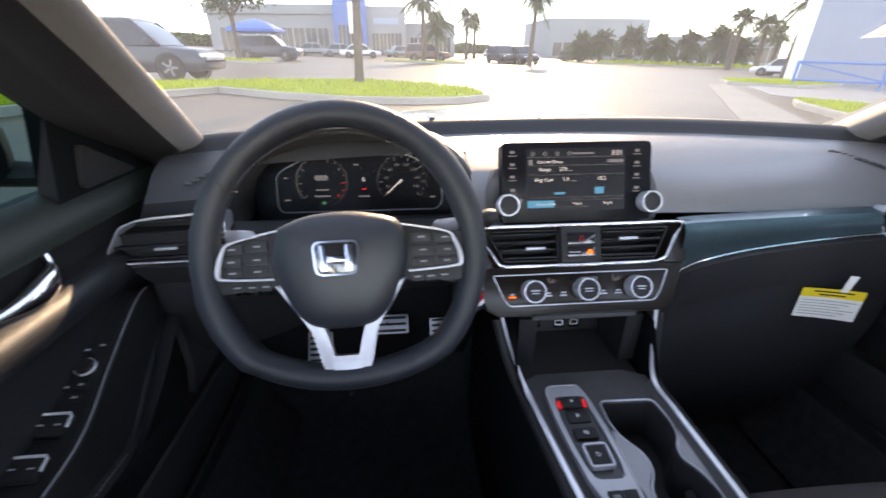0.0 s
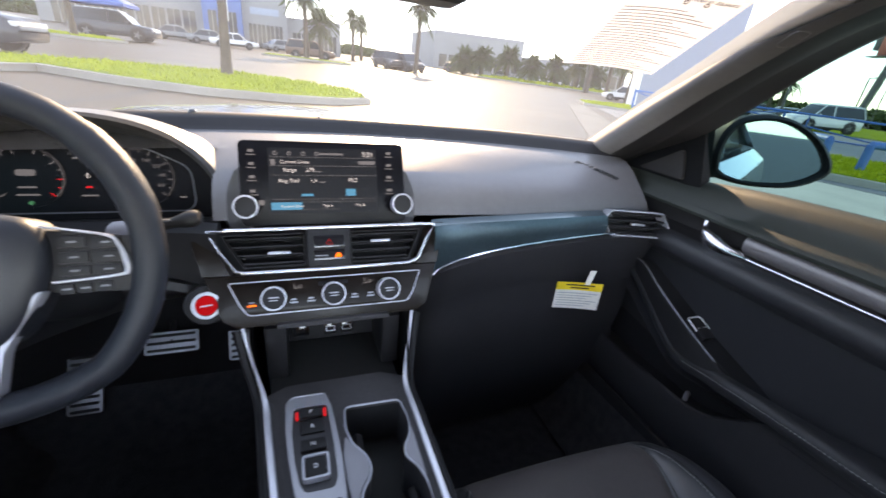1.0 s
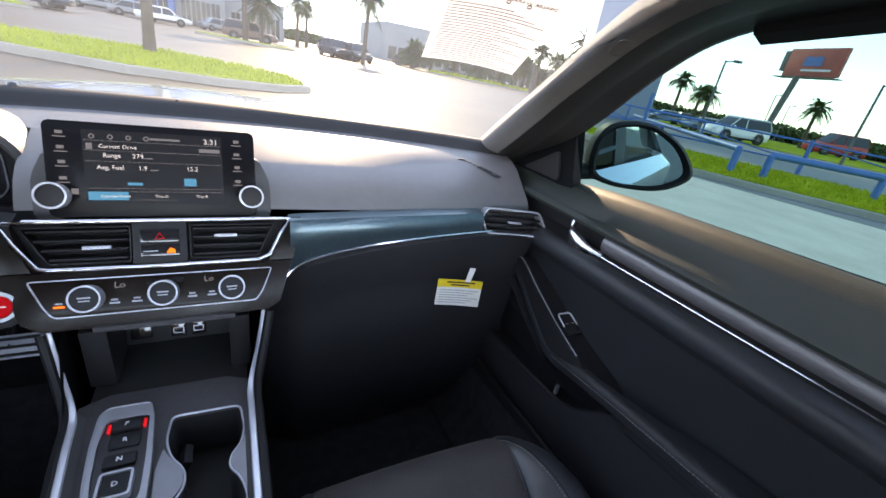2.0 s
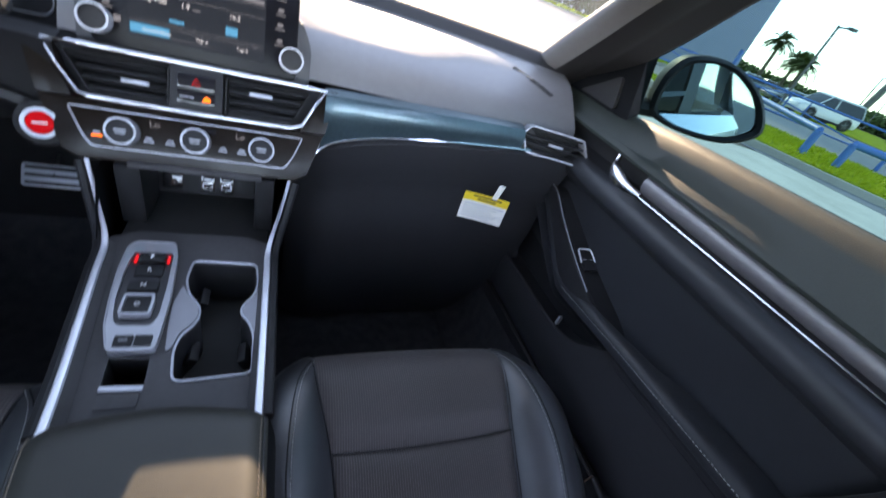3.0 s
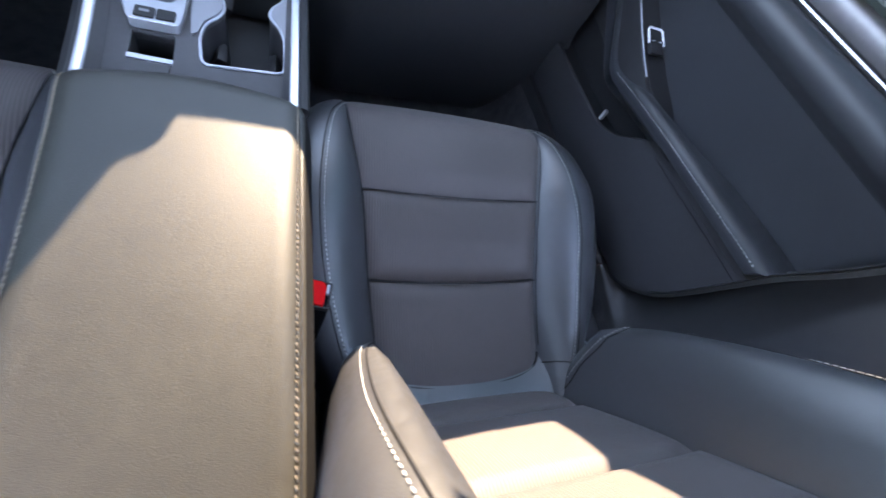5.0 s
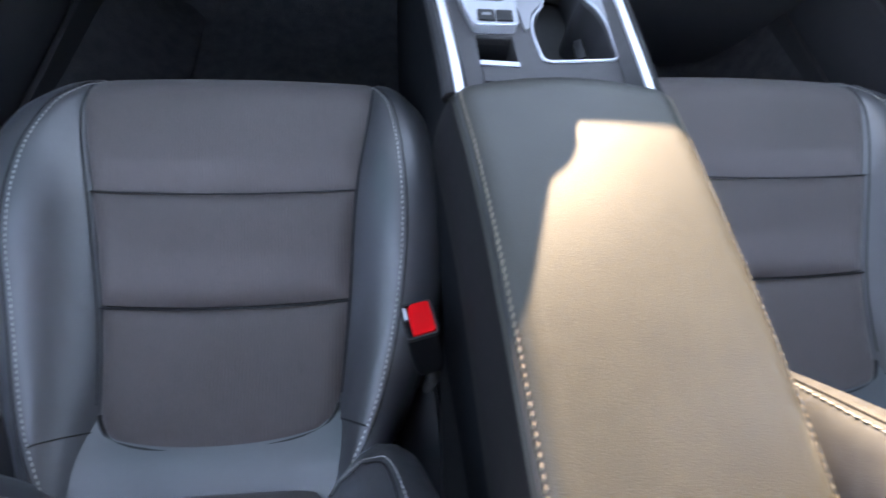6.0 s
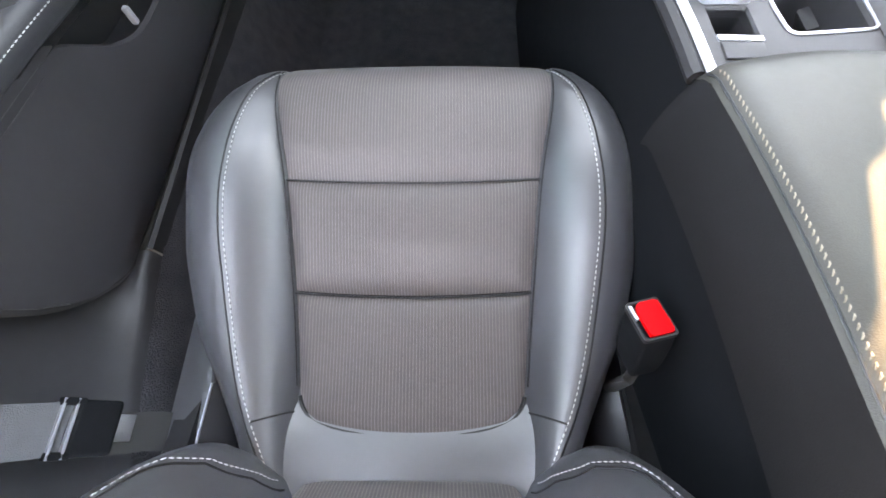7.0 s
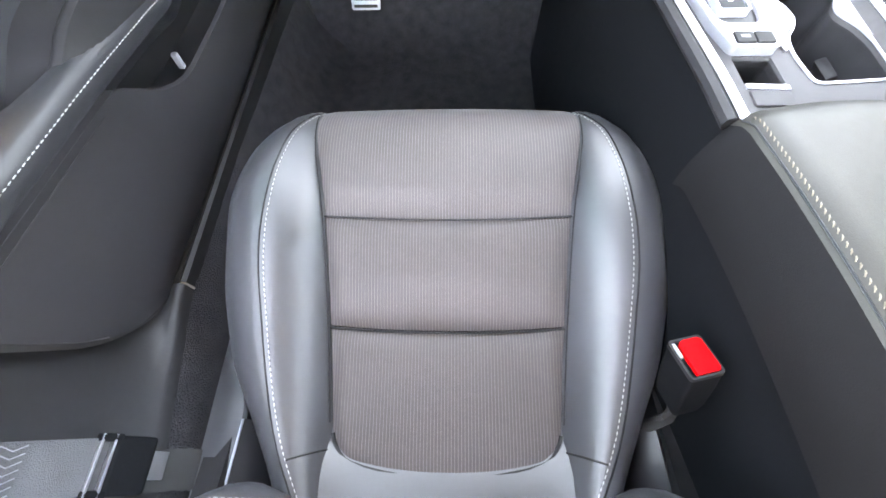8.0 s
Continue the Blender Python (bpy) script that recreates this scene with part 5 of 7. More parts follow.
    strip("mid_pad", lambda y: [(0.728, ch(y) - 0.001), (0.710, ch(y) - 0.006), (0.700, ch(y) - 0.020), (0.701, ch(y) - 0.034), (0.712, ch(y) - 0.047), (0.727, ch(y) - 0.056), (0.735, ch(y) - 0.066)], LEATHER, "black leather padded roll")
    strip("panel", lambda y: [(0.735, ch(y) - 0.064), (0.744, 0.82), (0.752, 0.785), (0.756, edge_z(y) + 0.030), (0.758, edge_z(y) - 0.02), (0.752, edge_z(y) - 0.045), (0.700, edge_z(y) - 0.045)], LEATHER, "black leather door panel")
    strip("armrest", lambda y: [(ax(y), edge_z(y) - 0.045), (ax(y), edge_z(y) - 0.008), (ax(y) - 0.005, edge_z(y) + 0.003), (min(ax(y) - 0.010, edge_x(y) + 0.024), edge_z(y) + 0.003), (edge_x(y) + 0.010, edge_z(y) + 0.001), (edge_x(y) + 0.002, edge_z(y) - 0.007), (edge_x(y), edge_z(y) - 0.018), (edge_x(y) + 0.004, edge_z(y) - 0.028)], LEATHER, "padded leather armrest")
    seam = [(s * (edge_x(y) + 0.0005), y, edge_z(y) - 0.010) for y in np.linspace(0.105, 0.55, 110)]
    stitches(seam, 0.0042, 0.0026, 0.0006, th)
    ins = [(X(ax(y) - 0.0005, 0.70), y, edge_z(y) - 0.002) for y in np.linspace(0.10, 0.47, 60)]
    part("panel_seam", tube(ins, 0.0012, n=5), RUBBER, th)
    # lower panel with its map pocket, open at the front
    def lowp(y):
        ez, ex = edge_z(y), edge_x(y)
        pk = curve1([(0.32, 0.0), (0.37, 0.35), (0.43, 1.0), (0.80, 1.0), (0.90, 0.6)], y)
        top = ez - 0.026
        lip = min(top - 0.012, curve1([(0.30, 0.70), (0.354, 0.688), (0.40, 0.655), (0.466, 0.603), (0.52, 0.586), (0.75, 0.580)], y))
        mid = 0.5 * (top + lip)
        mix = lambda a, b: (a[0] + (b[0] - a[0]) * pk, a[1] + (b[1] - a[1]) * pk)
        return [(ex + 0.003, top), mix((ex + 0.008, top - 0.004), (ex + 0.050, top - 0.006)), mix((0.701, mid), (0.760, mid)), mix((0.7005, lip + 0.004), (0.764, lip - 0.015)), mix((0.7003, lip + 0.002), (0.712, lip - 0.018)), mix((0.7003, lip), (0.7065, lip - 0.001)), mix((0.7005, lip - 0.004), (0.7015, lip - 0.004)), (0.7005, 0.575 if lip > 0.6 else 0.572), (0.701, 0.545), (0.705, 0.50), (0.712, 0.465), (0.724, 0.43)]
    strip("lower_panel", lowp, KNEE, "black plastic lower panel with map pocket", sharp=35)
    line = [(s * (edge_x(y) + 0.012), y, edge_z(y) - 0.050) for y in np.linspace(0.10, 0.345, 20)]
    part("panel_seam", tube(line, 0.0006, n=5), BLACK, th)
    # window switches on a raised plate that climbs towards the front
    if s < 0:
        zp = lambda y: curve1([(0.26, 0.655), (0.31, 0.690), (0.36, 0.716), (0.40, 0.733), (0.48, 0.745), (0.531, 0.757), (0.61, 0.787), (0.66, 0.809), (0.74, 0.835)], y)
        xi = lambda y: curve1([(0.26, 0.742), (0.32, 0.728), (0.37, 0.703), (0.49, 0.699), (0.62, 0.715), (0.74, 0.722)], y)
        y0 = 0.265
    else:
        zp = lambda y: curve1([(0.34, 0.650), (0.40, 0.680), (0.44, 0.697), (0.478, 0.708), (0.561, 0.738), (0.663, 0.781), (0.74, 0.815)], y)
        xi = lambda y: curve1([(0.34, 0.742), (0.42, 0.728), (0.475, 0.700), (0.56, 0.701), (0.74, 0.708)], y)
        y0 = 0.345
    xo = lambda y: 0.772 if s < 0 else 0.757
    ps_ = np.linspace(y0, 0.745, 36)
    sp = part("switch_plate", loft([[(s * (edge_x(y) + 0.004 if zp(y) > edge_z(y) + 0.004 else xi(y) - 0.003), y, min(edge_z(y) - 0.012, zp(y) - 0.012)), (s * (xi(y) - 0.002), y, zp(y) - 0.010), (s * xi(y), y, zp(y) - 0.002), (s * (xi(y) + 0.004), y, zp(y)), (s * (xi(y) + 0.011), y, zp(y) - 0.001), (s * (xi(y) + 0.013), y, zp(y) - 0.003), (s * xo(y), y, zp(y) - 0.001), (s * xo(y), y, zp(y) - 0.06)] for y in ps_], closed=False, caps=False), BLACK, th, "black switch plate")
    part("plate_edge", tube([(s * (xi(y) + 0.003), y, zp(y) + 0.0004) for y in ps_ if y > (0.44 if s < 0 else 0.49)], 0.0011, n=6), SATIN, sp, "thin silver edge")
    def on_plate(y, x):
        a = math.atan2(zp(y + 0.01) - zp(y - 0.01), 0.02)
        return Matrix.Translation((s * x, y, zp(y) - 0.002)) @ Matrix.Rotation(a, 4, "X")
    def rocker(y, x, w, l, h):
        m = on_plate(y, x)
        sw_ = part("switch", box((-w / 2, -l / 2, 0), (w / 2, l / 2, h), 0.003, m=m), BLACK, sp, "window switch with bright edge")
        part("switch_edge", tube([m @ Vector(p) for p in ((-w / 2 - 0.001, -l * 0.1, h * 0.8), (-w / 2, l / 2 - 0.003, h), (-w / 2 + 0.004, l / 2 + 0.001, h), (w / 2 - 0.004, l / 2 + 0.001, h), (w / 2, l / 2 - 0.003, h), (w / 2 + 0.001, -l * 0.1, h * 0.8))], 0.0019, n=6), EDGECHROME, sw_)
        for q in (-0.25, 0.25):
            part("switch_mark", box((w * q - 0.004, -0.001, h), (w * q + 0.004, 0.001, h + 0.0004), m=m), GREYPRINT, sw_)
    def key(y, x, w, l):
        m = on_plate(y, x)
        k_ = part("switch", box((-w / 2, -l / 2, 0), (w / 2, l / 2, 0.0035), 0.001, m=m), BLACK, sp)
        part("switch_mark", box((-w / 4, -0.0015, 0.0035), (w / 4, 0.0015, 0.0039), m=m), GREYPRINT, k_)
    if s < 0:
        rocker(0.474, 0.742, 0.042, 0.028, 0.010)
        rocker(0.528, 0.746, 0.042, 0.028, 0.010)
        for y, x in ((0.566, 0.740), (0.583, 0.740), (0.580, 0.757), (0.638, 0.738), (0.632, 0.756)):
            key(y, x, 0.014, 0.010)
        m = on_plate(0.608, 0.748)
        kn = part("mirror_knob", disc(0.011, 0.0, 0.010, m, bev=0.002), BLACK, sp)
        part("knob_ring", ring([(0.0135 * math.cos(a), 0.0135 * math.sin(a)) for a in np.linspace(0, 2 * math.pi, 25)[:-1]], 0.0014, 0.0, 0.004, m), EDGECHROME, kn)
    else:
        rocker(0.562, 0.732, 0.034, 0.050, 0.008)
    # rubber seal along the panel's rear and lower edge
    seal = [(s * 0.722, y, bottom(y) - 0.004) for y in np.linspace(0.030, 0.60, 60)]
    part("door_seal", tube([(s * 0.724, 0.026, 0.99)] + seal, 0.007, n=6), RUBBER, th)
    part("body", loft([[(s * 0.770, y, 0.99), (s * 0.765, y, 0.8), (s * 0.76, y, 0.60), (s * 0.75, y, 0.42)] for y in (0.04, 0.3, 0.6, 0.85, 1.1)]), BLACK, th)
    # reflector clip inside the pocket
    part("pocket_clip", box((s * 0.716 - 0.004, 0.520, 0.583), (s * 0.716 + 0.004, 0.528, 0.606), 0.002, m=Matrix.Identity(4)), SATIN, th)


build_door(-1)
build_door(1)


# ---- front seats ----
def build_seat(off, lean, back, side, plump, aside=0.0):
    ox, oy, oz = off
    th = thing(f"{side}_seat", "black leather car seat with striped dark cloth centre", "car seat", (ox, oy + 0.2, 0.28), group="front seats")
    V = lambda x, y, z: Vector((ox + x, oy + y, oz + z))
    hi = lambda y: curve1([(-0.05, 0.120), (0.03, 0.128), (0.168, 0.141), (0.29, 0.151), (0.41, 0.170), (0.52, 0.175)], y)
    ho = lambda y: curve1([(-0.06, 0.170), (0.0, 0.188), (0.07, 0.226), (0.14, 0.262), (0.22, 0.276), (0.30, 0.275), (0.36, 0.264), (0.405, 0.247), (0.44, 0.224), (0.464, 0.200), (0.477, 0.184), (0.483, 0.168)], y)
    zc = lambda y: curve1([(-0.07, 0.462), (0.037, 0.468), (0.10, 0.479), (0.168, 0.499), (0.23, 0.526), (0.29, 0.553), (0.35, 0.573), (0.40, 0.581), (0.43, 0.577), (0.458, 0.561), (0.476, 0.532), (0.482, 0.49)], y)
    def section(y):
        a, b, z = hi(y), ho(y), zc(y)
        up = curve1([(-0.06, 0.030), (0.05, 0.036), (0.2, 0.040), (0.32, 0.026), (0.40, 0.009), (0.44, 0.002), (0.48, 0.0)], y)
        w = b - a
        sag = 0.022 * min(1.0, max(0.0, (y - 0.30) / 0.12))      # the outer edge falls away towards the front corner
        g = 0.012 - 0.010 * min(1.0, max(0.0, (y - 0.36) / 0.06))      # the groove closes towards the front
        return [(a - 0.004, z - g), (a + 0.004, z + 0.001), (a + 0.18 * w, z + 0.5 * up), (a + 0.36 * w, z + 0.86 * up - 0.05 * sag), (a + 0.55 * w, z + up - 0.2 * sag), (a + 0.72 * w, z + 0.86 * up - 0.45 * sag), (a + 0.87 * w, z + 0.42 * up - 0.8 * sag), (b - 0.004, z - 0.020 - sag), (b, z - 0.050 - sag), (b - 0.004, z - 0.10), (b - 0.020, max(0.33, z - 0.16))]
    def on_bolster(dx, y):
        pts = section(y)
        for (x0, z0), (x1, z1) in zip(pts, pts[1:]):
            if x0 <= dx <= x1:
                return z0 + (z1 - z0) * (dx - x0) / max(1e-6, x1 - x0)
        return pts[0][1]
    slim = 0.0 if plump else 0.010
    yy = list(np.linspace(-0.06, 0.41, 34)) + [0.425, 0.44, 0.453, 0.464, 0.473, 0.479, 0.483]
    for s in (-1, 1):
        cut = slim if s > 0 else 0.0       # the side towards the console is a little slimmer
        trim = lambda x, y: x - cut * min(1.0, max(0.0, (x - hi(y)) / max(0.012, ho(y) - hi(y)))) ** 3 * min(1.0, max(0.0, (y - 0.02) / 0.10))
        wide = lambda y: trim(ho(y), y)
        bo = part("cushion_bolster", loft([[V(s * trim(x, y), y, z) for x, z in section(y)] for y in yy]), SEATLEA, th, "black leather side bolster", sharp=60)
        cl = smooth_path([(0.168, 0.445, 0), (0.190, 0.400, 0), (0.203, 0.32, 0), (0.206, 0.235, 0), (0.195, 0.14, 0), (0.176, 0.06, 0), (0.150, 0.0, 0), (0.130, -0.04, 0)], 120)
        stitches([V(s * p.x, p.y, on_bolster(p.x, p.y) + 0.0006) for p in cl], 0.0038, 0.0024, 0.0007, bo)
        part("seam", tube([V(s * (p.x + 0.0055), p.y, on_bolster(p.x + 0.0055, p.y) + 0.0002) for p in cl], 0.0011, n=5), BLACK, bo)
        # outer piping
        edge = lambda y, d: V(s * (wide(y) - d + 0.0012), y, on_bolster(ho(y) - d, y) + 0.0006)
        part("piping", tube([edge(y, 0.0065) for y in np.linspace(0.07, 0.40, 50)], 0.0010, n=5), BLACK, bo)
        stitches([edge(y, 0.0095) for y in np.linspace(0.085, 0.40, 90)], 0.0038, 0.0026, 0.0006, bo)
        # cross seam at the rear end of the bolster
        part("seam", tube([V(s * x, 0.045 - 0.35 * (x - 0.125), on_bolster(x, 0.045 - 0.35 * (x - 0.125)) + 0.0004) for x in np.linspace(0.128, 0.165, 8)], 0.0011, n=5), BLACK, bo)
    # three cloth panels, each slightly puffed between its seams
    front = smooth_path([(0, 0.2963, 0.5553), (0, 0.35, 0.574), (0, 0.395, 0.582), (0, 0.428, 0.578), (0, 0.460, 0.559), (0, 0.479, 0.528), (0, 0.484, 0.49), (0, 0.478, 0.42)], 30)
    def panel(path, rear_round=False, bow0=0.006, bow1=0.006, open_end=False):
        n = len(path) - 1
        rows = []
        for j, p in enumerate(path):
            w = j / n
            t = (path[min(j + 1, n)] - path[max(j - 1, 0)]).normalized()
            nrm = Vector((0, -t.z, t.y))
            e = min(w, 1.0 if open_end else 1 - w) * (path[-1] - path[0]).length
            row = []
            for i in range(31):
                u = i / 30 * 2 - 1
                hw = hi(p.y) - 0.0025
                if rear_round and p.y < 0.062:
                    hw -= 0.034 * (1 - math.sqrt(max(0.0, 1 - ((0.062 - p.y) / 0.034) ** 2)))
                eu = (1 - abs(u)) * hw
                ed = min(1.0, min(e / 0.024, eu / 0.016))
                puff = -(0.0078 - 0.0058 * min(1.0, max(0.0, (p.y - 0.36) / 0.06))) * (1 - ed) ** 2 + 0.004 * (1 - u * u) * math.sin(math.pi * (min(1, w) if not open_end else min(0.5, w)))
                bow = -(bow0 * (1 - w) + bow1 * w) * (1 - u * u)
                row.append(V(u * hw, p.y + bow * abs(t.y), p.z + bow * t.z) + nrm * puff)
            rows.append(row)
        return loft(rows)
    part("cloth_panel", panel(front, bow1=0.0, open_end=True), FABRIC, th, "striped cloth front panel", sharp=70)
    part("cloth_panel", panel([Vector((0, y, zc(y) + 0.002)) for y in np.linspace(0.1733, 0.2952, 18)]), FABRIC, th, "striped cloth middle panel", sharp=70)
    part("cloth_panel", panel([Vector((0, y, zc(y) + 0.002)) for y in np.linspace(0.028, 0.1722, 20)], True, bow0=0.012), FABRIC, th, "striped cloth rear panel", sharp=70)
    for y0 in (0.2958, 0.1728):
        part("seam", tube([V(u * (hi(y0) - 0.002), y0 - 0.006 * (1 - u * u), zc(y0) - 0.0042 + 0.001 * (1 - u * u)) for u in np.linspace(-1, 1, 21)], 0.0013, n=6), BLACK, th)
    for s in (-1, 1):
        part("seam", tube([V(s * hi(y), y, zc(y) - 0.0012) for y in np.linspace(0.070, 0.455, 40)], 0.0009, n=6), BLACK, th)
    # black tube stands in for the shadow line round the cloth's rear edge
    hr = lambda y: hi(y) - 0.0025 - 0.034 * (1 - math.sqrt(max(0.0, 1 - (max(0.0, 0.062 - y) / 0.034) ** 2)))
    arc = [(hr(y), y) for y in np.linspace(0.060, 0.0285, 14)]
    rear = arc + [(u * hr(0.0285), 0.028 - 0.012 * (1 - u * u)) for u in np.linspace(0.92, -0.92, 25)] + [(-x, y) for x, y in arc[::-1]]
    part("seam", tube([V(x, y, zc(y) - 0.0040) for x, y in rear], 0.0024, n=6), BLACK, th)
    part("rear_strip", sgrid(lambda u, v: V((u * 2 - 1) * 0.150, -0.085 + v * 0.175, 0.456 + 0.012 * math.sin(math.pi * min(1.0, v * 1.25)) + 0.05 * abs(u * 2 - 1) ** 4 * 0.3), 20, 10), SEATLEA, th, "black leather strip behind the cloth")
    part("cushion_core", box(V(-0.20, -0.06, 0.30), V(0.20, 0.44, 0.455), 0.03), BLACK, th)
    # side covers, rails
    for s in (-1, 1):
        rows = []
        for y, z0, z1 in ((-0.16, 0.34, 0.46), (-0.10, 0.31, 0.50), (0.0, 0.30, 0.47), (0.15, 0.30, 0.43), (0.32, 0.30, 0.42), (0.42, 0.32, 0.41)):
            x = 0.270 if y < 0.1 else 0.278
            rows.append([V(s * (x - 0.025), y, z1), V(s * (x + 0.006), y, z1 - 0.01), V(s * (x + 0.012), y, (z0 + z1) / 2), V(s * x, y, z0), V(s * (x - 0.03), y, z0)])
        part("side_cover", loft(rows, closed=True, caps=True), BLACK, th)
        part("rail", box(V(s * 0.20 - 0.02, -0.28, 0.262), V(s * 0.20 + 0.02, 0.40, 0.29), 0.004), BLACK, th)
        part("rail_foot", box(V(s * 0.20 - 0.025, 0.36, 0.255), V(s * 0.20 + 0.025, 0.42, 0.31), 0.008), BLACK, th)
    for s in (-1, 1):
        # glossy shield over the hinge between cushion and backrest
        rows, rim = [], []
        for a in np.linspace(0, 1, 14):
            y, z = 0.074 - 0.18 * a, 0.456 - 0.012 * a
            xr = 0.239 + 0.016 * a
            rim.append(V(s * xr, y, z + 0.001))
            rows.append([V(s * 0.196, y, z - 0.075), V(s * 0.206, y, z - 0.035), V(s * 0.218, y, z - 0.016), V(s * (xr - 0.008), y, z - 0.005), V(s * xr, y, z), V(s * (xr + 0.006), y, z - 0.006)])
        part("hinge_cover", loft(rows), HINGE, th, "glossy black hinge cover")
        if s * ox > 0:
            # leather flank beside the door; a silver tube paints the highlight on the shield's rim
            part("rim_highlight", tube(rim, 0.0016, n=6), SATIN, th, "thin painted highlight along the rim of the hinge cover")
            inner = lambda y: curve1([(-0.12, 0.256), (-0.03, 0.249), (0.03, 0.243), (0.074, 0.239), (0.12, 0.250), (0.18, 0.264), (0.26, 0.274)], y)
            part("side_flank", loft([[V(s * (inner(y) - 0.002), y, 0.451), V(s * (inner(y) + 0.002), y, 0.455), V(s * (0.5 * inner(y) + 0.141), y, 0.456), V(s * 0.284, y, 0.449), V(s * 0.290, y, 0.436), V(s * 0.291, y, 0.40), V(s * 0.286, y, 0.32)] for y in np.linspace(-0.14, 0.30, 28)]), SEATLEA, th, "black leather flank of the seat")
    # backrest, leaning back
    L = radians(lean)
    up, out = Vector((0, -math.sin(L), math.cos(L))), Vector((0, math.cos(L), math.sin(L)))
    B0 = V(aside, back, 0.455)
    B = lambda x, h, d: B0 + Vector((x, 0, 0)) + up * h + out * d
    bhi = lambda h: curve1([(0, 0.122), (0.2, 0.140), (0.6, 0.150)], h)
    bho = lambda h: curve1([(0.0, 0.205 - 0.012 * plump), (0.04, 0.225 - 0.012 * plump), (0.2, 0.252 - 0.010 * plump), (0.40, 0.262), (0.56, 0.225), (0.62, 0.16)], h)
    rise = lambda h: curve1([(0.0, 0.0), (0.025, 0.040 + 0.012 * plump), (0.07, 0.073 + 0.024 * plump), (0.15, 0.088 + 0.018 * plump), (0.40, 0.082), (0.55, 0.02), (0.62, 0.0)], h)
    def bsec(h):
        a, b, r = bhi(h), bho(h), rise(h)
        w = b - a
        return [(a - 0.004, -0.012), (a + 0.003, 0.001), (a + 0.16 * w, 0.48 * r), (a + 0.34 * w, 0.86 * r), (a + 0.50 * w, r), (a + 0.67 * w, 0.97 * r), (a + 0.82 * w, 0.82 * r), (a + 0.93 * w, 0.52 * r), (b, 0.08 * r), (b + 0.002, -0.055), (b - 0.02, -0.10)]
    for s in (-1, 1):
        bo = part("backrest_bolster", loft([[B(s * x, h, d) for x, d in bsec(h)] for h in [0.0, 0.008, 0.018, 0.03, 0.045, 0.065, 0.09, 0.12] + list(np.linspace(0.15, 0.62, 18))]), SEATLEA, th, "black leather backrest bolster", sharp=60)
        def bd(x, h):
            pts = bsec(h)
            for (x0, z0), (x1, z1) in zip(pts, pts[1:]):
                if x0 <= x <= x1:
                    return z0 + (z1 - z0) * (x - x0) / max(1e-6, x1 - x0)
            return 0
        cl = smooth_path([(0.132, 0.030, 0), (0.138, 0.043, 0), (0.158, 0.077, 0), (0.175, 0.0985, 0), (0.194, 0.130, 0), (0.209, 0.20, 0), (0.219, 0.30, 0), (0.215, 0.45, 0)], 140)
        stitches([B(s * p.x, p.y, bd(p.x, p.y) + 0.0010) for p in cl], 0.0040, 0.0022, 0.0007, bo)
        part("seam", tube([B(s * (p.x - 0.006), p.y, bd(p.x - 0.006, p.y) + 0.0003) for p in cl], 0.0011, n=5), BLACK, bo)
    for h0, h1 in ((0.0, 0.075), (0.079, 0.235), (0.239, 0.40), (0.404, 0.60)):
        rows = []
        for j in range(17):
            w = j / 16
            h = h0 + (h1 - h0) * w
            row = []
            for i in range(25):
                u = i / 24 * 2 - 1
                hw = bhi(h) - 0.002
                ed = min(1.0, min(min(w, 1 - w) * (h1 - h0), (1 - abs(u)) * hw) / 0.014)
                row.append(B(u * hw, h + 0.004 * (1 - u * u), 0.006 * math.sin(math.pi * w) * (1 - u * u) - 0.010 * (1 - ed) ** 2.2))
            rows.append(row)
        part("backrest_panel", loft(rows), FABRIC, th, "striped cloth backrest panel", sharp=70)
    part("backrest_shell", loft([[B(x, h, -0.012 - (0.085 if abs(x) < 0.19 else 0.06)) for x in (-0.22, -0.18, 0.0, 0.18, 0.22)] for h in (-0.05, 0.2, 0.45, 0.60)]), BLACK, th)
    return th


build_seat((-0.339, 0.0, 0.0), 27.0, -0.020, "driver", 0.0)
build_seat((0.356, 0.014, 0.010), 25.5, 0.006, "passenger", 1.0, 0.016)


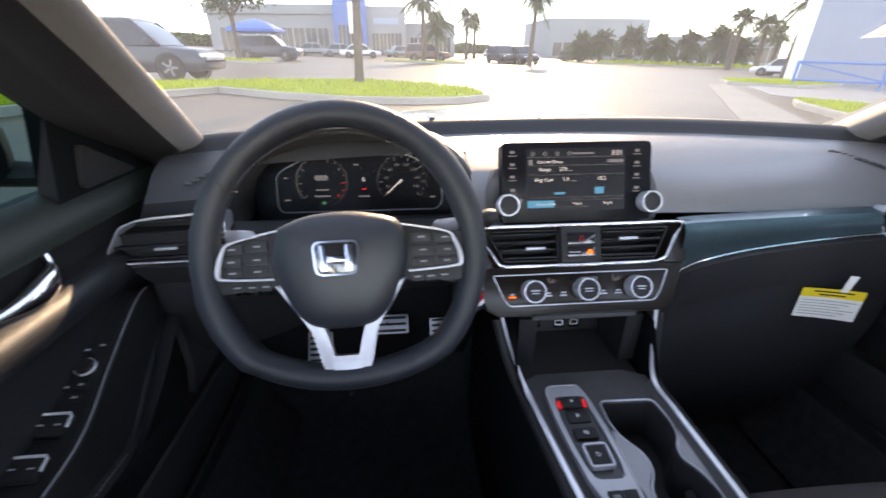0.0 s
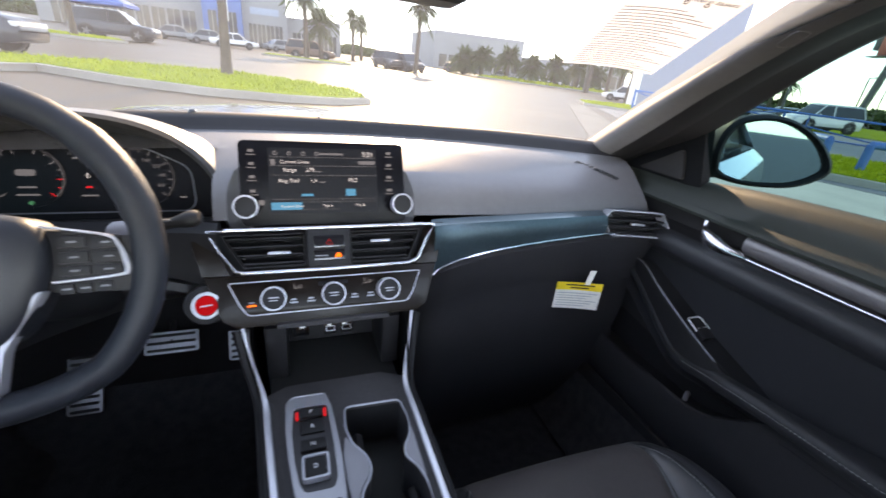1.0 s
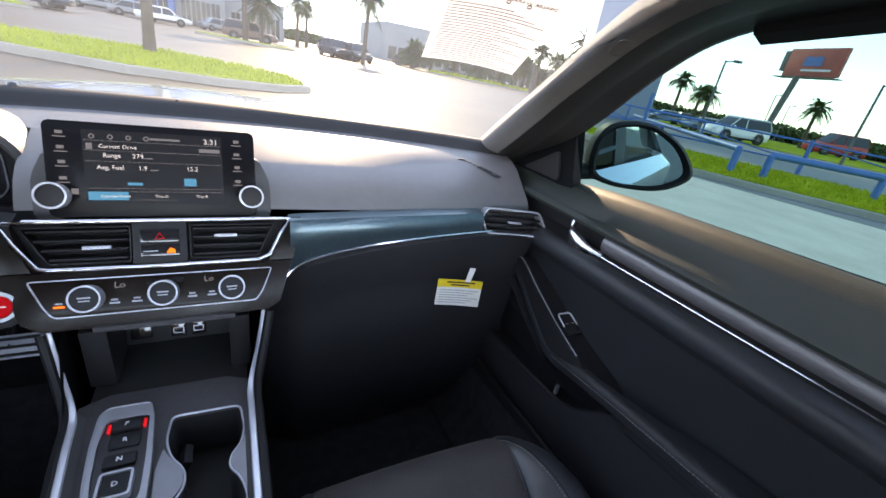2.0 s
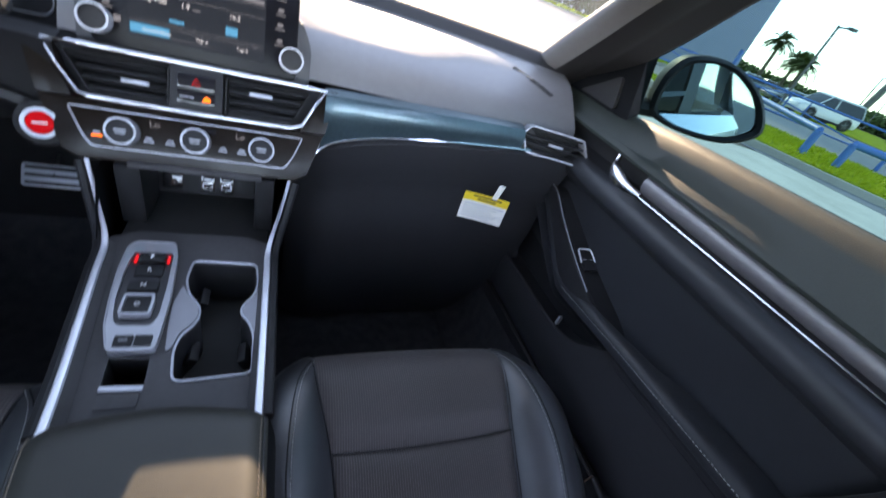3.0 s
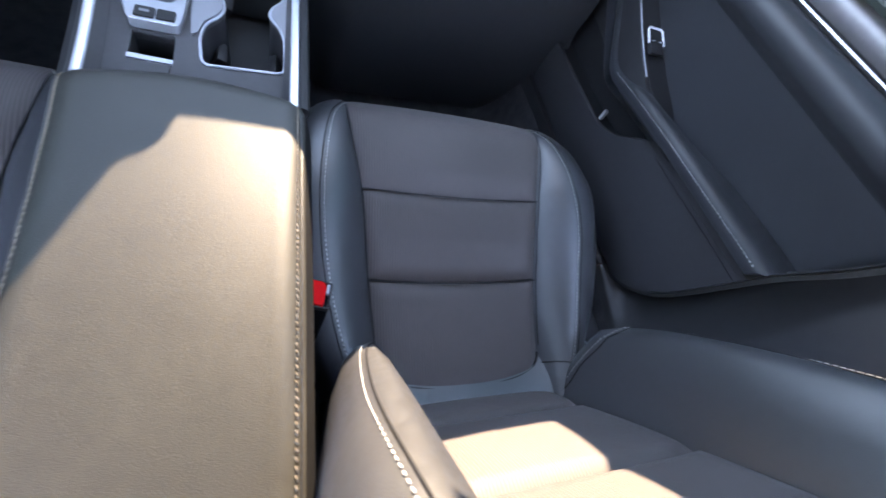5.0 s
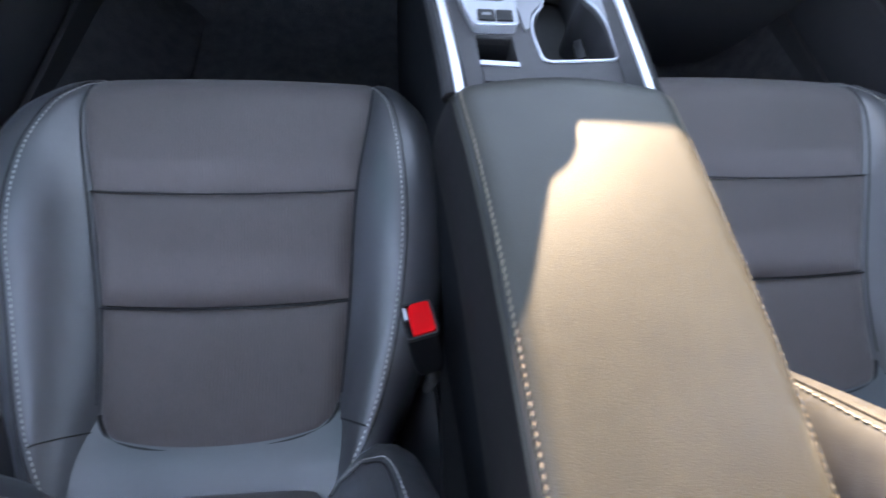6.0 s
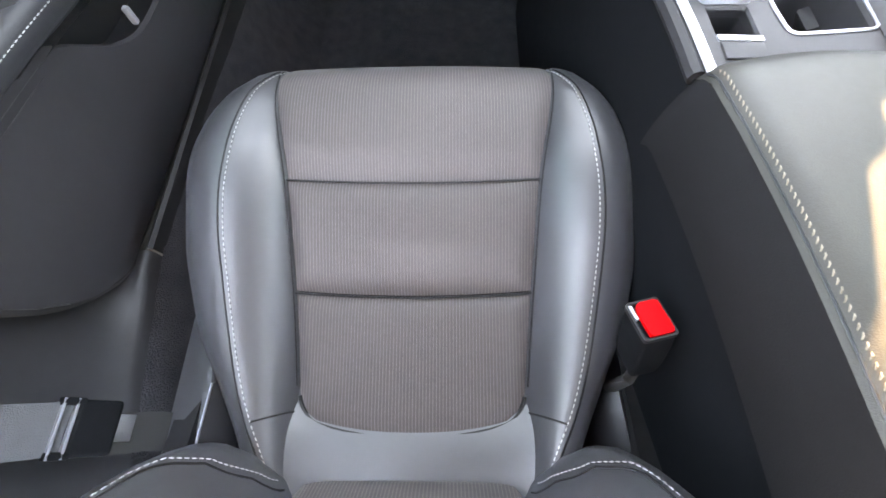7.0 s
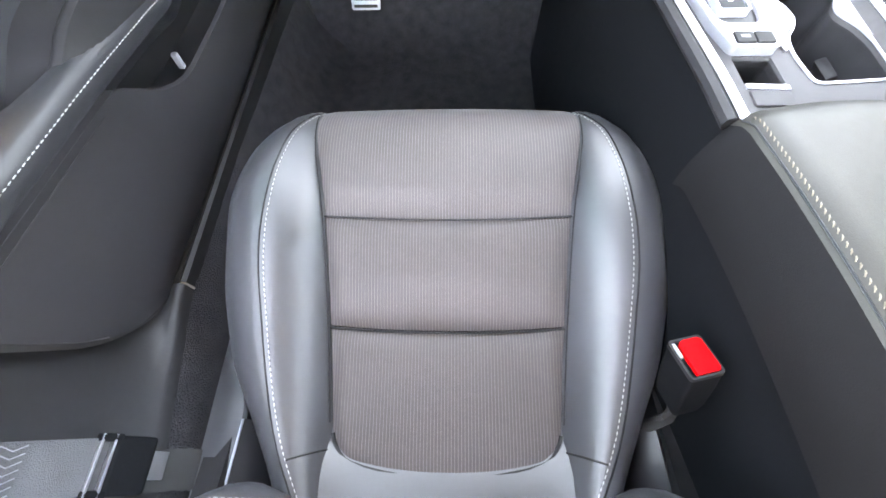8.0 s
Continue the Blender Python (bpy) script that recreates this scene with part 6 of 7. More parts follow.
# ---- belts, buckles, tags, pedals ----
def build_buckle(x, y, z, s):
    th = thing("belt_buckle", "black seat belt buckle with red release button", "belt buckle", (x, y, z - 0.12), group="belt buckles")
    M = Matrix.Translation((x, y, z)) @ Matrix.Rotation(0.20 * s, 4, "Z") @ Matrix.Rotation(-0.30, 4, "X") @ Matrix.Rotation(-0.08 * s, 4, "Y")
    rows = [[M @ Vector((x * k, y * k - 0.004 * q, -0.002 - q * 0.072)) for x, y in rounded([(-0.0150, -0.0190), (0.0150, -0.0190), (0.0150, 0.0190), (-0.0150, 0.0190)], 0.005)] for q, k in ((0.0, 1.0), (0.3, 1.02), (0.75, 0.98), (1.0, 0.86))]
    part("body", loft(rows, closed=True, caps=True), MATTE, th)
    part("release_button", prism(rounded([(-0.0085 * s, -0.0165), (0.0130 * s, -0.0165), (0.0130 * s, 0.0165), (-0.0060 * s, 0.0165), (-0.0085 * s, 0.008)][::s], 0.003), -0.006, 0.003, 0.0015, m=M), RED, th, "red release button")
    part("button_frame", ring(rounded([(-0.0152, -0.0192), (0.0152, -0.0192), (0.0152, 0.0192), (-0.0152, 0.0192)], 0.004), 0.002, -0.004, 0.0012, M), BLACK, th)
    part("slot", box((-0.0125 if s > 0 else 0.0095, 0.002, -0.004), (-0.0095 if s > 0 else 0.0125, 0.0165, 0.0012), 0.0008, m=M), SATIN, th)
    part("stem", tube(smooth_path([M @ Vector((0, 0, -0.07)), M @ Vector((0.0, -0.005, -0.13)), (x - 0.01 * s, y - 0.05, z - 0.25), (x - 0.03 * s, y - 0.06, 0.30)], 10), 0.007, n=8, flat=0.8), RUBBER, th)


build_buckle(-0.120, 0.116, 0.606, 1)
build_buckle(0.137, 0.128, 0.600, -1)

belt = thing("seat_belt", "grey seat belt webbing with black tongue at the sill", "seat belt", (-0.66, 0.03, 0.50))
bp_ = smooth_path([(-0.722, 0.006, 0.700), (-0.708, 0.014, 0.645), (-0.686, 0.020, 0.594), (-0.658, 0.025, 0.545)], 20)
rows = [[(p.x, p.y + d, p.z + 0.002 * math.cos(d * 60)) for d in (-0.0235, -0.012, 0.0, 0.012, 0.0235)] for p in bp_]
part("webbing", thicken(loft(rows), 0.0014), WEBBING, belt)
rows = [[(p.x + 0.0016, p.y + d, p.z + 0.0026) for d in (-0.021, -0.010, 0.0, 0.010, 0.021)] for p in bp_[10:14]]
part("sewn_patch", thicken(loft(rows), 0.0008), WEBBING, belt, "grey sewn patch")
for i in range(7):
    d = -0.018 + 0.006 * i
    part("sewn_thread", tube([(p.x + 0.0030, p.y + d + (0.002 if k % 2 else -0.002), p.z + 0.0040) for k, p in enumerate(bp_[10:14])], 0.0006, n=4), PLATE, belt)
TM = basis((-0.662, 0.025, 0.552), (0.45, 0.0, -0.89), (0.0, 1.0, 0.0))
part("tongue_body", box((0.010, -0.026, -0.007), (0.050, 0.026, 0.006), 0.005, 3, m=TM), MATTE, belt)
for x in (-0.003, 0.008):
    part("tongue_bar", box((x, -0.027, 0.000), (x + 0.0026, 0.027, 0.006), 0.0008, m=TM), PLATE, belt, "bright metal bar")
part("tongue_end", box((-0.004, 0.020, -0.004), (0.016, 0.0275, 0.006), 0.002, m=TM), MATTE, belt)
part("tongue_end", box((-0.004, -0.0275, -0.004), (0.016, -0.020, 0.006), 0.002, m=TM), MATTE, belt)
part("tongue_plate", box((0.048, -0.013, -0.001), (0.066, 0.013, 0.002), 0.001, m=TM), INSERT, belt)
part("anchor_strap", thicken(loft([[(-0.640, 0.020 + d, 0.508), (-0.626, 0.022 + d, 0.470), (-0.615, 0.020 + d, 0.42), (-0.60, 0.02 + d, 0.33)] for d in (-0.02, 0.0, 0.02)]), 0.0014), RUBBER, belt)

# warning tag that hangs on the passenger's knee panel
tag = thing("warning_tag", "yellow and white paper warning tag on a white strap", "paper tag", (0.55, 0.73, 0.74))
TG = basis((0.5495, 0.7345, 0.737), (0.094, -0.040, 0.005), (0.0, 0.0, 1.0))
def bend(bm):
    for v in bm.verts:
        v.co.z += 0.25 * v.co.x ** 2 * 10 * 0.4
    bm.transform(TG)
    return bm
def sheet(x0, x1, y0, y1, z):
    return bend(loft([[(x0 + (x1 - x0) * i / 8, y, z + dz) for i in range(9)] for y, dz in ((y0, 0), (y1, 0), (y1, 0.0007), (y0, 0.0007), (y0, 0))]))
part("card", sheet(-0.051, 0.051, -0.034, 0.014, 0.0), PAPER, tag, "white printed lower half")
part("heading", sheet(-0.051, 0.051, 0.0141, 0.034, 0.0), YELLOW, tag, "yellow heading strip")
for i in range(6):
    part("print_line", sheet(-0.045, 0.045 - 0.012 * (i % 3), 0.006 - 0.0065 * i, 0.0075 - 0.0065 * i, 0.0009), GREYPRINT, tag)
for x0, x1, y in ((-0.030, 0.034, 0.026), (-0.020, 0.022, 0.019)):
    part("print_line", sheet(x0, x1, y, y + 0.003, 0.0009), BLACK, tag)
part("strap", bend(loft([[(0.010 + 0.002 * j, 0.030 + 0.012 * j, 0.002 - 0.0005 * j), (0.022 + 0.0025 * j, 0.030 + 0.012 * j, 0.002 - 0.0005 * j)] for j in range(4)])), PAPER, tag, "white paper strap")

# pedals
for nm, x, y, z, w, h, lab in (("brake_pedal", -0.352, 1.060, 0.508, 0.115, 0.052, "metal brake pedal pad with black rubber ribs"), ("accelerator_pedal", -0.208, 1.090, 0.475, 0.050, 0.11, "metal accelerator pedal with black rubber ribs"), ("foot_rest", -0.548, 1.080, 0.430, 0.070, 0.19, "metal foot rest with black rubber ribs")):
    p = thing(nm, lab, "pedal", (x, y, z))
    M = basis((x, y, z), (1, 0, 0), (0, 0.55, 0.83))
    part("pad", prism(rounded([(-w / 2, -h / 2), (w / 2, -h / 2), (w / 2, h / 2), (-w / 2, h / 2)], 0.006), -0.006, 0.002, 0.002, m=M), SATIN, p)
    k = max(3, int(h / 0.015))
    for i in range(k):
        v = -h / 2 + (i + 0.5) * h / k
        part("rubber_rib", box((-w / 2 + 0.006, v - 0.0035, 0.0), (w / 2 - 0.006, v + 0.0035, 0.004), 0.001, 1, m=M), RUBBER, p)
    part("arm", tube([M @ Vector((0, 0, -0.004)), M @ Vector((0, 0.06, -0.02)), (x, y + 0.10, z + 0.20)], 0.008, n=8), BLACK, p)

# rear-view mirror on the windscreen
rv = thing("rear_view_mirror", "black framed inside mirror on the windscreen", "mirror", (0.0, 0.52, 1.28))
RM = basis((0.015, 0.50, 1.277), (1, 0.12, 0), (0, 0.12, 0.99))
part("housing", prism(rounded([(-0.115, -0.034), (0.110, -0.034), (0.120, 0.030), (-0.118, 0.030)], 0.018), -0.025, 0.0, 0.004, m=RM), BLACK, rv)
part("glass", prism(rounded([(-0.108, -0.028), (0.104, -0.028), (0.112, 0.025), (-0.110, 0.025)], 0.016), 0.0, 0.002, m=RM), MIRROR, rv, "mirror glass")
part("arm", tube([(0.0, 0.53, 1.285), (0.0, 0.56, 1.305), (0.0, 0.60, 1.315)], 0.012, n=8), BLACK, rv)

# printed sheet laid inside the windscreen
doc = thing("window_sticker", "large printed paper sheet fixed inside the windscreen", "paper sheet", (0.55, 0.75, 1.24))
SHEET = [Vector(p) for p in ((0.386, 0.728, 1.211), (0.542, 0.688, 1.207), (0.318, 0.505, 1.298), (0.455, 0.462, 1.296))]
def leaf(u, v):
    return SHEET[0].lerp(SHEET[1], u).lerp(SHEET[2].lerp(SHEET[3], u), v) + Vector((0, 0, 0.004 * math.sin(math.pi * u)))
part("sheet", sgrid(leaf, 10, 10), THINPAPER, doc)
for i in range(24):
    v = 0.05 + 0.030 * i
    part("print_line", thicken(loft([[leaf(u, w) + Vector((0, -0.0012, -0.0012)) for u in np.linspace(0.06, 0.94 - 0.11 * (i * 5 % 4), 8)] for w in (v, v + 0.006)]), 0.0002), SHEETINK, doc)
for u in (0.52, 0.70):
    part("print_ring", tube([leaf(u + 0.018 * math.cos(t), 0.815 + 0.014 * math.sin(t)) + Vector((0, -0.0012, -0.0012)) for t in np.linspace(0, 2 * math.pi, 15)[:-1]], 0.0007, n=4, closed=True), SHEETINK, doc)
UV = (SHEET[1] - SHEET[0]).normalized()
lettering("DEALER WARRANTY", 0.0085, basis(leaf(0.92, 0.86) + Vector((0, -0.002, -0.002)), -UV, SHEET[2] - SHEET[0]), SHEETINK, doc)

# outside mirrors
def build_mirror(s):
    th = thing("door_mirror", "dark grey outside mirror with blue-tinted glass", "car mirror", (s * 0.90, 0.78, 1.03), group="door mirrors")
    M = basis((s * 0.995, 0.727, 1.074), (1, -0.58 * s, 0), (0, 0.03, 1.0))
    out = [(-0.119, -0.056), (-0.126, -0.015), (-0.119, 0.034), (-0.087, 0.070), (-0.003, 0.080), (0.080, 0.044), (0.128, -0.014), (0.112, -0.046), (0.057, -0.072), (-0.033, -0.079), (-0.095, -0.070)]
    if s < 0:
        out = [(-x, y) for x, y in out][::-1]
    o = [(p.x, p.y) for p in smooth_path([(x, y, 0) for x, y in out + out[:1]], 48)[:-1]]
    rows = []
    for sc, z in ((0.84, 0.006), (0.92, 0.014), (1.0, 0.006), (1.02, -0.015), (0.98, -0.05), (0.80, -0.085), (0.4, -0.105), (0.05, -0.11)):
        rows.append([M @ Vector((x * sc, y * sc, z)) for x, y in o])
    part("housing", loft(rows, closed=True), BLACK, th, "dark grey housing")
    part("glass", prism([(x * 0.86 - 0.008 * s, y * 0.85) for x, y in o], -0.01, 0.008, m=M), MIRROR, th, "mirror glass")
    part("foot", tube(smooth_path([(s * 0.80, 0.80, 1.02), (s * 0.86, 0.81, 1.015), (s * 0.93, 0.80, 1.02)], 8), [0.030] * 9, n=10, flat=0.7), BLACK, th)


build_mirror(-1)
build_mirror(1)

# bonnet, wings and the outer door skins of the car
def bonnet(u, v):
    x, y = (u * 2 - 1), 1.24 + v * 0.98
    hw = 0.80 - 0.10 * v
    return (x * hw, y - 0.10 * x * x * (1 - v) - 0.20 * x * x * v, 1.022 - 0.02 * v - 0.10 * v**4 - 0.05 * x * x - 0.10 * abs(x) ** 6 + 0.012 * math.exp(-((abs(x) - 0.7) / 0.12) ** 2))
car = thing("car", "silver painted car with its bonnet before the windscreen", "car", (0, 1.7, 0.3))
part("bonnet", thicken(sgrid(bonnet, 30, 24), 0.01), BODYPAINT, car)
def half_width(y):
    return curve1([(-2.25, 0.72), (-2.0, 0.83), (-1.4, 0.91), (0.0, 0.925), (1.2, 0.915), (1.8, 0.88), (2.15, 0.78), (2.30, 0.66)], y)
def belt_z(y):
    return curve1([(-2.25, 0.90), (-1.9, 0.955), (-1.45, 0.985), (0.85, 0.985), (1.10, 0.93), (1.35, 0.885), (1.9, 0.86), (2.25, 0.78)], y)
ys_ = np.linspace(-2.25, 2.28, 48)
for s in (-1, 1):
    rows = []
    for y in ys_:
        w, z, k = half_width(y), belt_z(y), min(1.0, abs(y) / 1.9) ** 6
        rows.append([(s * (w - 0.105), y, z), (s * (w - 0.03), y, z - 0.055), (s * w, y, z - 0.17), (s * (w - 0.008), y, 0.60), (s * (w + 0.004), y, 0.50), (s * (w - 0.02), y, 0.36), (s * (w - 0.06), y, 0.24 + 0.05 * k)])
    part("outer_skin", loft(rows), BODYPAINT, car, "silver painted flank")
    part("quarter_panel", loft([[(s * x, y, z) for x, y, z in q] for q in (((0.660, -0.98, 1.318), (0.63, -1.00, 1.330), (0.585, -0.95, 1.335)), ((0.690, -1.16, 1.235), (0.655, -1.20, 1.245), (0.615, -1.16, 1.24)), ((0.735, -1.34, 1.12), (0.70, -1.38, 1.125), (0.64, -1.35, 1.10)), ((0.80, -1.56, 0.985), (0.76, -1.60, 0.990), (0.66, -1.52, 1.01)))]), BODYPAINT, car)
    for y in (1.42, -1.36):
        M = Matrix.Translation((s * (half_width(y) - 0.10), y, 0.325)) @ Matrix.Rotation(s * math.pi / 2, 4, "Y")
        wh = part("wheel", disc(0.325, -0.10, 0.105, M, n=32, bev=0.03), TYRE, car)
        part("rim", disc(0.225, 0.09, 0.108, M, n=28, bev=0.008), STEEL, wh)
        for k in range(7):
            part("rim_spoke", box((0.03, -0.022, 0.106), (0.215, 0.022, 0.118), 0.006, m=M @ Matrix.Rotation(2 * math.pi * k / 7, 4, "Z")), RIM, wh)
        part("wheel_arch", ring([(0.365 * math.cos(t), 0.365 * math.sin(t)) for t in np.linspace(0, 2 * math.pi, 33)[:-1]], 0.03, 0.085, 0.104, M), TYRE, car)
    part("headlight", box((s * 0.60 - 0.10, 2.10, 0.70), (s * 0.60 + 0.10, 2.235, 0.78), 0.03), LAMPGLASS, car)
    part("tail_light", box((s * 0.62 - 0.11, -2.235, 0.80), (s * 0.62 + 0.11, -2.15, 0.88), 0.03), RED, car)
def skin_roof(u, v):
    x, y = (u * 2 - 1), -0.93 + v * 1.38
    return (x * (0.625 - 0.045 * v), y + 0.03 * (1 - x * x) * v, 1.385 - 0.045 * (1 - 0.75 * v**3) * abs(x) ** 3 - 0.10 * max(0, (-y - 0.5) / 0.8) ** 2 - 0.012 * v**4)
part("roof", thicken(sgrid(skin_roof, 20, 24), 0.01), BODYPAINT, car, "silver painted roof")
part("boot_lid", thicken(sgrid(lambda u, v: ((u * 2 - 1) * (0.74 - 0.06 * v), -1.48 - 0.72 * v + 0.10 * (u * 2 - 1) ** 2 * v, 1.01 - 0.04 * v - 0.04 * v**4 - 0.03 * (u * 2 - 1) ** 4), 16, 10), 0.01), BODYPAINT, car)
for nm, yy, sg in (("front_bumper", 2.20, 1), ("rear_bumper", -2.16, -1)):
    rows = []
    for z, out in ((0.86 if sg > 0 else 0.93, 0.0), (0.78, 0.07), (0.62, 0.12), (0.48, 0.13), (0.34, 0.10), (0.25, 0.03)):
        rows.append([(x * 0.80, yy + sg * (out - 0.16 * abs(x) ** 2.5), z) for x in np.linspace(-1, 1, 19)])
    part(nm, loft(rows), BODYPAINT, car)
part("grille", box((-0.42, 2.24, 0.52), (0.42, 2.325, 0.70), 0.03), BLACK, car)
part("underbody", box((-0.70, -2.0, 0.20), (0.70, 2.05, 0.235), 0.01), BLACK, car)
part("cowl", box((-0.72, 1.12, 0.93), (0.72, 1.22, 0.985), 0.01), BLACK, car)


# ---- outdoors ----
ASPHALT = pbr("asphalt", (0.105, 0.074, 0.046), 0.52, var=0.3, vscale=0.35, bump=0.5, bscale=22, dist=0.02, spec=0.18)
CONCRETE = pbr("pale_concrete", (0.36, 0.33, 0.29), 0.8, var=0.15, vscale=0.8, bump=0.4, bscale=30, dist=0.01)
GRASS = pbr("grass", (0.17, 0.25, 0.008), 0.9, var=0.4, vscale=1.2, col2=(0.36, 0.42, 0.02), bump=0.9, bscale=25, dist=0.06, spec=0.1)
BLADE = pbr("grass_blades", (0.26, 0.33, 0.010), 0.8, var=0.3, vscale=3, col2=(0.50, 0.52, 0.03), spec=0.2)
LEAVES = pbr("leaves", (0.045, 0.075, 0.02), 0.7, var=0.4, vscale=2, col2=(0.09, 0.12, 0.03), spec=0.3)
BARK = pbr("bark", (0.10, 0.078, 0.058), 0.9, var=0.35, vscale=5, bump=0.8, bscale=18, dist=0.03)
STUCCO = pbr("pale_stucco", (0.27, 0.275, 0.28), 0.85, var=0.08, vscale=0.3)
BLUEWALL = pbr("blue_panel", (0.07, 0.15, 0.36), 0.5, var=0.1, vscale=0.4)
GREYWALL = pbr("pale_blue_wall", (0.24, 0.28, 0.36), 0.7, var=0.05, vscale=0.25)
BLUEPAINT = pbr("blue_rail_paint", (0.03, 0.15, 0.42), 0.4, var=0.12, vscale=3)
DARKGLASS = pbr("dark_window_glass", (0.03, 0.04, 0.05), 0.10, var=0.2, vscale=0.6, spec=0.4)
# the first paint is darkened to hold the SUVs' backlit shade
PAINTS = [pbr(f"{n}_car_paint", c, 0.34, metal=0.1, var=0.04, coat=0.12) for n, c in (("shaded_blue_grey", (0.035, 0.045, 0.062)), ("white", (0.72, 0.72, 0.72)), ("dark", (0.03, 0.03, 0.035)), ("grey", (0.22, 0.23, 0.24)), ("red", (0.45, 0.03, 0.03)), ("brown", (0.16, 0.10, 0.07)))]
CANVAS = pbr("blue_canvas", (0.05, 0.14, 0.42), 0.7, var=0.12, vscale=2)
POSTER = pbr("billboard_print", (0.50, 0.10, 0.07), 0.6, var=0.25, vscale=0.5)


def gz(x, y):
    """Height of the gently sloping lot."""
    return 0.0136 * y - 0.027 * x


def on(x, y, h=0.0):
    return Vector((x, y, gz(x, y) + h))


# the ground, finer near the car and reaching to the horizon
g = []
step = [-900, -300, -120, -60, -30, -15, -8, -4, 0, 4, 8, 15, 30, 60, 120, 300, 900]
for y in step:
    g.append([on(x, y, 0.0) for x in step])
tagged(part("ground", loft(g), ASPHALT), "sun-bleached brown-grey asphalt parking lot", "ground", kind="structure")


def slab(name, outline, h0, h1, mat, label, category, bev=0.0):
    bm = bmesh.new()
    lo, hi = [bm.verts.new(on(x, y, h0)) for x, y in outline], [bm.verts.new(on(x, y, h1)) for x, y in outline]
    top = bm.faces.new(hi)
    n = len(lo)
    for i in range(n):
        bm.faces.new((lo[i], lo[(i + 1) % n], hi[(i + 1) % n], hi[i]))
    if bev:
        bmesh.ops.bevel(bm, geom=list(top.edges), offset=bev, segments=2, affect="EDGES")
    bmesh.ops.triangulate(bm, faces=[f for f in bm.faces if len(f.verts) > 4])
    return tagged(part(name, bm, mat, smooth=False), label, category, kind="structure")


def inset(poly, d):
    n = len(poly)
    area = sum(poly[i][0] * poly[(i + 1) % n][1] - poly[(i + 1) % n][0] * poly[i][1] for i in range(n))
    sg = 1 if area > 0 else -1
    out = []
    for i in range(n):
        t = (Vector(poly[(i + 1) % n]) - Vector(poly[i - 1])).normalized()
        out.append((poly[i][0] - sg * t.y * d, poly[i][1] + sg * t.x * d))
    return out


def grass_blades(name, poly, count, h, near):
    """Short grass blades scattered over a plot, thinning with distance."""
    xs, ys = [p[0] for p in poly], [p[1] for p in poly]
    rnd = random.Random(5)
    bm = bmesh.new()
    def inside(x, y):
        c = False
        for (x0, y0), (x1, y1) in zip(poly, poly[1:] + poly[:1]):
            if (y0 > y) != (y1 > y) and x < (x1 - x0) * (y - y0) / (y1 - y0) + x0:
                c = not c
        return c
    made = 0
    while made < count:
        x, y = rnd.uniform(min(xs), max(xs)), rnd.uniform(min(ys), max(ys))
        if not inside(x, y):
            continue
        made += 1
        a, l, w = rnd.uniform(0, math.pi), h * rnd.uniform(0.5, 1.2), rnd.uniform(0.012, 0.03)
        p = on(x, y, near)
        dx, dy = math.cos(a) * w, math.sin(a) * w
        tip = p + Vector((rnd.uniform(-0.5, 0.5) * l, rnd.uniform(-0.5, 0.5) * l, l))
        bm.faces.new((bm.verts.new(p + Vector((dx, dy, 0))), bm.verts.new(p - Vector((dx, dy, 0))), bm.verts.new(tip)))
    tagged(part(name, bm, BLADE, smooth=False), "bright green mown grass", "grass", kind="stuff")


def island(poly, blades):
    slab("kerb", poly, -0.05, 0.15, CONCRETE, "pale concrete kerb round a planted island", "kerb", 0.03)
    inner = inset(poly, 0.16)
    slab("lawn", inner, 0.10, 0.17, GRASS, "bright green grass on a kerbed island", "lawn")
    grass_blades("grass", inner, blades, 0.09, 0.165)


left_island = [(1.95, 11.3), (1.2, 10.55), (0.0, 10.15), (-1.6, 10.1), (-3.3, 10.7), (-5.0, 11.75), (-5.75, 10.4), (-6.6, 7.6), (-7.6, 3.8), (-8.2, 0.0), (-14.5, 0.0), (-13.0, 5.5), (-8.5, 11.2), (-6.6, 13.2), (-4.8, 14.3), (-1.7, 15.4), (0.6, 14.4), (1.8, 13.0)]
island(left_island, 14000)
right_lawn = [(9.35, 6.1), (10.2, 4.8), (11.4, 3.2), (13.6, 0.0), (16.5, -4.5), (22.0, -2.0), (18.5, 3.0), (15.8, 6.4), (13.6, 9.2), (11.6, 12.4), (10.6, 11.2), (9.3, 8.4)]
island(right_lawn, 14000)
island([(16.0, 21.0), (18.0, 19.0), (23.0, 21.5), (22.0, 24.5), (17.5, 23.6)], 3000)
island([(-16.0, 30.0), (-9.6, 29.6), (-8.6, 31.0), (-10.0, 33.0), (-20.0, 33.5)], 2500)
island([(-2.0, 40.5), (4.5, 39.8), (5.5, 41.5), (-1.0, 42.3)], 800)
island([(27.0, 62.0), (62.0, 46.0), (64.0, 49.5), (29.0, 66.0)], 3000)
slab("gutter", [(6.6, 8.2), (8.0, 7.9), (16.0, 20.9), (14.6, 20.5)], -0.02, 0.012, pbr("worn_concrete", (0.20, 0.18, 0.155), 0.85, var=0.18, vscale=0.9, bump=0.4, bscale=30, dist=0.01), "pale concrete drainage strip across the asphalt", "gutter")
# paving coloured extra pale so it reads sunlit through the dark side glass
slab("pavement", [(3.6, 6.4), (9.2, 5.6), (13.3, -0.2), (16.2, -5.0), (5.0, -5.5), (2.6, 0.0)], -0.02, 0.010, pbr("sunlit_paving", (0.58, 0.55, 0.48), 0.9, spec=0.15, var=0.14, vscale=1.5, bump=0.5, bscale=40, dist=0.01), "pale paving beside the car, sunlight put into its colour", "pavement")
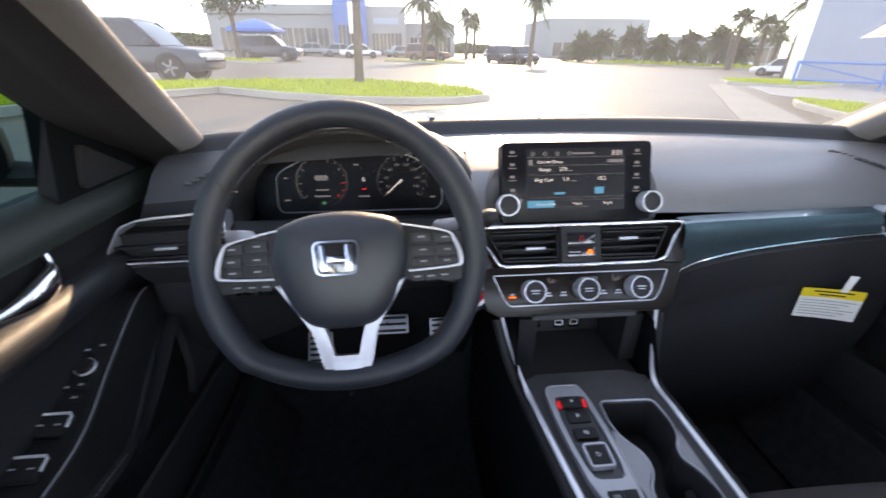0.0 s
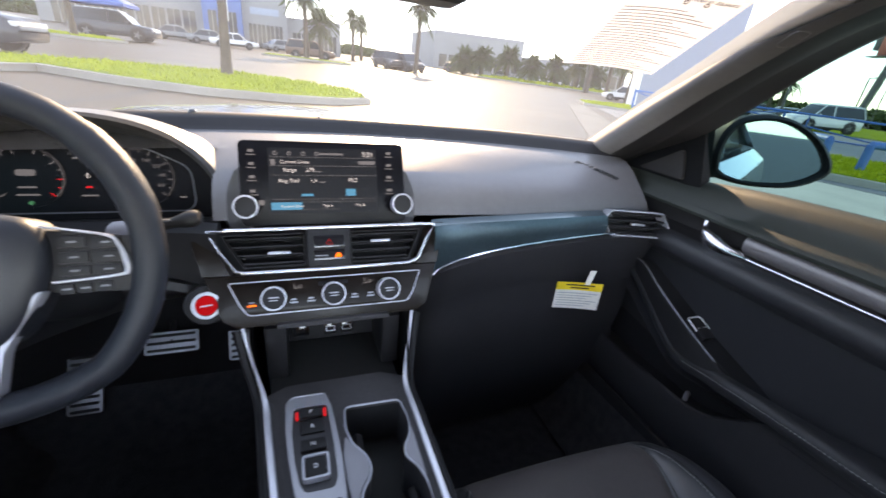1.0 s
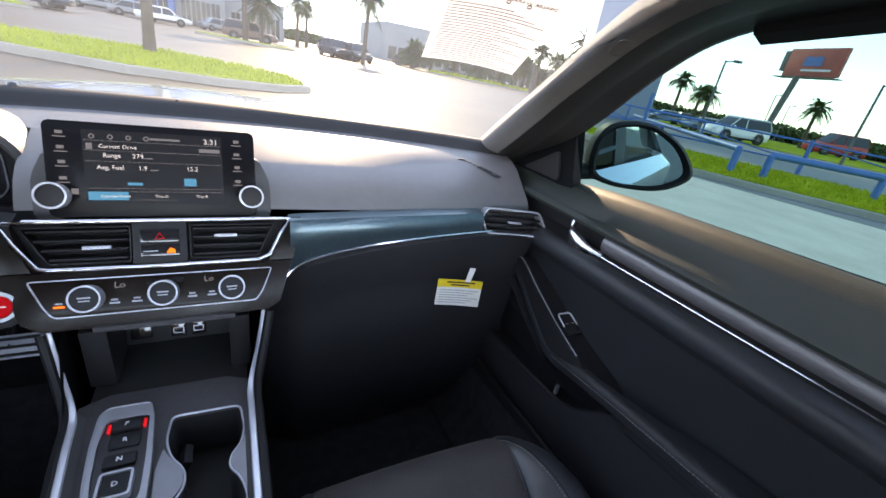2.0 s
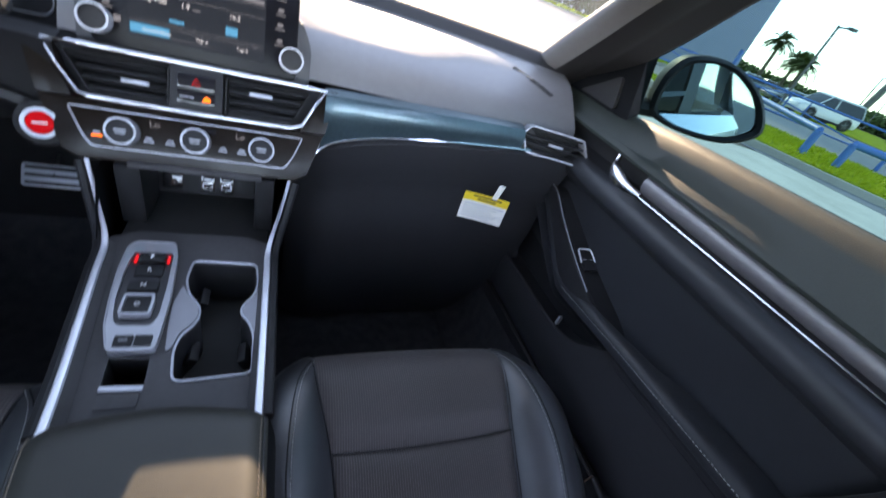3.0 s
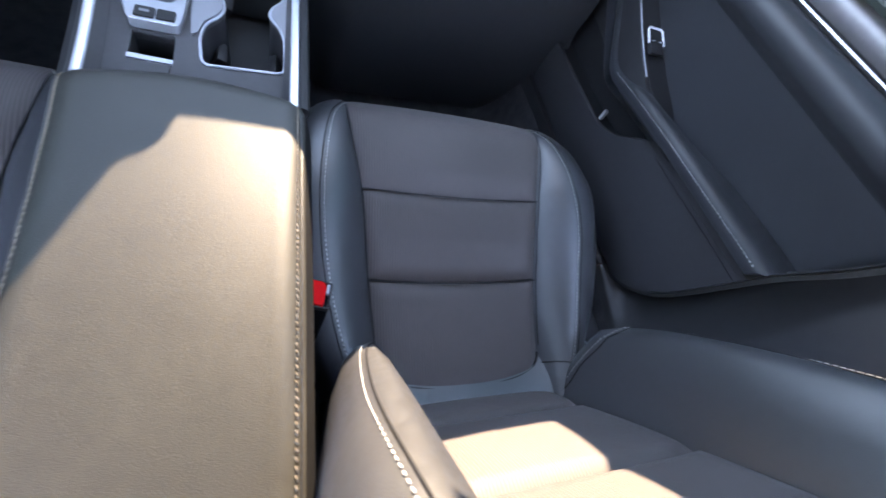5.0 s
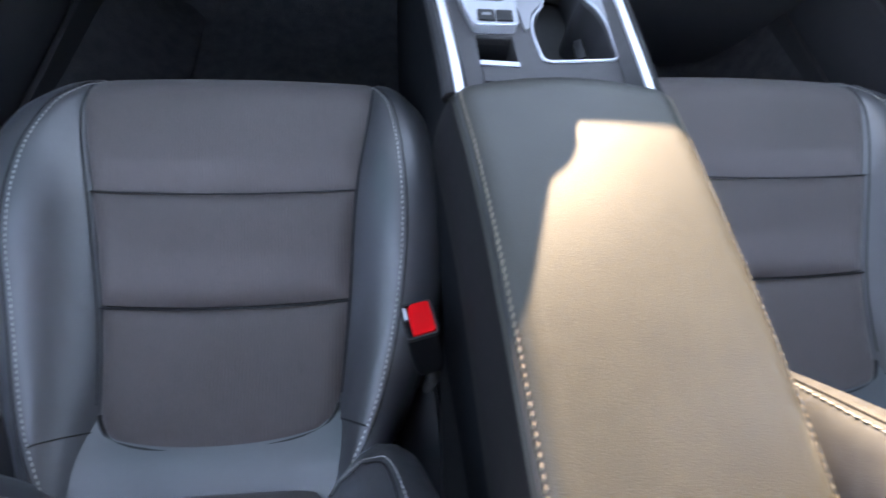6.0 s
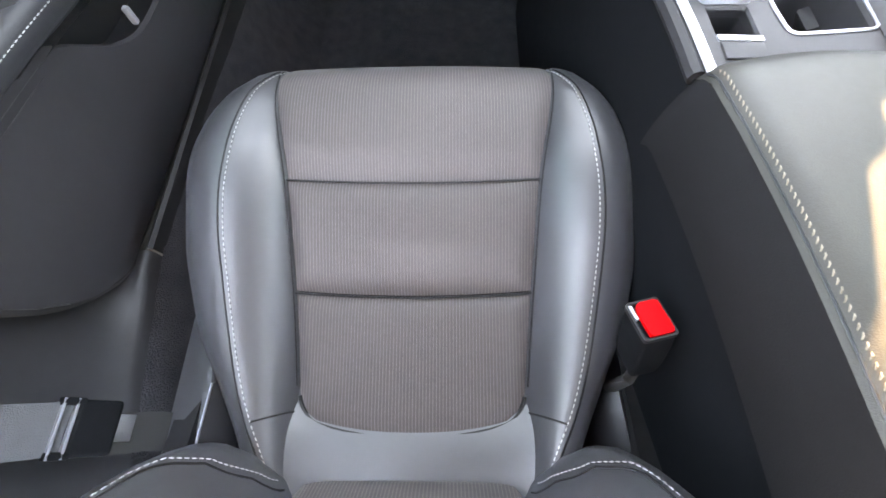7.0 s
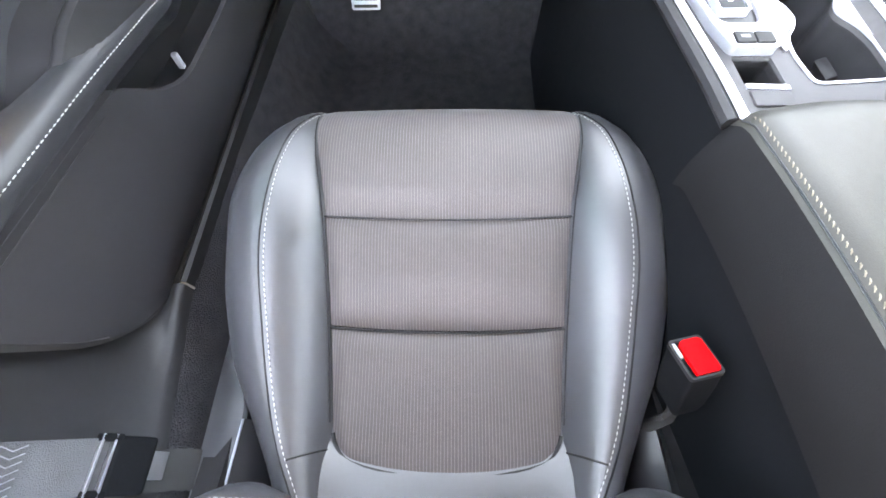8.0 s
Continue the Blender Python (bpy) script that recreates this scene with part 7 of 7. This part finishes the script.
# this gutter's blue-grey is the strip's shade put into the concrete colour
slab("gutter", [(9.33, 6.08), (10.18, 4.78), (11.38, 3.18), (13.58, -0.02), (16.48, -4.52), (15.0, -5.2), (12.3, -0.8), (10.5, 2.6), (9.7, 4.4), (9.1, 5.95)], -0.02, 0.016, pbr("shaded_gutter_concrete", (0.17, 0.18, 0.20), 0.85, var=0.16, vscale=0.8, bump=0.4, bscale=30, dist=0.01), "concrete gutter along the kerb of the lawn, its shade painted blue-grey", "gutter")
slab("road", [(13.2, 15.0), (24.0, -2.0), (40.0, -14.0), (60.0, -4.0), (34.0, 22.0), (20.0, 26.0)], -0.02, 0.014, pbr("street_asphalt", (0.22, 0.21, 0.20), 0.75, var=0.12, vscale=0.5, bump=0.4, bscale=20, dist=0.02), "grey street beyond the blue rails", "road")
slab("verge", [(35.0, 23.0), (62.0, -3.0), (110.0, 20.0), (60.0, 60.0)], -0.02, 0.03, GRASS, "grass verge beyond the street", "verge")


def vehicle(name, at, heading, paint, label, length=4.7, width=1.85, height=1.7, suv=True, group=""):
    """A parked car: body, cabin with windows, lamps and four wheels."""
    th = thing(name, label, "car", group=group)
    L, W, H = length / 2, width / 2, height
    wb, wr = length * 0.29, 0.20 * height + 0.02
    belt_z = H * 0.58
    # lower body: sections along the length
    secs = [(-L, 0.45, belt_z * 0.92, 0.80), (-L + 0.12, 0.30, belt_z * 1.0, 0.93), (-L * 0.6, 0.24, belt_z * 1.02, 1.0), (0, 0.24, belt_z, 1.0), (L * 0.42, 0.24, belt_z * 0.98, 1.0), (L * 0.55, 0.24, belt_z * 0.95, 0.99), (L * 0.88, 0.26, belt_z * 0.86, 0.93), (L - 0.05, 0.32, belt_z * 0.74, 0.84), (L, 0.42, belt_z * 0.62, 0.76)]
    rows = []
    for x, z0, z1, k in secs:
        w = W * k
        rows.append([(x, -w * 0.90, z0), (x, -w, z0 + 0.15), (x, -w, (z0 + z1) / 2), (x, -w * 0.95, z1 - 0.05), (x, -w * 0.85, z1), (x, w * 0.85, z1), (x, w * 0.95, z1 - 0.05), (x, w, (z0 + z1) / 2), (x, w, z0 + 0.15), (x, w * 0.90, z0)])
    part("body", loft(rows, closed=True, caps=True), paint, th, sharp=45)
    r0, r1 = (-L + 0.10, -L + 0.45) if suv else (-L * 0.72, -L * 0.40)
    f0, f1 = L * 0.50, L * 0.18
    def cab(k, xr, xf, z):
        w = W * k
        return [(xr, -w, z), (xf, -w, z), (xf + 0.05, 0, z), (xf, w, z), (xr, w, z), (xr - 0.04, 0, z)]
    part("glasshouse", loft([cab(0.90, r0, f0, belt_z - 0.02), cab(0.80, (r0 + r1) / 2, (f0 + f1) / 2, belt_z + 0.55 * (H - belt_z)), cab(0.74, r1 - 0.05, f1 + 0.05, H - 0.10)], closed=True), DARKGLASS, th, sharp=30)
    part("roof", loft([cab(0.755, r1 - 0.07, f1 + 0.08, H - 0.12), cab(0.74, r1 - 0.02, f1, H - 0.04), cab(0.55, r1 + 0.15, f1 - 0.15, H)], closed=True, caps=True), paint, th)
    for s in (-1, 1):
        for xa, xb in ((r0, r1 - 0.05), (f0, f1 + 0.05), (-0.05 * L, -0.05 * L)):
            part("window_post", tube([(xa, s * W * 0.905, belt_z - 0.02), (xb, s * W * 0.745, H - 0.08)], 0.045, n=6), paint, th)
        part("headlight", box((L - 0.30, s * W * 0.70 - 0.14, belt_z * 0.64), (L - 0.03, s * W * 0.70 + 0.14, belt_z * 0.76), 0.03), LAMPGLASS, th)
        part("door_mirror", box((f0 - 0.35, s * W * 1.05 - 0.07, belt_z), (f0 - 0.22, s * W * 1.05 + 0.07, belt_z + 0.13), 0.03), paint, th)
        part("lower_cladding", box((-wb + wr + 0.08, s * W * 0.985 - 0.03, 0.24), (wb - wr - 0.08, s * W * 0.985 + 0.03, 0.40), 0.02), TYRE, th)
        for x in (-wb, wb):
            M = Matrix.Translation((x, s * (W - 0.10), wr)) @ Matrix.Rotation(math.pi / 2, 4, "X")
            wh = part("wheel", disc(wr, -0.11, 0.11, M, n=24, bev=0.03), TYRE, th)
            MM = M if s < 0 else Matrix.Translation((x, s * (W - 0.10), wr)) @ Matrix.Rotation(-math.pi / 2, 4, "X")
            part("rim", disc(wr * 0.66, 0.09, 0.115, MM, n=20, bev=0.01), TYRE, wh)
            for k in range(5):
                a = 2 * math.pi * k / 5
                part("rim_spoke", box((0.03, -0.035, 0.112), (wr * 0.64, 0.035, 0.125), 0.01, m=MM @ Matrix.Rotation(a, 4, "Z")), RIM, wh)
            part("wheel_arch", ring([(wr * 1.18 * math.cos(t), wr * 1.18 * math.sin(t)) for t in np.linspace(0, 2 * math.pi, 25)[:-1]], 0.05, 0.09, 0.112, MM), TYRE, th)
    th.matrix_basis = Matrix.Translation(on(*at)) @ Matrix.Rotation(radians(heading), 4, "Z")
    return th


def park(src, x, y, heading):
    return copy_thing(src, Matrix.Translation(on(x, y)) @ Matrix.Rotation(radians(heading), 4, "Z"))


vehicle("parked_suv", (-8.75, 15.3), 0, PAINTS[0], "blue-grey sport utility vehicle parked beyond the grass", 4.9, 1.92, 1.75)
vehicle("parked_suv", (-10.6, 36.5), -2, PAINTS[0], "blue-grey sport utility vehicle beside the tree island", 4.8, 1.9, 1.75)
carA = vehicle("parked_car", (-7.6, 55.0), 8, PAINTS[3], "grey saloon parked before the showroom", 4.6, 1.8, 1.42, False, "parked cars")
carB = vehicle("parked_car", (-5.0, 52.0), 4, PAINTS[1], "white saloon parked before the showroom", 4.6, 1.8, 1.42, False, "parked cars")
carC = vehicle("parked_car", (12.0, 46.0), -80, PAINTS[2], "dark pick-up sized car parked in a row", 5.0, 1.9, 1.75, True, "parked cars")
carD = vehicle("parked_car", (2.2, 45.5), -5, PAINTS[5], "brown car parked beside the palms", 4.6, 1.85, 1.65, True, "parked cars")
vehicle("parked_car", (-4.6, 1.6), 95, pbr("teal_car_paint", (0.025, 0.10, 0.11), 0.3, metal=0.1, var=0.04, coat=0.4), "teal saloon parked beside the car", 4.6, 1.8, 1.42, False, "parked cars")
vehicle("white_van", (38.5, 21.5), 160, PAINTS[1], "white van parked across the street", 5.4, 2.0, 2.0, True)
vehicle("red_truck", (64.0, 24.0), 150, PAINTS[4], "red truck beyond the grass verge", 6.2, 2.3, 2.6, True)
for x, y, h in ((-11.0, 56.5, 6), (-0.5, 62.0, 30), (4.0, 78.0, 80)):
    park(carA, x, y, h)
for x, y, h in ((2.0, 70.0, 70), (18.0, 95.0, 95), (41.0, 64.0, -30), (47.5, 61.0, -30), (60.0, 55.5, -30), (52.0, 30.0, 140), (30.0, 33.0, 120)):
    park(carB, x, y, h)
for x, y, h in ((12.6, 52.0, -80), (13.3, 58.0, -80), (14.2, 65.0, -80), (15.2, 72.0, -80), (16.4, 80.0, -80), (10.2, 47.5, -80)):
    park(carC, x, y, h)
for x, y, h in ((34.5, 67.5, -30), (54.0, 58.0, -30), (66.0, 52.0, -30), (46.0, 34.0, 140), (42.0, 26.5, 150), (57.0, 33.0, 150)):
    park(carA, x, y, h)
for x, y, h in ((27.5, 72.0, -30), (72.0, 48.5, -30), (49.0, 27.0, 150)):
    park(carD, x, y, h)


def palm(at, h, r, seed, fronds=72, bushy=False, lean=0.0):
    """A fan palm: ringed trunk and a crown of drooping fronds built of narrow leaflets."""
    rnd = random.Random(seed)
    th = thing("palm_tree", "tall palm with a ragged crown of grey-green fronds" if not bushy else "short bushy palm in a hedge row", "palm tree", group="palms")
    path = [(lean * (i / 10) ** 1.5, 0, h * i / 10) for i in range(11)]
    part("trunk", tube(path, [r * (1.35 - 0.5 * i / 10) * (1 + 0.06 * (i % 2)) for i in range(11)], n=9), BARK, th)
    bm = bmesh.new()
    top = Vector(path[-1])
    for k in range(fronds):
        a, el = rnd.uniform(0, 2 * math.pi), rnd.uniform(-0.9, 1.3)
        L = (1.7 if not bushy else 2.3) * rnd.uniform(0.7, 1.15)
        d = Vector((math.cos(a) * math.cos(el), math.sin(a) * math.cos(el), math.sin(el)))
        side = d.cross(Vector((0, 0, 1))).normalized()
        prev = None
        for i in range(7):
            t = i / 6
            p = top + d * L * t + Vector((0, 0, -0.75 * L * t * t * math.cos(el)))
            if i > 1:
                for s in (-1, 1):
                    for q in (0.0, 0.5):
                        b = prev.lerp(p, q)
                        w = L * 0.34 * math.sin(math.pi * min(1, 0.25 + 0.75 * t)) * rnd.uniform(0.7, 1.1)
                        tip = b + side * s * w + d * 0.22 * L - Vector((0, 0, 0.14 * L * rnd.uniform(0.4, 1.4)))
                        bm.faces.new((bm.verts.new(b), bm.verts.new(b + d * 0.11 * L), bm.verts.new(tip)))
            prev = p
    part("crown", bm, LEAVES, th, smooth=False)
    th.matrix_basis = Matrix.Translation(on(*at))
    return th


def tree(at, h, spread, trunk_r, seed, crown_z, leaves=6000, lean=(0, 0)):
    """A broad-leaved tree: tapering forked trunk, limbs, and a crown of many small leaves in uneven clumps."""
    rnd = random.Random(seed)
    th = thing("tree", "young street tree with slim grey trunk and open crown", "tree", group="street trees")
    bm = tube([(lean[0] * t, lean[1] * t, crown_z * t) for t in (0, 0.05, 0.3, 0.6, 1.0)], [trunk_r * 1.5, trunk_r * 1.15, trunk_r, trunk_r * 0.9, trunk_r * 0.75], n=10)
    fork = Vector((lean[0], lean[1], crown_z))
    ends = []
    for k in range(7):
        a = 2 * math.pi * k / 7 + rnd.uniform(-0.3, 0.3)
        e = fork + Vector((math.cos(a) * spread * rnd.uniform(0.4, 0.75), math.sin(a) * spread * rnd.uniform(0.4, 0.75), (h - crown_z) * rnd.uniform(0.4, 0.9)))
        tube([fork - Vector((0, 0, 0.15)), fork.lerp(e, 0.4) + Vector((0, 0, 0.12)), e], [trunk_r * 0.55, trunk_r * 0.32, trunk_r * 0.10], n=6, bm=bm)
        ends += [e, fork.lerp(e, 0.65), e + Vector((rnd.uniform(-0.6, 0.6), rnd.uniform(-0.6, 0.6), rnd.uniform(-0.2, 0.6)))]
    part("trunk", bm, BARK, th)
    lm = bmesh.new()
    for i in range(leaves):
        c = rnd.choice(ends)
        p = c + Vector((rnd.gauss(0, 0.27), rnd.gauss(0, 0.27), rnd.gauss(0, 0.2))) * spread * 0.5
        s = rnd.uniform(0.08, 0.18)
        u, v = Vector((rnd.gauss(0, 1), rnd.gauss(0, 1), rnd.gauss(0, 1))).normalized(), Vector((rnd.gauss(0, 1), rnd.gauss(0, 1), rnd.gauss(0, 1))).normalized()
        lm.faces.new((lm.verts.new(p - u * s), lm.verts.new(p + v * s * 0.6), lm.verts.new(p + u * s), lm.verts.new(p - v * s * 0.6)))
    part("crown", lm, LEAVES, th, smooth=False)
    th.matrix_basis = Matrix.Translation(on(*at, 0.14))
    return th


tree((-1.64, 13.8), 6.0, 2.6, 0.13, 3, 2.7, lean=(0.10, 0))
tree((-11.0, 30.8), 5.9, 3.9, 0.15, 8, 2.6, leaves=9000)
palm((1.6, 41.0), 5.0, 0.17, 1)
palm((3.0, 44.0), 3.2, 0.15, 2)
palm((11.6, 41.6), 5.6, 0.17, 4, lean=0.3)
palm((9.0, 66.0), 5.4, 0.2, 14)
palm((10.8, 70.0), 5.0, 0.2, 15)
palm((37.0, 48.5), 5.2, 0.24, 5, lean=0.4)
palm((39.5, 47.5), 4.6, 0.24, 6)
palm((27.8, 30.4), 5.2, 0.30, 7, lean=0.3)
palm((48.0, 55.0), 4.2, 0.24, 9)
for i, (x, y) in enumerate(((26.5, 66.5), (29.0, 65.0), (33.0, 64.0), (36.0, 61.5), (39.5, 60.0), (42.5, 58.5), (45.0, 57.5))):
    palm((x, y), 2.5 + 0.5 * (i % 3), 0.26, 20 + i, fronds=120, bushy=True)
for i, (x, y) in enumerate(((62.0, 40.0), (66.0, 44.0), (70.0, 30.0), (58.0, 42.0))):
    palm((x, y), 4.6 + 0.4 * i, 0.2, 40 + i)


def hedge(name, pts, w, h, seed, label, mat=None):
    rnd = random.Random(seed)
    bm = bmesh.new()
    for (x0, y0), (x1, y1) in zip(pts, pts[1:]):
        n = int(math.hypot(x1 - x0, y1 - y0) * 90 * max(0.4, h))
        for i in range(n):
            t = rnd.random()
            lump = 0.55 + 0.45 * noise.noise(Vector((x0 + (x1 - x0) * t, y0 + (y1 - y0) * t, seed)) * 0.35)
            p = on(x0 + (x1 - x0) * t + rnd.gauss(0, w / 2), y0 + (y1 - y0) * t + rnd.gauss(0, w / 2), h * lump * rnd.random() ** 0.6)
            s = rnd.uniform(0.10, 0.22) * (1 + h * 0.25)
            u, v = Vector((rnd.gauss(0, 1), rnd.gauss(0, 1), rnd.gauss(0, 1))).normalized(), Vector((rnd.gauss(0, 1), rnd.gauss(0, 1), rnd.gauss(0, 1))).normalized()
            bm.faces.new((bm.verts.new(p - u * s), bm.verts.new(p + v * s), bm.verts.new(p + u * s), bm.verts.new(p - v * s)))
    tagged(part(name, bm, mat or LEAVES, smooth=False), label, "hedge", kind="stuff")


hedge("hedge", [(28.5, 63.5), (62.0, 47.5)], 0.8, 0.7, 3, "low clipped yellow-green hedge along the lot", BLADE)
hedge("far_trees", [(-60, 120), (-20, 135), (12, 150), (30, 170)], 4.0, 4.5, 5, "hazy far row of trees")
hedge("far_trees", [(70, 62), (110, 40), (140, 10), (150, -30)], 5.0, 4.0, 6, "far row of low trees across the street")


def showroom():
    """A long pale showroom with glazed bays, a blue entrance tower and a lower wing."""
    th = thing("showroom", "long pale showroom with a blue entrance tower", "building", on(-12, 76))
    def block(name, x0, x1, y0, y1, h, mat, lab=""):
        z = min(gz(x0, y0), gz(x1, y0)) - 0.3
        return part(name, box((x0, y0, z), (x1, y1, z + h), 0.06), mat, th, lab)
    w = block("wall", -30.5, -11.0, 76.0, 95.0, 7.3, STUCCO)
    block("fascia", -30.8, -10.9, 75.6, 75.98, 1.3, STUCCO).location.z += 5.9
    t = block("entrance_tower", -11.0, -5.9, 74.6, 90.0, 8.2, BLUEWALL, "blue entrance tower")
    w2 = block("wing", -5.9, 0.3, 75.6, 92.0, 7.4, STUCCO)
    w3 = block("wing", 0.3, 8.6, 78.0, 92.0, 5.4, STUCCO)
    def windows(parent, x0, x1, y, z0, z1, n):
        for i in range(n):
            a, b = x0 + (x1 - x0) * (i + 0.08) / n, x0 + (x1 - x0) * (i + 0.92) / n
            pane = part("window", box((a, y - 0.06, z0), (b, y - 0.01, z1)), DARKGLASS, parent)
            part("window_frame", box(((a + b) / 2 - 0.05, y - 0.1, z0), ((a + b) / 2 + 0.05, y - 0.061, z1)), STUCCO, pane)
    windows(w, -29.0, -12.0, 76.0, 1.3, 5.0, 9)
    windows(t, -10.4, -6.5, 74.6, 1.2, 5.4, 3)
    windows(w2, -5.2, -0.3, 75.6, 1.1, 4.3, 4)
    windows(w3, 1.0, 8.0, 78.0, 1.1, 3.8, 5)
    part("sign_panel", box((-4.8, 75.5, 5.6), (-0.8, 75.59, 6.5)), pbr("sign_blue_grey", (0.30, 0.36, 0.45), 0.6), th, "pale blue sign panel")
    part("banner", box((-8.6, 74.3, 4.2), (-7.6, 74.4, 8.6), 0.02), WHITE, th, "white banner")


showroom()
far = thing("far_building", "large hazy pale building in the distance", "building", on(55, 118))
part("wall", box((36, 112, -2.0), (62, 135, 9.4), 0.1), STUCCO, far)
part("wing", box((62, 108, -2.5), (96, 128, 5.4), 0.1), STUCCO, far)
for i in range(12):
    part("window", box((63.5 + 2.7 * i, 107.9, -0.6), (65.6 + 2.7 * i, 107.99, 2.8)), DARKGLASS, far)
for i in range(9):
    part("window", box((37.5 + 2.7 * i, 111.9, 1.0), (39.6 + 2.7 * i, 111.99, 4.0)), DARKGLASS, far)

# tall pale blue wall by the street corner
bw = thing("sign_wall", "tall plain pale blue wall standing beside the street", "wall", on(26, 24))
m = Matrix.Translation(on(25.9, 23.2, -0.2)) @ Matrix.Rotation(radians(-22), 4, "Z")
part("wall", box((-3.2, 0.0, 0.0), (2.6, 1.2, 13.0), 0.05, m=m), GREYWALL, bw)
part("edge", box((-3.4, -0.05, 0.0), (-3.2, 1.25, 13.0), 0.02, m=m), WHITE, bw, "white edge")


def rails():
    """Blue steel pipe barrier with posts and braces along the lawn."""
    th = thing("pipe_barrier", "blue painted steel pipe barrier along the grass", "barrier", on(11.1, 5.8))
    def seg(pts, h, r, name="rail"):
        part(name, tube([on(x, y, h) for x, y in pts], r, n=10), BLUEPAINT, th)
    a, b, c, d = (19.5, 16.2), (11.15, 5.95), (14.4, 4.15), (20.5, -0.4)
    seg([a, (15.5, 11.4), b], 0.72, 0.075)
    seg([(11.9, 5.55), c, d], 0.72, 0.085)
    for p in (b, (11.9, 5.55), c, (17.4, 1.95), d, (15.5, 11.4)):
        part("post", tube([on(*p, 0.05), on(*p, 0.72)], 0.085, n=10), BLUEPAINT, th)
    for p, h in (((14.6, 11.6), 1.75), ((18.0, 7.4), 1.25), ((22.0, 3.0), 1.25)):
        part("post", tube([on(*p, 0.05), on(*p, h)], 0.07, n=8), BLUEPAINT, th)
    seg([(14.6, 11.6), (18.0, 7.4), (22.0, 3.0), (27.0, -2.0)], 1.15, 0.035)
    seg([(14.6, 11.6), (18.0, 7.4), (22.0, 3.0), (27.0, -2.0)], 0.45, 0.03)
    for p, q in (((14.6, 11.6), (18.0, 7.4)), ((18.0, 7.4), (22.0, 3.0))):
        part("brace", tube([on(*p, 1.1), on(*q, 0.45)], 0.025, n=6), BLUEPAINT, th)
        part("brace", tube([on((p[0] + q[0]) / 2, (p[1] + q[1]) / 2, 0.4), on((p[0] + q[0]) / 2, (p[1] + q[1]) / 2, 1.15)], 0.025, n=6), BLUEPAINT, th)
    # rails in front of the tall wall
    seg([(18.6, 20.0), (22.0, 18.8), (27.0, 17.0)], 1.15, 0.05)
    seg([(18.6, 20.0), (22.0, 18.8), (27.0, 17.0)], 0.35, 0.05)
    for p in ((18.6, 20.0), (22.0, 18.8), (27.0, 17.0)):
        part("post", tube([on(*p, 0.0), on(*p, 1.2)], 0.06, n=8), BLUEPAINT, th)
    part("brace", tube([on(18.6, 20.0, 1.1), on(22.0, 18.8, 0.4)], 0.035, n=6), BLUEPAINT, th)
    part("brace", tube([on(22.0, 18.8, 0.4), on(27.0, 17.0, 1.1)], 0.035, n=6), BLUEPAINT, th)


rails()

bb = thing("billboard", "red and brown billboard on a tall steel post", "billboard", on(55, 26))
m = Matrix.Translation((54.6, 25.8, 6.1)) @ Matrix.Rotation(radians(-108), 4, "Z")
part("post", tube([on(53.3, 26.9, 0), (53.9, 26.3, 6.0)], 0.32, n=12), STEEL, bb)
part("panel", box((-2.9, -0.15, 0.0), (3.3, 0.15, 2.7), 0.03, m=m), POSTER, bb, "red printed panel")
part("print_field", box((-0.9, -0.18, 1.0), (1.2, -0.151, 1.9), m=m), BLUEWALL, bb, "blue printed field")
part("print_bar", box((-0.9, -0.18, 0.5), (2.4, -0.151, 0.7), m=m), WHITE, bb)
part("rear_panel", box((-3.6, -0.1, 0.5), (-2.95, 0.9, 2.5), 0.02, m=m), STEEL, bb)
part("catwalk", box((-3.4, -0.7, -0.18), (3.4, 0.5, -0.08), m=m), STEEL, bb)

for az, dist, h, lab in ((57.4, 40.0, 5.5, ""), (63.0, 75.0, 6.0, ""), (64.5, 95.0, 6.0, ""), (37.0, 70.0, 7.5, ""), (70.5, 42.0, 5.5, "")):
    x, y = dist * math.sin(radians(az)), dist * math.cos(radians(az))
    p = thing("lamp_post", "slim steel lamp post beside the lot", "lamp post", on(x, y), group="lamp posts")
    part("pole", tube([on(x, y, 0), on(x, y, h)], [0.11, 0.07], n=8), STEEL, p)
    part("arm", tube([on(x, y, h - 0.1), on(x + 0.9, y - 0.3, h + 0.1)], 0.05, n=6), STEEL, p)
    part("lamp_head", box(on(x + 0.7, y - 0.5, h), on(x + 1.3, y - 0.1, h + 0.18), 0.04), STEEL, p)

tent = thing("canopy_tent", "bright blue pop-up canopy tent before the showroom", "tent", on(-17, 56))
c = on(-17.2, 56, 0)
part("roof", loft([[c + Vector((2.6 * k * sx, 2.6 * k * sy, z)) for sx, sy in ((-1, -1), (1, -1), (1, 1), (-1, 1))] for k, z in ((1.0, 2.3), (1.0, 2.6), (0.5, 3.3), (0.02, 3.7))], closed=True), CANVAS, tent)
for sx in (-1, 1):
    for sy in (-1, 1):
        part("leg", tube([c + Vector((2.5 * sx, 2.5 * sy, 0)), c + Vector((2.5 * sx, 2.5 * sy, 2.4))], 0.04, n=6), STEEL, tent)
